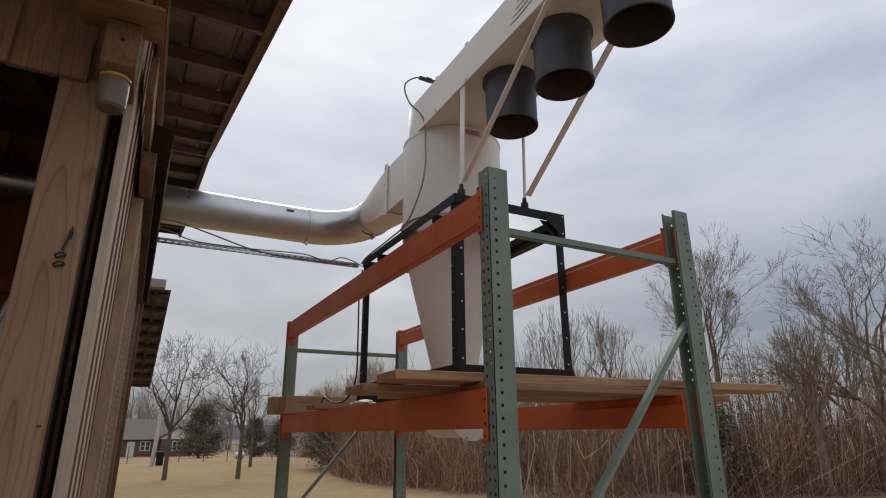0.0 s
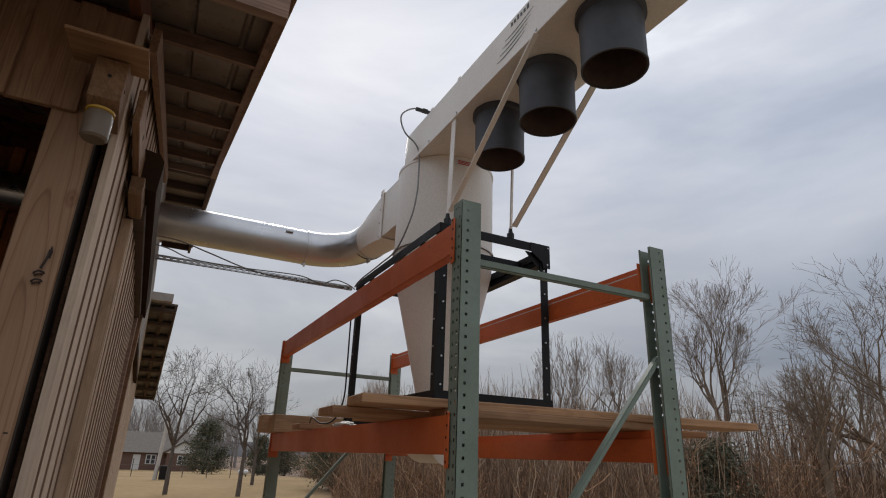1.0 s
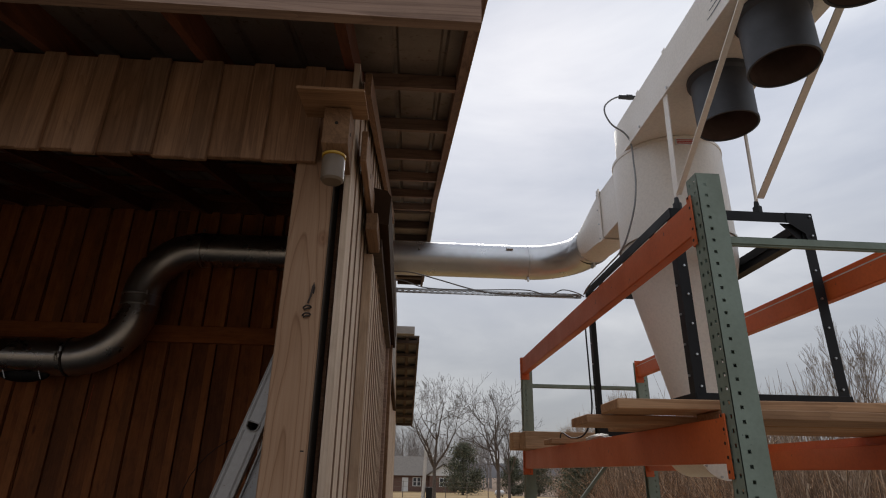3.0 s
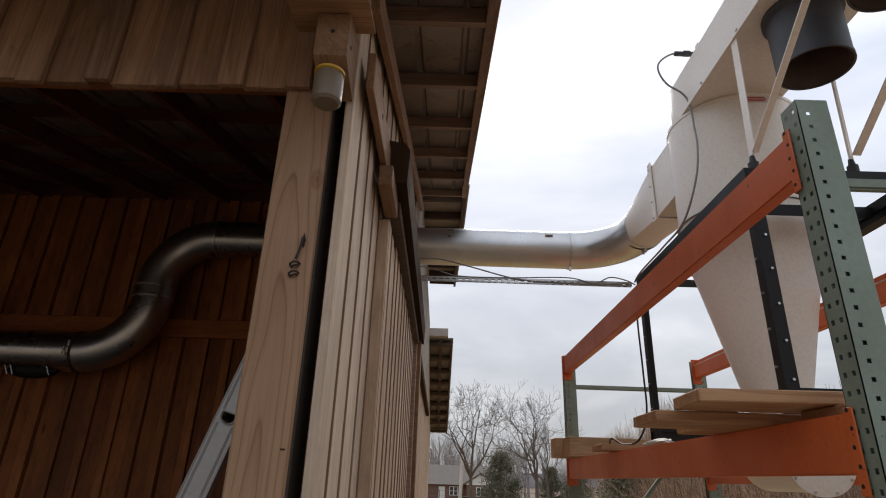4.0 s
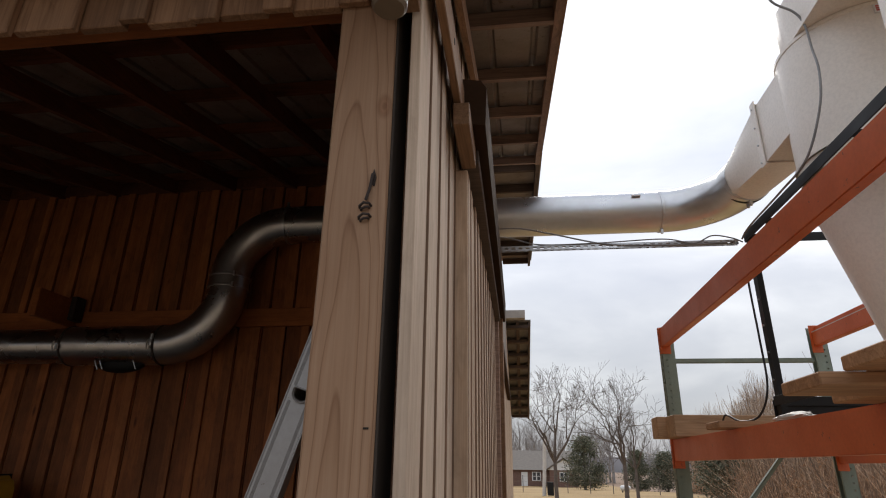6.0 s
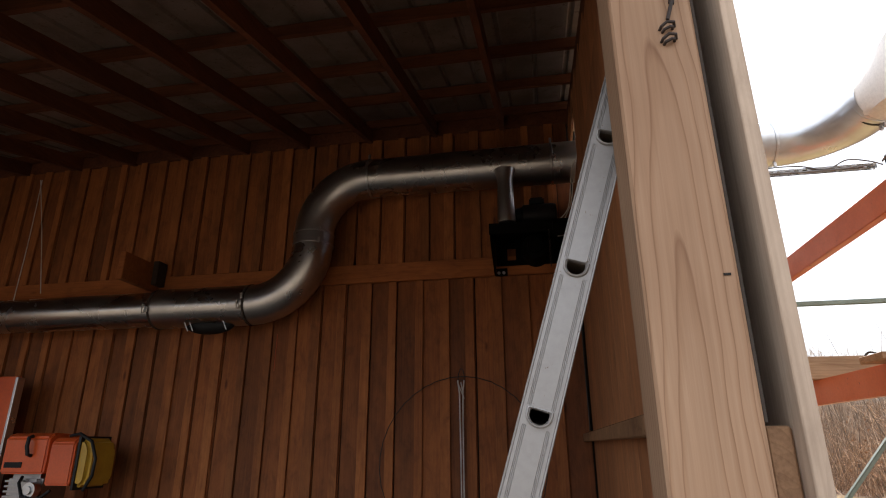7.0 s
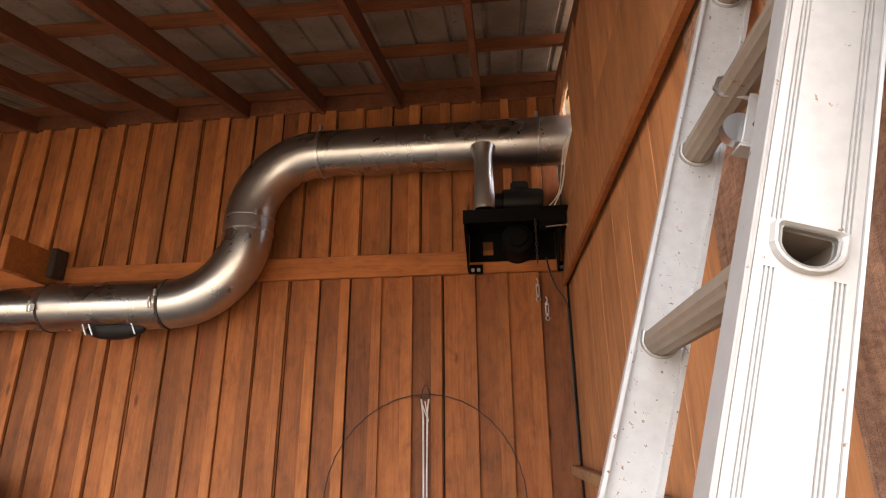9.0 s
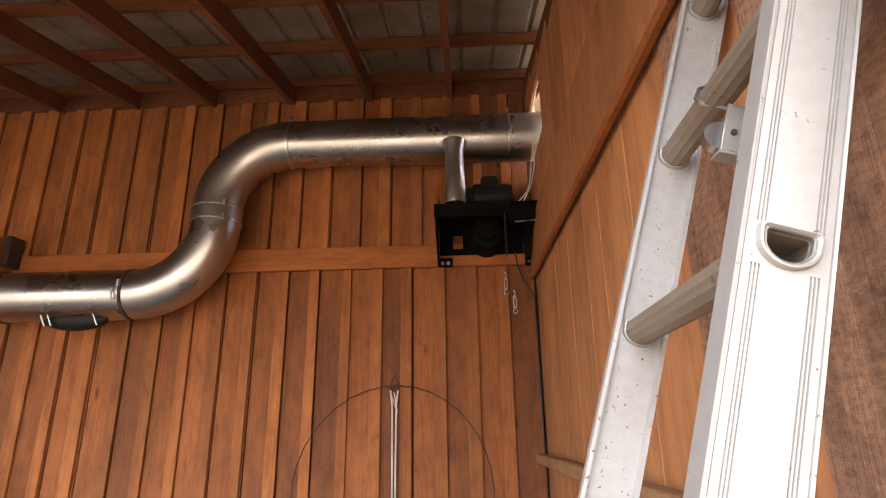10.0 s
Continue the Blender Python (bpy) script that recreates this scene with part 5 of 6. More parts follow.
# ---------------------------------------------------------------- ladder
ladder = thing("extension_ladder", (-0.9, 2.0, 0), "aluminium extension ladder leaning on the inner wall", "ladder")
LB, LD = Vector((-0.595, 1.795, 1.474)), Vector((0.298, 0.0, 0.9545)).normalized()
LQ = Matrix(((LD.z, 0, LD.x), (0, 1, 0), (-LD.x, 0, LD.z)))


def lad(u, y, s):
    """A place on the ladder: u across the rail, y along the rungs, s up the rail from a rung hole."""
    return LB + LQ @ Vector((u, y, s))


L0, L1 = -1.50, 1.02
RAILW = 0.077
RUNG_S = [0.305 * k for k in range(-4, 4)]
DEE = [(-0.0155, 0.0100), (0.0155, 0.0100), (0.0176, 0.0091), (0.0185, 0.0070)] + [(0.0185 * math.cos(t), 0.001 - 0.0165 * math.sin(t)) for t in [math.pi * k / 12 for k in range(1, 12)]] + [(-0.0185, 0.0070), (-0.0176, 0.0091)]
WEB = 0.0295


def grooved(u0, u1, grooves):
    """Profile across the web from u0 to u1, with V grooves a millimetre deep."""
    pts = [(u0, 0.0)]
    for g in grooves:
        pts += [(g - 0.0009, 0.0), (g - 0.0003, 0.0019), (g + 0.0003, 0.0019), (g + 0.0009, 0.0)]
    return pts + [(u1, 0.0)]


def ladder_rail(y, out, fl, mat):
    """A channel rail: grooved web with a hole for each hollow rung, and two beaded flanges."""
    bm = bmesh.new()
    hw, t = RAILW / 2, 0.004
    if out > 0:
        shape = [(-hw, 0), (hw, 0), (hw, fl), (hw - 0.006, fl), (hw - 0.0062, t), (-hw + 0.0062, t), (-hw + 0.006, fl), (-hw, fl)]
        rows = [[bm.verts.new(lad(u, y - d, s)) for u, d in shape] for s in (L0, L1)]
        for i in range(8):
            bm.faces.new((rows[0][i], rows[0][(i + 1) % 8], rows[1][(i + 1) % 8], rows[1][i]))
        for r in rows:
            bm.faces.new(r)
        return part("rail", bm, mat, ladder, "dirty aluminium rail", 20)

    def strip(profile, s0, s1, back=False):
        rows = [[bm.verts.new(lad(u, y - out * (d + (t if back else 0.0)), s)) for u, d in profile] for s in (s0, s1)]
        for i in range(len(profile) - 1):
            bm.faces.new((rows[0][i], rows[0][i + 1], rows[1][i + 1], rows[1][i]))

    for sg in (-1, 1):
        edge = [(sg * WEB, 0.0), (sg * 0.0335, 0.0), (sg * 0.0341, 0.0012), (sg * 0.0348, -0.0012), (sg * 0.0372, -0.0018), (sg * hw, 0.0), (sg * hw, fl), (sg * (hw - 0.003), fl), (sg * (hw - 0.003), t), (sg * WEB, t)]
        strip(edge, L0, L1)
    cuts = [L0] + [c for s in RUNG_S for c in (s - 0.0215, s + 0.0155)] + [L1]
    for i in range(len(cuts) - 1):
        if i % 2 == 0:
            strip(grooved(-WEB, WEB, (-0.0262, -0.0232, -0.0202, 0.0202, 0.0232, 0.0262)), cuts[i], cuts[i + 1])
            strip([(-WEB, 0.0), (WEB, 0.0)], cuts[i], cuts[i + 1], True)
            continue
        for v in (0.0, t):
            ring = [bm.verts.new(lad(u, y - out * v, c)) for u, c in ((-WEB, cuts[i]), (WEB, cuts[i]), (WEB, cuts[i + 1]), (-WEB, cuts[i + 1]))]
            hole = [bm.verts.new(lad(u, y - out * v, RUNG_S[i // 2] + w)) for u, w in DEE]
            edges = [bm.edges.new((r[k], r[(k + 1) % len(r)])) for r in (ring, hole) for k in range(len(r))]
            bmesh.ops.triangle_fill(bm, edges=edges, use_beauty=True)
    bmesh.ops.remove_doubles(bm, verts=bm.verts, dist=1e-5)
    return part("rail", bm, mat, ladder, "", 20)


near_rail, far_rail = ladder_rail(0.0, -1, 0.032, M_ALU), ladder_rail(0.43, 1, 0.017, M_ALUDIRTY)
for s in RUNG_S:
    bm = bmesh.new()
    out = DEE
    outer = [[bm.verts.new(lad(u * g * (1 + w * (-1) ** i), yy, s + v * g * (1 + w * (-1) ** i))) for i, (u, v) in enumerate(out)] for yy, g, w in ((-0.002, 1.0, 0), (0.003, 1.0, 0), (0.006, 1.14, 0.035), (0.428, 1.14, 0.035))]
    for a, b in zip(outer, outer[1:]):
        for i in range(len(out)):
            j = (i + 1) % len(out)
            bm.faces.new((a[i], a[j], b[j], b[i]))
    rung = part("rung", bm, M_RUNG, ladder, "ribbed hollow rung", 12)
    for k in range(4):
        bm = bmesh.new()
        add_box(bm, (-0.0009, 0.008, -0.0009), (0.0009, 0.415, 0.0009), Matrix.Translation(lad(-0.0135 + 0.009 * k, 0.0, s + 0.0127)) @ LQ.to_4x4())
        part("tread_rib", bm, M_RUNG, rung)
    for yy, rail, sg in ((0.0, near_rail, 1), (0.426, far_rail, 1)):
        bm = bmesh.new()
        rim = [[bm.verts.new(lad(u * f, yy - sg * d, s - 0.001 + (v + 0.001) * f)) for u, v in out] for f, d in ((1.0, -0.006), (1.0, 0.002), (1.05, 0.0045), (1.10, 0.003), (1.15, 0.0045), (1.24, 0.0065), (1.34, 0.006), (1.40, 0.003), (1.43, -0.0005))]
        for a, b in zip(rim, rim[1:]):
            for i in range(len(out)):
                j = (i + 1) % len(out)
                bm.faces.new((a[i], a[j], b[j], b[i]))
        part("rung_collar", bm, M_ALU, rail, "", 15)
pulley = Matrix.Translation(lad(0.0, 0.0, 0.0)) @ LQ.to_4x4()
bm = bmesh.new()
add_box(bm, (0.008, 0.226, 0.520), (0.030, 0.230, 0.590), pulley)
add_box(bm, (0.006, 0.226, 0.516), (0.032, 0.254, 0.520), pulley)
bmesh.ops.bevel(bm, geom=bm.edges[:], offset=0.001, segments=1, affect="EDGES")
plate = part("pulley_bracket", bm, M_ALU, ladder, "pale metal pulley bracket under a rung")
bm = bmesh.new()
add_rod(bm, lad(0.020, 0.222, 0.547), lad(0.020, 0.226, 0.547), 0.004, 10)
part("bolt", bm, M_RUST, plate)
bm = bmesh.new()
add_rod(bm, lad(0.006, 0.234, 0.545), lad(0.006, 0.250, 0.545), 0.020, 20)
part("pulley_wheel", bm, M_STEEL, plate)
bm = bmesh.new()
add_tube(bm, [lad(-0.012, 0.262, 0.636), lad(-0.022, 0.264, 0.630), lad(-0.025, 0.262, 0.612), lad(-0.018, 0.254, 0.600), lad(0.004, 0.242, 0.594), lad(0.012, 0.236, 0.588), lad(0.014, 0.232, 0.572)], 0.0028, 8, True)
part("wire_hook", bm, M_STEEL, plate, "bent wire hook over the rung")
for y in (-0.01, 0.40):
    bm = bmesh.new()
    add_box(bm, (-0.06, y, L0 - 0.03), (0.06, y + 0.04, L0), Matrix.Translation(LB) @ LQ.to_4x4())
    part("foot", bm, M_BLACKCABLE, ladder)

# ---------------------------------------------------------------- trees
def fork_tree(seed, height, reach, levels=8, clear=0.3, trunk_r=0.14, open_=32.0, lift=0.10, taper=0.84, side=True, girth=0.0):
    """A broad bare tree: the trunk forks again and again into ever finer limbs, which gives a rounded crown."""
    rg = random.Random(seed)
    verts, faces = [], []

    def limb(p, d, length, r0, r1, depth, n):
        r0, r1 = r0 * (girth or 1.0), r1 * (girth or 1.0)
        seg = 6 if depth == 0 else 5 if depth < 3 else 4 if depth < 5 else 3
        pts = [p]
        for i in range(n):
            j = 0.006 if depth == 0 else 0.13
            d = (d + Vector((rg.gauss(0, j), rg.gauss(0, j), rg.gauss(lift * 0.4, j)))).normalized()
            pts.append(pts[-1] + d * (length / n))
        base = len(verts)
        for i, q in enumerate(pts):
            w = (pts[min(i + 1, n)] - pts[max(i - 1, 0)]).normalized()
            a = w.orthogonal().normalized()
            b = w.cross(a)
            r = r0 + (r1 - r0) * i / n
            for k in range(seg):
                t = 2 * math.pi * k / seg
                verts.append(q + r * (math.cos(t) * a + math.sin(t) * b))
        for i in range(n):
            for k in range(seg):
                a, b = base + i * seg + k, base + i * seg + (k + 1) % seg
                faces.append((a, b, b + seg, a + seg))
        return pts, d

    def turned(d, angle):
        s_ = Vector((rg.gauss(0, 1), rg.gauss(0, 1), rg.gauss(0, 0.6)))
        s_ = (s_ - d * s_.dot(d)).normalized()
        a = radians(angle)
        return (d * math.cos(a) + s_ * math.sin(a) + Vector((0, 0, lift))).normalized()

    def fork(p, d, length, r, depth):
        n = 6 if depth == 0 else 3 if depth < 4 else 2
        pts, d2 = limb(p, d, length, r, max(r * 0.72, 0.0042), depth, n)
        if depth >= levels:
            return
        kids = 4 if depth == 0 else 3 if rg.random() < 0.25 else 2
        for k in range(kids):
            ang = open_ * rg.uniform(0.55, 1.25) * (1.0 if k else 0.2 if depth == 0 else 0.5)
            fork(pts[-1], turned(d2, ang), length * (0.62 if depth == 0 else taper) * rg.uniform(0.78, 1.1), max(r * (0.64 if k == 0 else 0.52), 0.0042), depth + 1)
        if side and 0 < depth < levels - 1 and rg.random() < 0.75:
            i = rg.randrange(n)
            fork(pts[i + 1], turned(d2, open_ * rg.uniform(1.2, 1.9)), length * 0.5, max(r * 0.35, 0.0042), min(depth + 3, levels))

    fork(Vector((0, 0, -0.1)), Vector((rg.gauss(0, 0.01), rg.gauss(0, 0.01), 1)).normalized(), clear * 10.0, trunk_r, 0)
    co = np.array([v[:] for v in verts])
    wide = np.percentile(np.hypot(co[:, 0], co[:, 1]), 97)
    if not girth:
        return fork_tree(seed, height, reach, levels, clear, trunk_r, open_, lift, taper, side, float(wide / reach))
    return [Vector(v) for v in (co * np.array((reach / wide, reach / wide, height / co[:, 2].max()))).tolist()], faces


def edge_tree(at, seed, height, reach, label, mat=None, **kw):
    v, f = fork_tree(seed, height, reach, **kw)
    root = thing("bare_tree", at, label, "tree", "bare trees")
    for name, test in (("trunk", lambda q: max(q) < 42), ("crown", lambda q: min(q) >= 42)):
        mesh = bpy.data.meshes.new(name)
        off = 0 if name == "trunk" else 42
        mesh.from_pydata([p[:] for p in (v[:42] if name == "trunk" else v[42:])], [], [tuple(i - off for i in q) for q in f if test(q)])
        link_mesh(name, mesh, mat or M_BARK3, root, "", at)


edge_tree((1.45, 25.9, 0), 61, 5.8, 2.2, "slender leafless tree standing on the tan lawn", mat=M_BARK, levels=7, clear=0.62, trunk_r=0.095, open_=44, lift=0.06)
edge_tree((4.03, 24.9, 0), 62, 5.9, 2.5, "leafless forked tree standing on the tan lawn", mat=M_BARK, levels=7, clear=0.50, trunk_r=0.095, open_=46, lift=0.05)
edge_tree((6.1, 34.0, -0.02), 63, 5.2, 2.1, "smaller leafless tree far out on the lawn", mat=M_BARK, levels=7, clear=0.48, trunk_r=0.095, open_=40, lift=0.06)
EDGE = "tall bare hardwood with rounded crown by the woods"
edge_tree((19.2, 8.7, 0), 51, 7.7, 3.9, EDGE, levels=9, clear=0.30, trunk_r=0.20, open_=36, lift=0.03)
edge_tree((16.9, 9.6, 0), 52, 5.1, 1.7, "small bare tree in the scrub by the woods", levels=7, clear=0.50, trunk_r=0.15, open_=34)
edge_tree((21.9, 16.6, 0), 53, 10.0, 2.9, EDGE, levels=9, clear=0.36, trunk_r=0.17, open_=29, lift=0.07)
edge_tree((26.3, 27.5, 0), 54, 9.6, 2.5, EDGE, levels=8, clear=0.34, trunk_r=0.15, open_=24, lift=0.16)
edge_tree((24.0, 12.3, 0), 55, 6.6, 2.4, EDGE, levels=8, clear=0.3, trunk_r=0.14, open_=30)
edge_tree((20.3, 25.0, 0), 56, 8.6, 2.4, EDGE, levels=8, clear=0.33, trunk_r=0.14, open_=24, lift=0.16)
edge_tree((22.8, 5.5, 0), 57, 7.4, 3.9, EDGE, levels=8, clear=0.26, trunk_r=0.17, open_=36, lift=0.05)


def woods_edge(y):
    """Where the woods begin, east of the lawn."""
    return float(np.interp(y, (-8, 5, 8.6, 10.4, 11.7, 12.5, 14.2, 17.6, 21, 25, 29, 34, 44, 66), (30, 22.0, 17.6, 14.2, 11.6, 10.0, 8.8, 7.8, 7.4, 7.8, 8.9, 10.4, 13.0, 16.0)))


def scatter_woods():
    """The leafless woods behind the field's edge, as one mass of stems and branches."""
    rg = random.Random(77)
    kinds = [fork_tree(100 + i, 7.4, 2.0, 6, 0.48, 0.13, 26, 0.16, 0.84) for i in range(7)]
    arrays = [(np.array([p[:] for p in v]), np.array(f, dtype=object)) for v, f in kinds]
    thin = [(np.array([p[:] for p in v]), np.array(f, dtype=object)) for v, f in [fork_tree(120 + i, 7.4, 2.2, 5, 0.48, 0.13, 27, 0.15, 0.84, False) for i in range(6)]]
    spots = []
    for i in range(235):
        y = rg.uniform(2, 66)
        x = woods_edge(y) + 1.0 + abs(rg.gauss(0, 11))
        spots.append((x, y))
    far = [(rg.uniform(-40, 45), rg.uniform(118, 150)) for i in range(120)]
    low = [(np.array([p[:] for p in v]), np.array(f, dtype=object)) for v, f in [fork_tree(140 + i, 2.3, 1.3, 4, 0.07, 0.022, 40, 0.05, 0.9) for i in range(6)]]
    scrub = [(woods_edge(y) + 0.3 + abs(rg.gauss(0, 5)), y) for y in [rg.uniform(3, 60) for i in range(330)]]

    def mass(name, places, kinds_, sizes, mat, label, category):
        vs, fs, off = [], [], 0
        for x, y in places:
            v, f = (thin if name == "woods" and x - woods_edge(y) > 6 else kinds_)[rg.randrange(6)]
            a, s = rg.uniform(0, 6.28), rg.uniform(*sizes[0 if rg.random() < 0.6 else 1])
            s *= 0.42 + 0.52 * min(1.0, max(0.0, (math.hypot(x, y) - 18) / 26)) if name == "woods" else 1
            c, d = math.cos(a) * s, math.sin(a) * s
            w = v @ np.array([[c, d, 0], [-d, c, 0], [0, 0, s]])
            vs.append(w + np.array((x, y, ground_height(x, y))))
            fs += [tuple(i + off for i in q) for q in f]
            off += len(v)
        mesh = bpy.data.meshes.new(name)
        mesh.from_pydata(np.concatenate(vs).tolist(), [], fs)
        tagged(link_mesh(name, mesh, mat), label, category, kind="stuff")

    mass("woods", spots, arrays, ((0.8, 1.15), (0.5, 0.8)), M_WOODS, "dense leafless winter woods beyond the field", "woods")
    mass("far_woods", far, thin, ((1.3, 1.8), (0.9, 1.3)), M_FARTREE, "leafless woods behind the house, haze put into their grey", "woods")
    mass("scrub", scrub, low, ((0.6, 1.5), (0.35, 0.8)), M_BRUSH, "tangled bare scrub at the edge of the woods", "scrub")


def scatter_brush():
    """Brush under the woods: thin stems and dead leaves."""
    rg = random.Random(78)
    vs, fs = [], []
    for i in range(30000):
        y = rg.uniform(2, 60)
        inside = abs(rg.gauss(0, 6))
        x = woods_edge(y) + inside
        clump = noise.noise((x * 0.5, y * 0.5, 7.7))
        if clump < -0.25 or math.hypot(x - 9.0, y - 29.4) < 2.4:
            continue
        z = ground_height(x, y)
        h, r = (0.3 + 2.2 * rg.random() ** 2.4) * (1.0 + 0.9 * clump), rg.uniform(0.004, 0.012)
        lean = 0.75 if rg.random() < 0.7 else 0.2
        tx, ty = rg.gauss(0, lean) * h, rg.gauss(0, lean) * h
        b = len(vs)
        for q, (dx, dy, dz) in ((1, (0, 0, 0)), (0.3, (tx, ty, h))):
            for k in range(3):
                vs.append((x + dx + q * r * math.cos(2.1 * k), y + dy + q * r * math.sin(2.1 * k), z + dz))
        for k in range(3):
            fs.append((b + k, b + (k + 1) % 3, b + 3 + (k + 1) % 3, b + 3 + k))
    mesh = bpy.data.meshes.new("brush")
    mesh.from_pydata(vs, [], fs)
    tagged(link_mesh("brush", mesh, M_BRUSH), "tangled brown brush under the bare trees", "brush", kind="stuff")
    vs, fs = [], []
    for i in range(13000):
        y = rg.uniform(1, 62)
        x = woods_edge(y) + 0.5 + abs(rg.gauss(0, 12))
        z, h = ground_height(x, y), 1.2 + 3.4 * rg.random() ** 1.5
        r, lean = rg.uniform(0.008, 0.020) * (1.0 + 0.04 * min(x - woods_edge(y), 20)), rg.choice((0.05, 0.08, 0.3))
        tx, ty = rg.gauss(0, lean) * h, rg.gauss(0, lean) * h
        mx, my = rg.gauss(0, 0.05) * h, rg.gauss(0, 0.05) * h
        b = len(vs)
        for q, (dx, dy, dz) in ((1, (0, 0, -0.05)), (0.7, (tx * 0.5 + mx, ty * 0.5 + my, h * 0.55)), (0.2, (tx, ty, h))):
            for k in range(3):
                vs.append((x + dx + q * r * math.cos(2.1 * k), y + dy + q * r * math.sin(2.1 * k), z + dz))
        for j in (0, 3):
            for k in range(3):
                fs.append((b + j + k, b + j + (k + 1) % 3, b + j + 3 + (k + 1) % 3, b + j + 3 + k))
    mesh = bpy.data.meshes.new("saplings")
    mesh.from_pydata(vs, [], fs)
    tagged(link_mesh("saplings", mesh, M_SAPLING), "dense dark brown saplings filling the woods", "saplings", kind="stuff")
    vs, fs = [], []
    for i in range(110000):
        y = rg.uniform(2, 58)
        x = woods_edge(y) + 0.2 + abs(rg.gauss(0, 5))
        clump = noise.noise((x * 0.35, y * 0.35, 3.1))
        if clump < -0.12:
            continue
        z = ground_height(x, y) + abs(rg.gauss(0, 0.95)) * (0.6 + clump)
        s = rg.uniform(0.015, 0.05)
        a, b2 = Vector((rg.gauss(0, 1), rg.gauss(0, 1), rg.gauss(0, 1))).normalized(), Vector((rg.gauss(0, 1), rg.gauss(0, 1), rg.gauss(0, 1))).normalized()
        b = len(vs)
        p = Vector((x, y, z))
        for q in (p - a * s, p + b2 * s * 0.6, p + a * s, p - b2 * s * 0.6):
            vs.append(q[:])
        fs.append((b, b + 1, b + 2, b + 3))
    mesh = bpy.data.meshes.new("dead_leaves")
    mesh.from_pydata(vs, [], fs)
    tagged(link_mesh("dead_leaves", mesh, M_DEADLEAF), "rust brown dead leaves clinging low in the woods", "leaves", kind="stuff")


scatter_woods()
scatter_brush()


def cedar(at, height, width, seed, label):
    """An evergreen: trunk, drooping boughs and many small sprays."""
    rg = random.Random(seed)
    root = thing("cedar_tree", at, label, "tree", "evergreens")
    bm = bmesh.new()
    add_rod(bm, (at[0], at[1], at[2] - 0.1), (at[0], at[1], at[2] + height * 0.9), 0.03 * height, 8, 0.01)
    part("trunk", bm, M_BARK, root)
    vs, fs = [], []
    clumps = []
    for i in range(70):
        f = rg.random() ** 0.85
        r = width / 2 * min(1.0, 0.5 + 2.0 * f) * (1 - f ** 1.3) * rg.uniform(0.3, 1.15)
        t = rg.uniform(0, 6.283)
        clumps.append((Vector((r * math.cos(t), r * math.sin(t), height * (0.08 + 0.88 * f))), width * rg.uniform(0.06, 0.14)))
    for i in range(14000):
        base, size = clumps[rg.randrange(70)]
        c = base + Vector((rg.gauss(0, size * 1.1), rg.gauss(0, size * 1.1), rg.gauss(0, size * 0.6)))
        c.z = max(c.z, 0.03)
        s = rg.uniform(0.028, 0.072) * (0.45 + 0.26 * height)
        out = Vector((rg.gauss(0, 1), rg.gauss(0, 1), rg.gauss(0.3, 0.8))).normalized()
        side = out.cross(Vector((rg.gauss(0, 1), rg.gauss(0, 1), rg.gauss(0, 1)))).normalized()
        b = len(vs)
        for q in (c - out * s, c + side * s * 0.5, c + out * s, c - side * s * 0.5):
            vs.append((q + Vector(at))[:])
        fs.append((b, b + 1, b + 2, b + 3))
    mesh = bpy.data.meshes.new("foliage")
    mesh.from_pydata([(Vector(v) - Vector(at))[:] for v in vs], [], fs)
    link_mesh("foliage", mesh, M_CEDAR, root, "", at)


cedar((7.9, 78, -1.0), 6.2, 5.6, 1, "dark green cedar beside the brick house")
cedar((13.6, 74, -0.9), 4.4, 3.4, 2, "dark green cedar far out on the lawn")
cedar((17.2, 76, -1.0), 4.4, 4.6, 3, "broad dark cedar far out on the lawn")
cedar((9.2, 29.8, 0), 2.8, 3.4, 4, "dark cedar bush at the corner of the woods")
cedar((15.0, 11.6, 0), 2.3, 2.2, 6, "dull green cedar in the shade of the bare woods")
cedar((11.2, 33.0, 0), 2.9, 2.6, 5, "dark cedar bush at the edge of the woods")

# ---------------------------------------------------------------- house
HX, HY, HZ = 0.0, 100.0, -1.35
house = thing("brick_house", (HX + 4, HY, HZ), "low brick house with grey roof and white gable", "house")
bm = bmesh.new()
add_box(bm, (-11.0, HY, HZ - 0.3), (9.0, HY + 9, HZ + 2.5))
part("wall", bm, M_BRICK, house)
bm = bmesh.new()
add_prism(bm, [(HY - 0.5, HZ + 2.45), (HY + 9.5, HZ + 2.45), (HY + 4.5, HZ + 5.5)], "x", -11.4, 9.3)
part("roof", bm, M_SHINGLE, house)
bm = bmesh.new()
add_box(bm, (4.6, HY - 2.0, HZ - 0.3), (9.0, HY - 0.01, HZ + 2.5))
part("wing", bm, M_BRICK, house)
bm = bmesh.new()
add_prism(bm, [(4.3, HZ + 2.5), (9.3, HZ + 2.5), (6.8, HZ + 4.1)], "y", HY - 2.02, HY + 0.2)
part("gable", bm, M_WHITE, house, "white boarded gable")
bm = bmesh.new()
for sx in (-1, 1):
    a = [bm.verts.new(p) for p in ((6.8, HY - 2.4, HZ + 4.25), (6.8, HY + 3.5, HZ + 4.25), (6.8 + sx * 2.8, HY + 3.5, HZ + 2.40), (6.8 + sx * 2.8, HY - 2.4, HZ + 2.40))]
    bm.faces.new(a)
gr = part("gable_roof", bm, M_SHINGLE, house)
gr.modifiers.new("thickness", "SOLIDIFY").thickness = 0.15
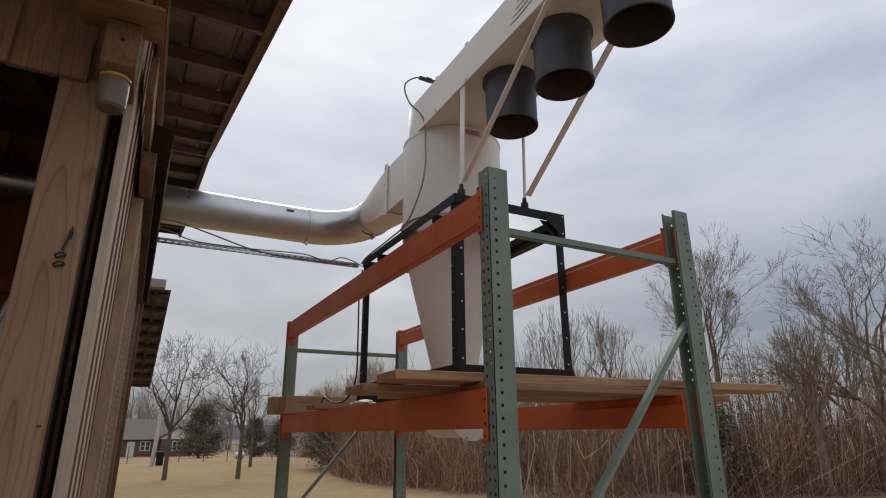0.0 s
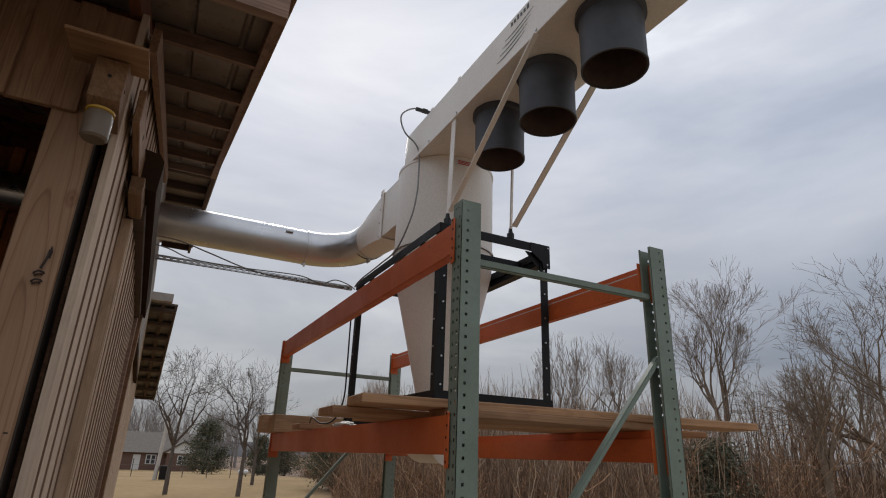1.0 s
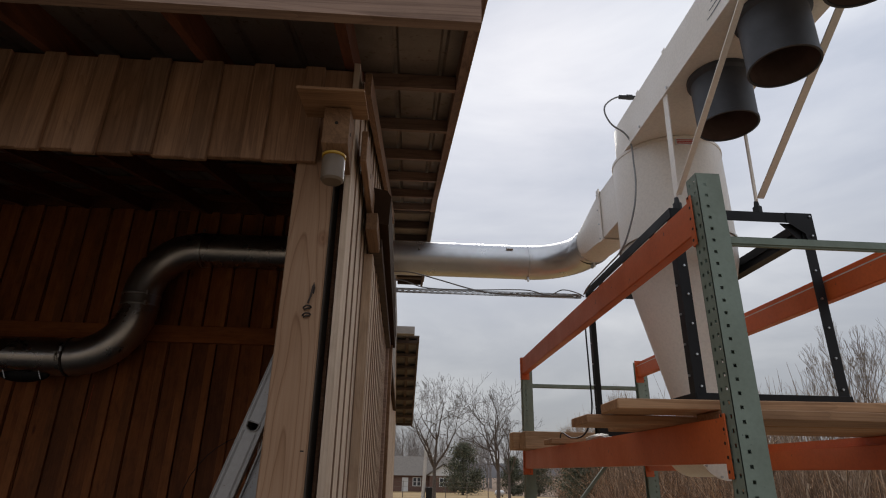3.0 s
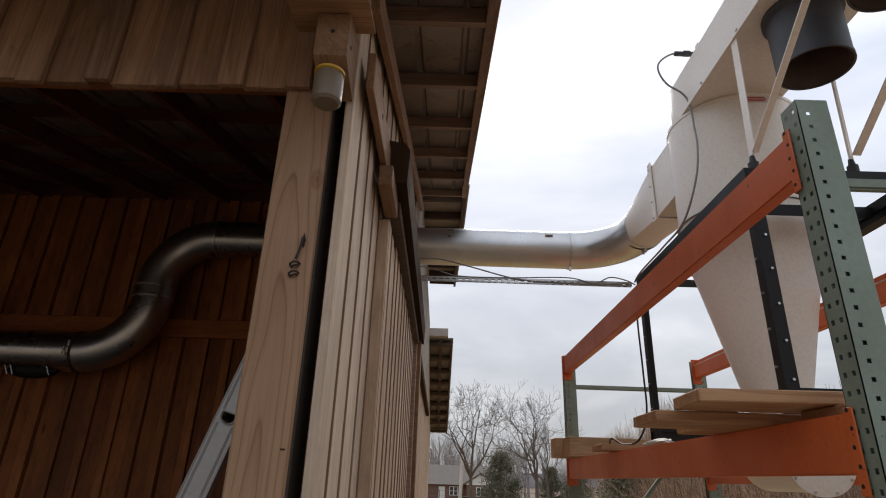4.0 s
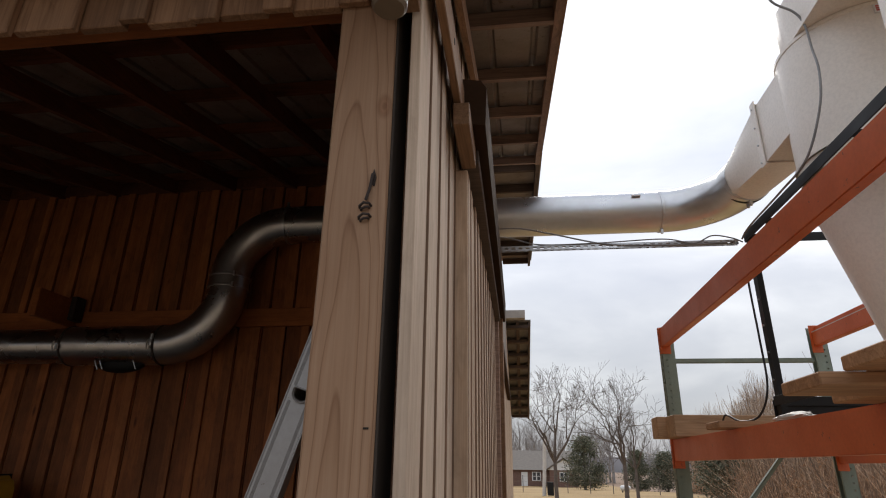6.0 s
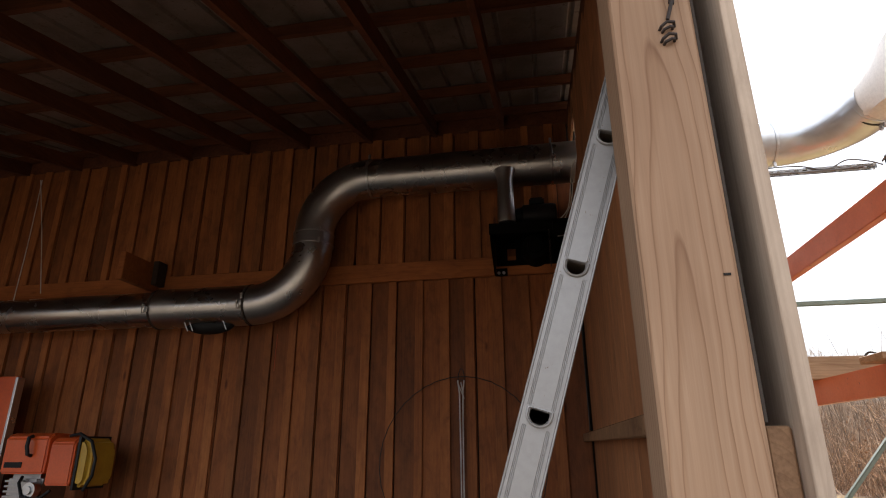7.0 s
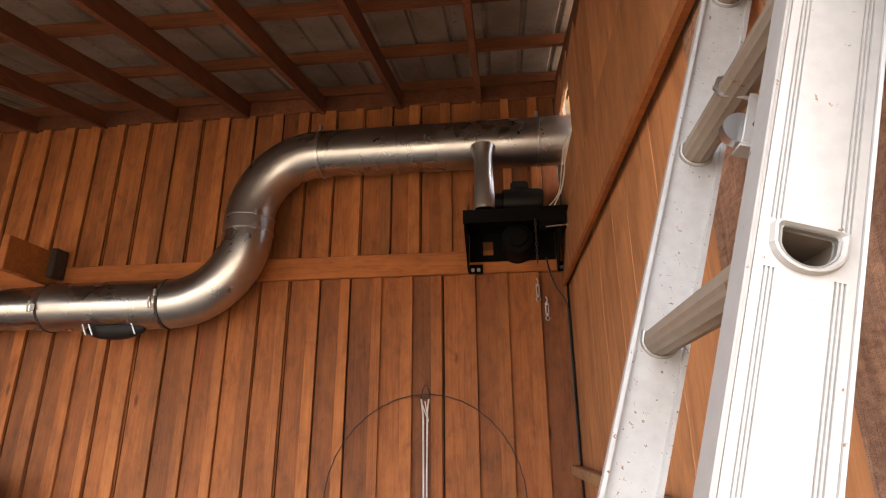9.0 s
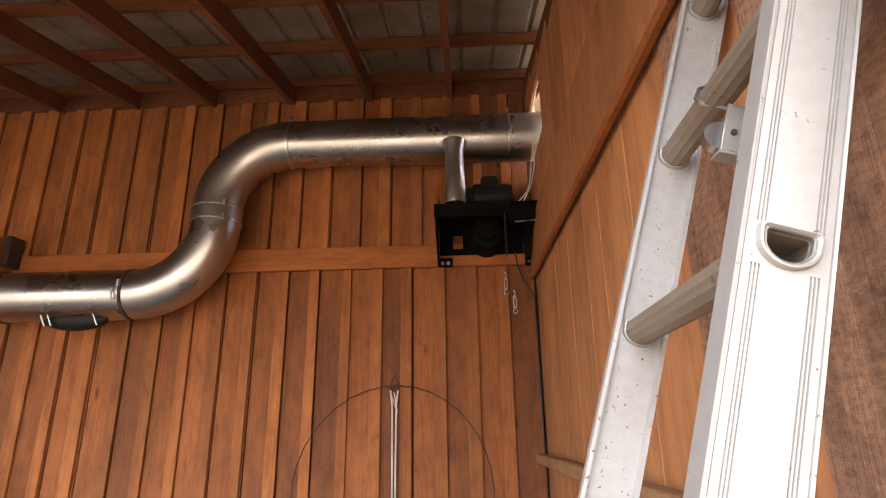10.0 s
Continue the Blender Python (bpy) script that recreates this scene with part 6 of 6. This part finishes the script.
for x, y in ((2.6, HY), (6.8, HY - 2.0)):
    win = block("window", (x - 0.7, y - 0.06, HZ + 0.85), (x + 0.7, y - 0.005, HZ + 2.2), M_WHITE, house, "white window", 0.01)
    for dx in (-0.33, 0.33):
        for dz in (0.0, 0.62):
            block("pane", (x + dx - 0.24, y - 0.075, HZ + 0.95 + dz), (x + dx + 0.24, y - 0.062, HZ + 1.48 + dz), M_GLASSDARK, win, "", 0.0)
dr = block("door", (0.2, HY - 0.06, HZ), (1.2, HY - 0.005, HZ + 2.15), M_WHITE, house, "white front door", 0.01)


# ---------------------------------------------------------------- small things on the barn's corner
trap = thing("bee_trap", (-0.255, 1.5, 2.6), "wooden bee trap with a frosted jar, hung under the eave", "trap")
bm = bmesh.new()
add_prism(bm, [(1.400, 2.715), (1.554, 2.670), (1.554, 2.895), (1.400, 2.865)], "x", -0.297, -0.202)
bmesh.ops.bevel(bm, geom=bm.edges[:], offset=0.002, segments=1, affect="EDGES")
trap_block = part("trap_block", bm, M_TRIM, trap)
bm = bmesh.new()
add_box(bm, (-0.385, -0.115, -0.005), (-0.150, 0.115, 0.005), Matrix.Translation((0.006, 1.390, 2.875)) @ Matrix.Rotation(radians(9), 4, "X"))
part("trap_roof", bm, M_PLANK, trap, "plywood roof board")
for a, b in (((-0.249, 1.3985, 2.80), (-0.249, 1.407, 2.80)), ((-0.2005, 1.445, 2.78), (-0.209, 1.445, 2.78))):
    bm = bmesh.new()
    add_rod(bm, a, b, 0.0065, 14)
    part("entry_hole", bm, M_DARK, trap_block, "round drilled hole")
bm = bmesh.new()
add_lathe(bm, [(0.0, 2.578), (0.034, 2.578), (0.041, 2.586), (0.042, 2.660), (0.038, 2.676), (0.0, 2.676)], (-0.252, 1.440, 0), 32)
part("jar", bm, M_JAR, trap, "frosted plastic jar")
bm = bmesh.new()
add_lathe(bm, [(0.038, 2.674), (0.0435, 2.676), (0.0435, 2.684), (0.038, 2.686), (0.0, 2.700)], (-0.252, 1.440, 0), 32)
part("jar_lid", bm, M_YELLOW, trap, "yellow lid ring")

# iron hook and staples in the post
hook = thing("door_hook", (-0.315, 1.575, 2.13), "rusty iron hook and two wire staples in the post", "hook")
for z in (2.153, 2.126):
    bm = bmesh.new()
    add_tube(bm, [(-0.330, 1.582, z - 0.003), (-0.328, 1.571, z - 0.002), (-0.318, 1.567, z + 0.004), (-0.306, 1.569, z + 0.003), (-0.303, 1.582, z + 0.001)], 0.003, 8, True)
    part("staple", bm, M_RUST, hook)
    bm = bmesh.new()
    add_tube(bm, [(-0.326, 1.582, z - 0.009), (-0.324, 1.572, z - 0.009), (-0.314, 1.569, z - 0.006), (-0.308, 1.573, z - 0.004), (-0.307, 1.582, z - 0.004)], 0.0028, 8, True)
    part("staple", bm, M_RUST, hook)
bm = bmesh.new()
add_tube(bm, [(-0.302, 1.582, 2.232), (-0.302, 1.571, 2.229), (-0.303, 1.569, 2.215), (-0.306, 1.570, 2.196), (-0.315, 1.573, 2.166)], 0.0036, 8, True)
part("hook_pin", bm, M_RUST, hook)
bm = bmesh.new()
add_prism(bm, [(-0.308, 2.207), (-0.298, 2.203), (-0.295, 2.226), (-0.301, 2.246)], "y", 1.5755, 1.5798)
part("hook_plate", bm, M_RUST, hook)
bm = bmesh.new()
add_box(bm, (-0.291, 1.5785, 1.674), (-0.280, 1.5805, 1.678))
part("notch", bm, M_DARK, post, "small saw notch")

# slotted channel and cables between barn and cyclone
strut = thing("slotted_channel", (0.7, 4.34, 3.07), "thin slotted steel channel carrying cables to the cyclone", "channel")
bm = bmesh.new()
origin_x, length = -0.19, 1.74
us = [0.0]
x = 0.035
while x + 0.03 < length:
    us += [x, x + 0.028]
    x += 0.051
us.append(length)
for y0 in (4.335, 4.362):
    rows = [[bm.verts.new((origin_x + u, y0, z)) for u in us] for z in (3.062, 3.073, 3.087, 3.098)]
    for j in range(3):
        for i in range(len(us) - 1):
            if j == 1 and i % 2:
                continue
            bm.faces.new((rows[j][i], rows[j][i + 1], rows[j + 1][i + 1], rows[j + 1][i]))
vs = [bm.verts.new(q) for q in ((origin_x, 4.335, 3.098), (origin_x + length, 4.335, 3.098), (origin_x + length, 4.362, 3.098), (origin_x, 4.362, 3.098))]
bm.faces.new(vs)
ch = part("channel", bm, M_STEEL, strut, "", 0)
ch.modifiers.new("thickness", "SOLIDIFY").thickness = 0.002
cable("power_cable", [(-0.2, 4.5, 3.30), (0.05, 4.42, 3.27), (0.3, 4.36, 3.19), (0.66, 4.33, 3.09), (1.0, 4.33, 3.072), (1.3, 4.33, 3.07), (1.52, 4.32, 3.08)], 0.006, M_CABLE, "grey power cable sagging onto the channel")
cable("power_cable", [(-0.2, 4.4, 3.21), (0.0, 4.37, 3.17), (0.2, 4.34, 3.105), (0.6, 4.33, 3.10), (1.05, 4.33, 3.115), (1.25, 4.325, 3.075), (1.38, 4.32, 3.125), (1.50, 4.31, 3.10), (1.56, 4.29, 3.06)], 0.005, M_CABLE, "thin grey cable looping along the channel")
cable("conduit_cable", [(1.80, 3.20, 4.22), (1.775, 3.2, 4.33), (1.70, 3.2, 4.355), (1.58, 3.2, 4.34), (1.49, 3.2, 4.27), (1.475, 3.2, 4.19), (1.52, 3.2, 4.09), (1.61, 3.2, 4.02), (1.650, 3.2, 3.93), (1.645, 3.18, 3.75), (1.615, 3.12, 3.55), (1.59, 3.15, 3.35), (1.55, 3.3, 3.14), (1.535, 3.6, 3.10), (1.545, 4.1, 3.10), (1.555, 4.28, 3.08)], 0.0065, M_CABLE, "grey flexible conduit looping from the outlet box down the cyclone")
bm = bmesh.new()
add_rod(bm, (1.755, 3.2, 4.345), (1.60, 3.2, 4.345), 0.017, 14)
add_rod(bm, (1.70, 3.2, 4.348), (1.66, 3.2, 4.348), 0.021, 14)
tagged(part("conduit_coupling", bm, M_BLACKCABLE, None), "dark conduit coupling on the flexible conduit", "coupling")
cable("stand_cable", [(1.56, 4.26, 3.02), (1.55, 4.29, 2.8), (1.552, 4.285, 2.4), (1.55, 4.29, 2.1), (1.50, 4.35, 1.93), (1.42, 4.45, 1.90), (1.38, 4.6, 1.95), (1.40, 4.75, 1.90)], 0.007, M_BLACKCABLE, "black cable down the cyclone stand's leg")

# ---------------------------------------------------------------- fan shelf inside
shelf = thing("fan_shelf", (-0.6, 5.0, 2.73), "black steel wall shelf carrying a small fan motor", "shelf")
bm = bmesh.new()
add_box(bm, (-0.955, 4.80, 3.022), (-0.285, 5.205, 3.037))
part("shelf_plate", bm, M_SOOT, shelf)
for x in (-0.950, -0.345):
    bm = bmesh.new()
    add_prism(bm, [(4.80, 3.021), (5.20, 3.021), (5.20, 2.735), (5.10, 2.735), (4.80, 2.92)], "x", x, x + 0.008)
    part("side_plate", bm, M_SOOT, shelf)
    bm = bmesh.new()
    add_box(bm, (x + 0.009, 5.196, 2.735), (x + 0.10, 5.206, 2.80))
    foot = part("foot_tab", bm, M_SOOT, shelf)
    for dx in (0.03, 0.07):
        bm = bmesh.new()
        add_rod(bm, (x + dx, 5.186, 2.76), (x + dx, 5.196, 2.76), 0.013, 10)
        part("bolt", bm, M_STEEL, foot)
for lo, hi in (((-0.94, 5.196, 2.82), (-0.845, 5.206, 3.021)), ((-0.845, 5.197, 2.82), (-0.775, 5.205, 2.865)), ((-0.845, 5.197, 2.965), (-0.775, 5.205, 3.021)), ((-0.775, 5.196, 2.82), (-0.35, 5.206, 3.021))):
    bm = bmesh.new()
    add_box(bm, lo, hi)
    part("back_plate", bm, M_SOOT, shelf)
bm = bmesh.new()
add_box(bm, (-0.955, 4.792, 2.955), (-0.285, 4.800, 3.045))
part("front_lip", bm, M_SOOT, shelf)
bm = bmesh.new()
add_lathe(bm, [(0.0, 4.93), (0.06, 4.93), (0.065, 4.96), (0.098, 4.965), (0.106, 4.98), (0.106, 5.19), (0.0, 5.19)], (-0.61, 0, 2.90), 36, "y")
housing = part("fan_housing", bm, M_SOOT, shelf, "round black blower housing")
bm = bmesh.new()
add_rod(bm, (-0.47, 4.83, 2.985), (-0.292, 4.83, 2.985), 0.075, 28)
part("end_drum", bm, M_SOOT, shelf)
bm = bmesh.new()
add_bar(bm, (-0.44, 4.745, 2.890), (-0.30, 4.745, 2.900), 0.010, 0.006)
lever = part("lever", bm, M_STEEL, shelf)
bm = bmesh.new()
add_rod(bm, (-0.305, 4.737, 2.899), (-0.305, 4.757, 2.899), 0.012, 12)
part("pivot", bm, M_STEEL, lever)
for k in range(13):
    bm = bmesh.new()
    z = 2.95 - 0.022 * k
    add_tube(bm, [(-0.50 + dx * (1 if k % 2 else 0.3), 4.79 + dx * (0.3 if k % 2 else 1), z + dz) for dx, dz in ((0.0, 0.015), (0.006, 0.008), (0.006, -0.008), (0.0, -0.015), (-0.006, -0.008), (-0.006, 0.008), (0.0, 0.015))], 0.0022, 6)
    part("chain_link", bm, M_RUST, shelf)
motor = thing("fan_motor", (-0.58, 5.0, 3.04), "black electric fan motor on the steel shelf", "motor")
bm = bmesh.new()
add_lathe(bm, [(0.0, -0.76), (0.07, -0.755), (0.076, -0.70), (0.096, -0.69), (0.096, -0.46), (0.088, -0.43), (0.03, -0.42), (0.0, -0.42)], (0, 5.0, 3.165), 32, "x")
part("motor_body", bm, M_BLACK, motor)
bm = bmesh.new()
add_box(bm, (-0.64, 4.96, 3.25), (-0.52, 5.04, 3.315))
bmesh.ops.bevel(bm, geom=bm.edges[:], offset=0.012, segments=2, affect="EDGES")
part("capacitor_cover", bm, M_BLACK, motor)
bm = bmesh.new()
add_box(bm, (-0.70, 4.94, 3.038), (-0.50, 5.06, 3.075))
part("motor_foot", bm, M_SOOT, motor)
boot = thing("fan_boot", (-0.81, 4.82, 3.04), "short galvanized branch pipe hung on the duct", "duct")
bm = bmesh.new()
add_lathe(bm, [(0.066, 3.040), (0.070, 3.06), (0.063, 3.28), (0.061, 3.40), (0.078, 3.465), (0.083, 3.49)], (-0.815, 4.79, 0), 32)
part("branch_pipe", bm, M_DULL, boot)
bm = bmesh.new()
add_box(bm, (-0.820, 4.722, 3.05), (-0.812, 4.732, 3.44))
part("seam", bm, M_DULL, boot)
for i, (x, z, h) in enumerate(((-0.485, 2.60, 0.13), (-0.43, 2.47, 0.13))):
    t = thing("turnbuckle", (x, 5.19, z - h / 2), "small steel turnbuckle hanging on the wall", "turnbuckle", "turnbuckles")
    bm = bmesh.new()
    for dx in (-0.009, 0.009):
        add_rod(bm, (x + dx, 5.19, z - 0.035), (x + dx, 5.19, z + 0.03), 0.005, 8)
    add_rod(bm, (x, 5.19, z - 0.045), (x, 5.19, z - 0.03), 0.014, 10)
    add_rod(bm, (x, 5.19, z + 0.03), (x, 5.19, z + 0.045), 0.014, 10)
    part("frame", bm, M_STEEL, t)
    bm = bmesh.new()
    add_tube(bm, [(x, 5.19, z + 0.04), (x + 0.004, 5.19, z + 0.07), (x - 0.006, 5.19, z + 0.085)], 0.004, 8, True)
    part("hook", bm, M_STEEL, t)
    bm = bmesh.new()
    add_tube(bm, arc((x, z - 0.062), 100, 400, 0.014, 10, "xz", 5.19), 0.004, 8, True)
    part("eye", bm, M_STEEL, t)
cable("corner_cable", [(-0.42, 5.10, 2.80), (-0.40, 5.15, 2.72), (-0.36, 5.19, 2.62), (-0.305, 5.19, 2.52), (-0.293, 5.20, 2.40), (-0.293, 5.20, 1.9), (-0.293, 5.20, 1.52)], 0.0055, M_BLACKCABLE, "black cable down the inside corner of the wall")
cable("wire_tail", [(-0.42, 4.81, 3.04), (-0.345, 4.76, 3.12), (-0.315, 4.72, 3.30), (-0.30, 4.66, 3.40), (-0.275, 4.60, 3.44)], 0.004, M_WHITECABLE, "pale wire from the fan shelf to the wall")
cable("wire_tail", [(-0.38, 4.81, 3.04), (-0.32, 4.74, 3.16), (-0.295, 4.68, 3.33), (-0.275, 4.58, 3.40)], 0.004, M_WHITECABLE, "pale wire from the fan shelf to the wall")

# wire hoop on a snap hook with a doubled white cord
hoop = thing("wire_hoop", (-1.255, 5.19, 0.65), "large hoop of thin twisted wire hung on the wall", "hoop")
bm = bmesh.new()
pts = []
for i in range(97):
    t = 2 * math.pi * i / 96
    r = 0.635 + 0.006 * math.sin(3 * t + 1) + 0.0025 * math.sin(37 * t)
    pts.append((-1.255 + r * math.sin(t), 5.195, 1.29 + r * math.cos(t)))
add_tube(bm, pts, 0.0036, 6)
part("wire", bm, M_RUST, hoop)
snap = thing("snap_hook", (-1.245, 5.2, 1.9), "steel snap hook with a doubled white cord", "hook")
bm = bmesh.new()
add_tube(bm, [(-1.275, 5.19, 1.905), (-1.268, 5.19, 1.955), (-1.250, 5.19, 1.995), (-1.235, 5.19, 1.985), (-1.222, 5.19, 1.93), (-1.225, 5.19, 1.90), (-1.275, 5.19, 1.905)], 0.0035, 8)
part("snap", bm, M_RUST, snap)
bm = bmesh.new()
add_tube(bm, [(-1.275, 5.185, 1.90), (-1.262, 5.185, 1.80), (-1.258, 5.185, 1.4), (-1.256, 5.185, 0.9)], 0.0055, 8, True)
add_tube(bm, [(-1.225, 5.185, 1.90), (-1.235, 5.185, 1.82), (-1.238, 5.185, 1.4), (-1.236, 5.185, 0.9)], 0.0055, 8, True)
add_tube(bm, [(-1.275, 5.183, 1.885), (-1.25, 5.183, 1.82), (-1.228, 5.183, 1.76), (-1.250, 5.183, 1.885)], 0.004, 8, True)
part("cord", bm, M_WHITECABLE, snap, "white cord")

# wooden bracket on the girt, hanging strings
bracket = thing("wall_bracket", (-4.06, 5.0, 2.76), "dark wooden bracket board standing out from the wall", "bracket")
block("bracket_board", (-4.10, 4.72, 2.755), (-4.045, 5.205, 3.0), M_GIRT, bracket, "", 0.006)
block("steel_strap", (-4.044, 5.08, 2.80), (-3.99, 5.205, 3.02), M_RUST, bracket, "rusty steel strap", 0.004)
for top, end in (((-5.28, 4.9, 3.86), (-4.99, 4.9, 2.72)), ((-5.262, 4.9, 3.86), (-5.26, 4.9, 2.52))):
    mid = (Vector(top) + Vector(end)) / 2 + Vector((0.012, 0, 0))
    cable("string", [top, mid[:], end], 0.004, M_WHITECABLE, "pale string hanging from the rafters", "string")

# orange engine machine
mach = thing("engine_machine", (-4.51, 4.8, 0), "orange engine machine with a yellow tank, standing by the wall", "machine")
bm = bmesh.new()
add_prism(bm, [(4.62, 1.23), (4.98, 1.23), (4.98, 1.47), (4.94, 1.515), (4.67, 1.525), (4.62, 1.49)], "x", -4.71, -4.326)
bmesh.ops.bevel(bm, geom=bm.edges[:], offset=0.014, segments=3, affect="EDGES")
hood = part("hood", bm, M_ORANGEBOX, mach)
bm = bmesh.new()
add_prism(bm, [(4.64, 1.15), (4.96, 1.15), (4.96, 1.44), (4.90, 1.49), (4.68, 1.49), (4.64, 1.45)], "x", -4.322, -4.110)
bmesh.ops.bevel(bm, geom=bm.edges[:], offset=0.012, segments=3, affect="EDGES")
part("side_cowl", bm, M_ORANGEBOX, mach, "red-orange side cowl")
bm = bmesh.new()
add_tube(bm, [(-4.47, 4.618, 1.50), (-4.47, 4.585, 1.49), (-4.465, 4.575, 1.43), (-4.455, 4.585, 1.37), (-4.455, 4.618, 1.36)], 0.014, 10, True)
part("latch_handle", bm, M_BLACK, hood, "black latch handle")
bm = bmesh.new()
add_box(bm, (-4.67, 4.613, 1.275), (-4.52, 4.619, 1.315))
part("vent_slot", bm, M_BLACK, hood)
bm = bmesh.new()
add_box(bm, (-4.67, 4.66, 1.00), (-4.37, 4.95, 1.226))
bmesh.ops.bevel(bm, geom=bm.edges[:], offset=0.03, segments=2, affect="EDGES")
for i in range(5):
    add_box(bm, (-4.65, 4.635, 1.03 + 0.036 * i), (-4.47, 4.665, 1.043 + 0.036 * i))
engine = part("engine_block", bm, M_DULL, mach, "ribbed grey engine block")
bm = bmesh.new()
add_rod(bm, (-4.4, 4.60, 1.12), (-4.4, 4.66, 1.12), 0.055, 24)
add_rod(bm, (-4.4, 4.585, 1.12), (-4.4, 4.60, 1.12), 0.03, 16)
part("air_filter", bm, M_STEEL, engine)
bm = bmesh.new()
add_tube(bm, [(-4.51, 4.64, 1.21), (-4.49, 4.60, 1.17), (-4.44, 4.59, 1.08), (-4.31, 4.60, 1.05), (-4.23, 4.62, 1.12)], 0.012, 8, True)
part("fuel_line", bm, M_BLACK, engine)
bm = bmesh.new()
add_prism(bm, [(-4.095, 1.15), (-4.01, 1.13), (-3.97, 1.18), (-3.97, 1.40), (-4.01, 1.475), (-4.08, 1.49), (-4.095, 1.47)], "y", 4.64, 4.93)
bmesh.ops.bevel(bm, geom=bm.edges[:], offset=0.028, segments=3, affect="EDGES")
tank = part("fuel_tank", bm, M_YELLOW, mach, "yellow plastic tank")
bm = bmesh.new()
add_tube(bm, [(-4.15, 4.625, 1.50), (-4.06, 4.615, 1.515), (-3.95, 4.615, 1.46), (-3.895, 4.615, 1.34), (-3.9, 4.615, 1.22), (-3.96, 4.62, 1.12)], 0.012, 10, True)
part("tank_hose", bm, M_BLACK, tank, "black hose round the tank")
bm = bmesh.new()
add_box(bm, (-4.075, 4.628, 1.12), (-4.055, 4.94, 1.497))
part("tank_strap", bm, M_BLACK, tank)
block("mount_frame", (-4.73, 4.62, 0.88), (-3.97, 4.98, 0.98), M_ORANGEBOX, mach, "", 0.01)
for x in (-4.72, -4.04):
    for y in (4.63, 4.92):
        block("leg", (x, y, 0.0), (x + 0.06, y + 0.05, 0.88), M_BLACK, mach, "", 0.004)
panel = thing("orange_panel", (-5.3, 4.9, 0), "tall orange steel guard panel with a bright edge", "panel")
block("guard_sheet", (-5.70, 4.86, 0.0), (-4.995, 4.92, 1.99), M_ORANGEBOX, panel, "", 0.006)
block("edge_strip", (-4.993, 4.85, 0.0), (-4.970, 4.925, 1.98), M_STEEL, panel, "", 0.003)

# ---------------------------------------------------------------- out on the lawn
pole = thing("utility_pole", (1.5, 38.5, 0), "pale grey utility pole on the lawn", "pole")
bm = bmesh.new()
add_rod(bm, (1.42, 38.5, -0.2), (1.58, 38.5, 3.3), 0.12, 12, 0.10)
part("shaft", bm, M_POLE, pole)
block("meter_box", (1.62, 38.3, 0.0), (2.0, 38.6, 0.75), M_BLACK, pole, "dark box at the pole's foot", 0.02)
fence = thing("wire_fence", (4.0, 46.0, -0.1), "thin wire fence crossing the lawn", "fence")
for i in range(9):
    bm = bmesh.new()
    x = -3.0 + 1.6 * i
    z = ground_height(x, 46)
    add_rod(bm, (x, 46.0, z - 0.1), (x, 46.0, z + 1.15), 0.03, 6)
    part("fence_post", bm, M_BARK, fence)
for h in (0.35, 0.75, 1.1):
    bm = bmesh.new()
    add_tube(bm, [(-3.0 + 1.6 * i, 46.0, ground_height(-3.0 + 1.6 * i, 46) + h) for i in range(9)], 0.008, 4)
    part("fence_wire", bm, M_BARK2, fence)
tank2 = thing("propane_tank", (8.9, 55, -0.3), "small white propane tank far out on the lawn", "tank")
bm = bmesh.new()
zt = ground_height(8.9, 55) + 0.35
add_lathe(bm, [(0.0, -0.45), (0.15, -0.41), (0.22, -0.30), (0.22, 0.30), (0.15, 0.41), (0.0, 0.45)], (8.9, 55, zt), 20, "x")
part("shell", bm, M_WHITE, tank2)
for dx in (-0.25, 0.25):
    block("tank_leg", (8.9 + dx - 0.03, 54.85, zt - 0.4), (8.9 + dx + 0.03, 55.15, zt - 0.19), M_BLACK, tank2)
# far ridge
bm = bmesh.new()
prev = None
for i in range(61):
    x = -400 + 20 * i
    h = 7 + 4 * noise.noise((x * 0.008, 0.3, 0))
    cur = (bm.verts.new((x, 420, -8)), bm.verts.new((x, 430, h)), bm.verts.new((x, 520, h + 1)))
    if prev:
        bm.faces.new((prev[0], cur[0], cur[1], prev[1]))
        bm.faces.new((prev[1], cur[1], cur[2], prev[2]))
    prev = cur
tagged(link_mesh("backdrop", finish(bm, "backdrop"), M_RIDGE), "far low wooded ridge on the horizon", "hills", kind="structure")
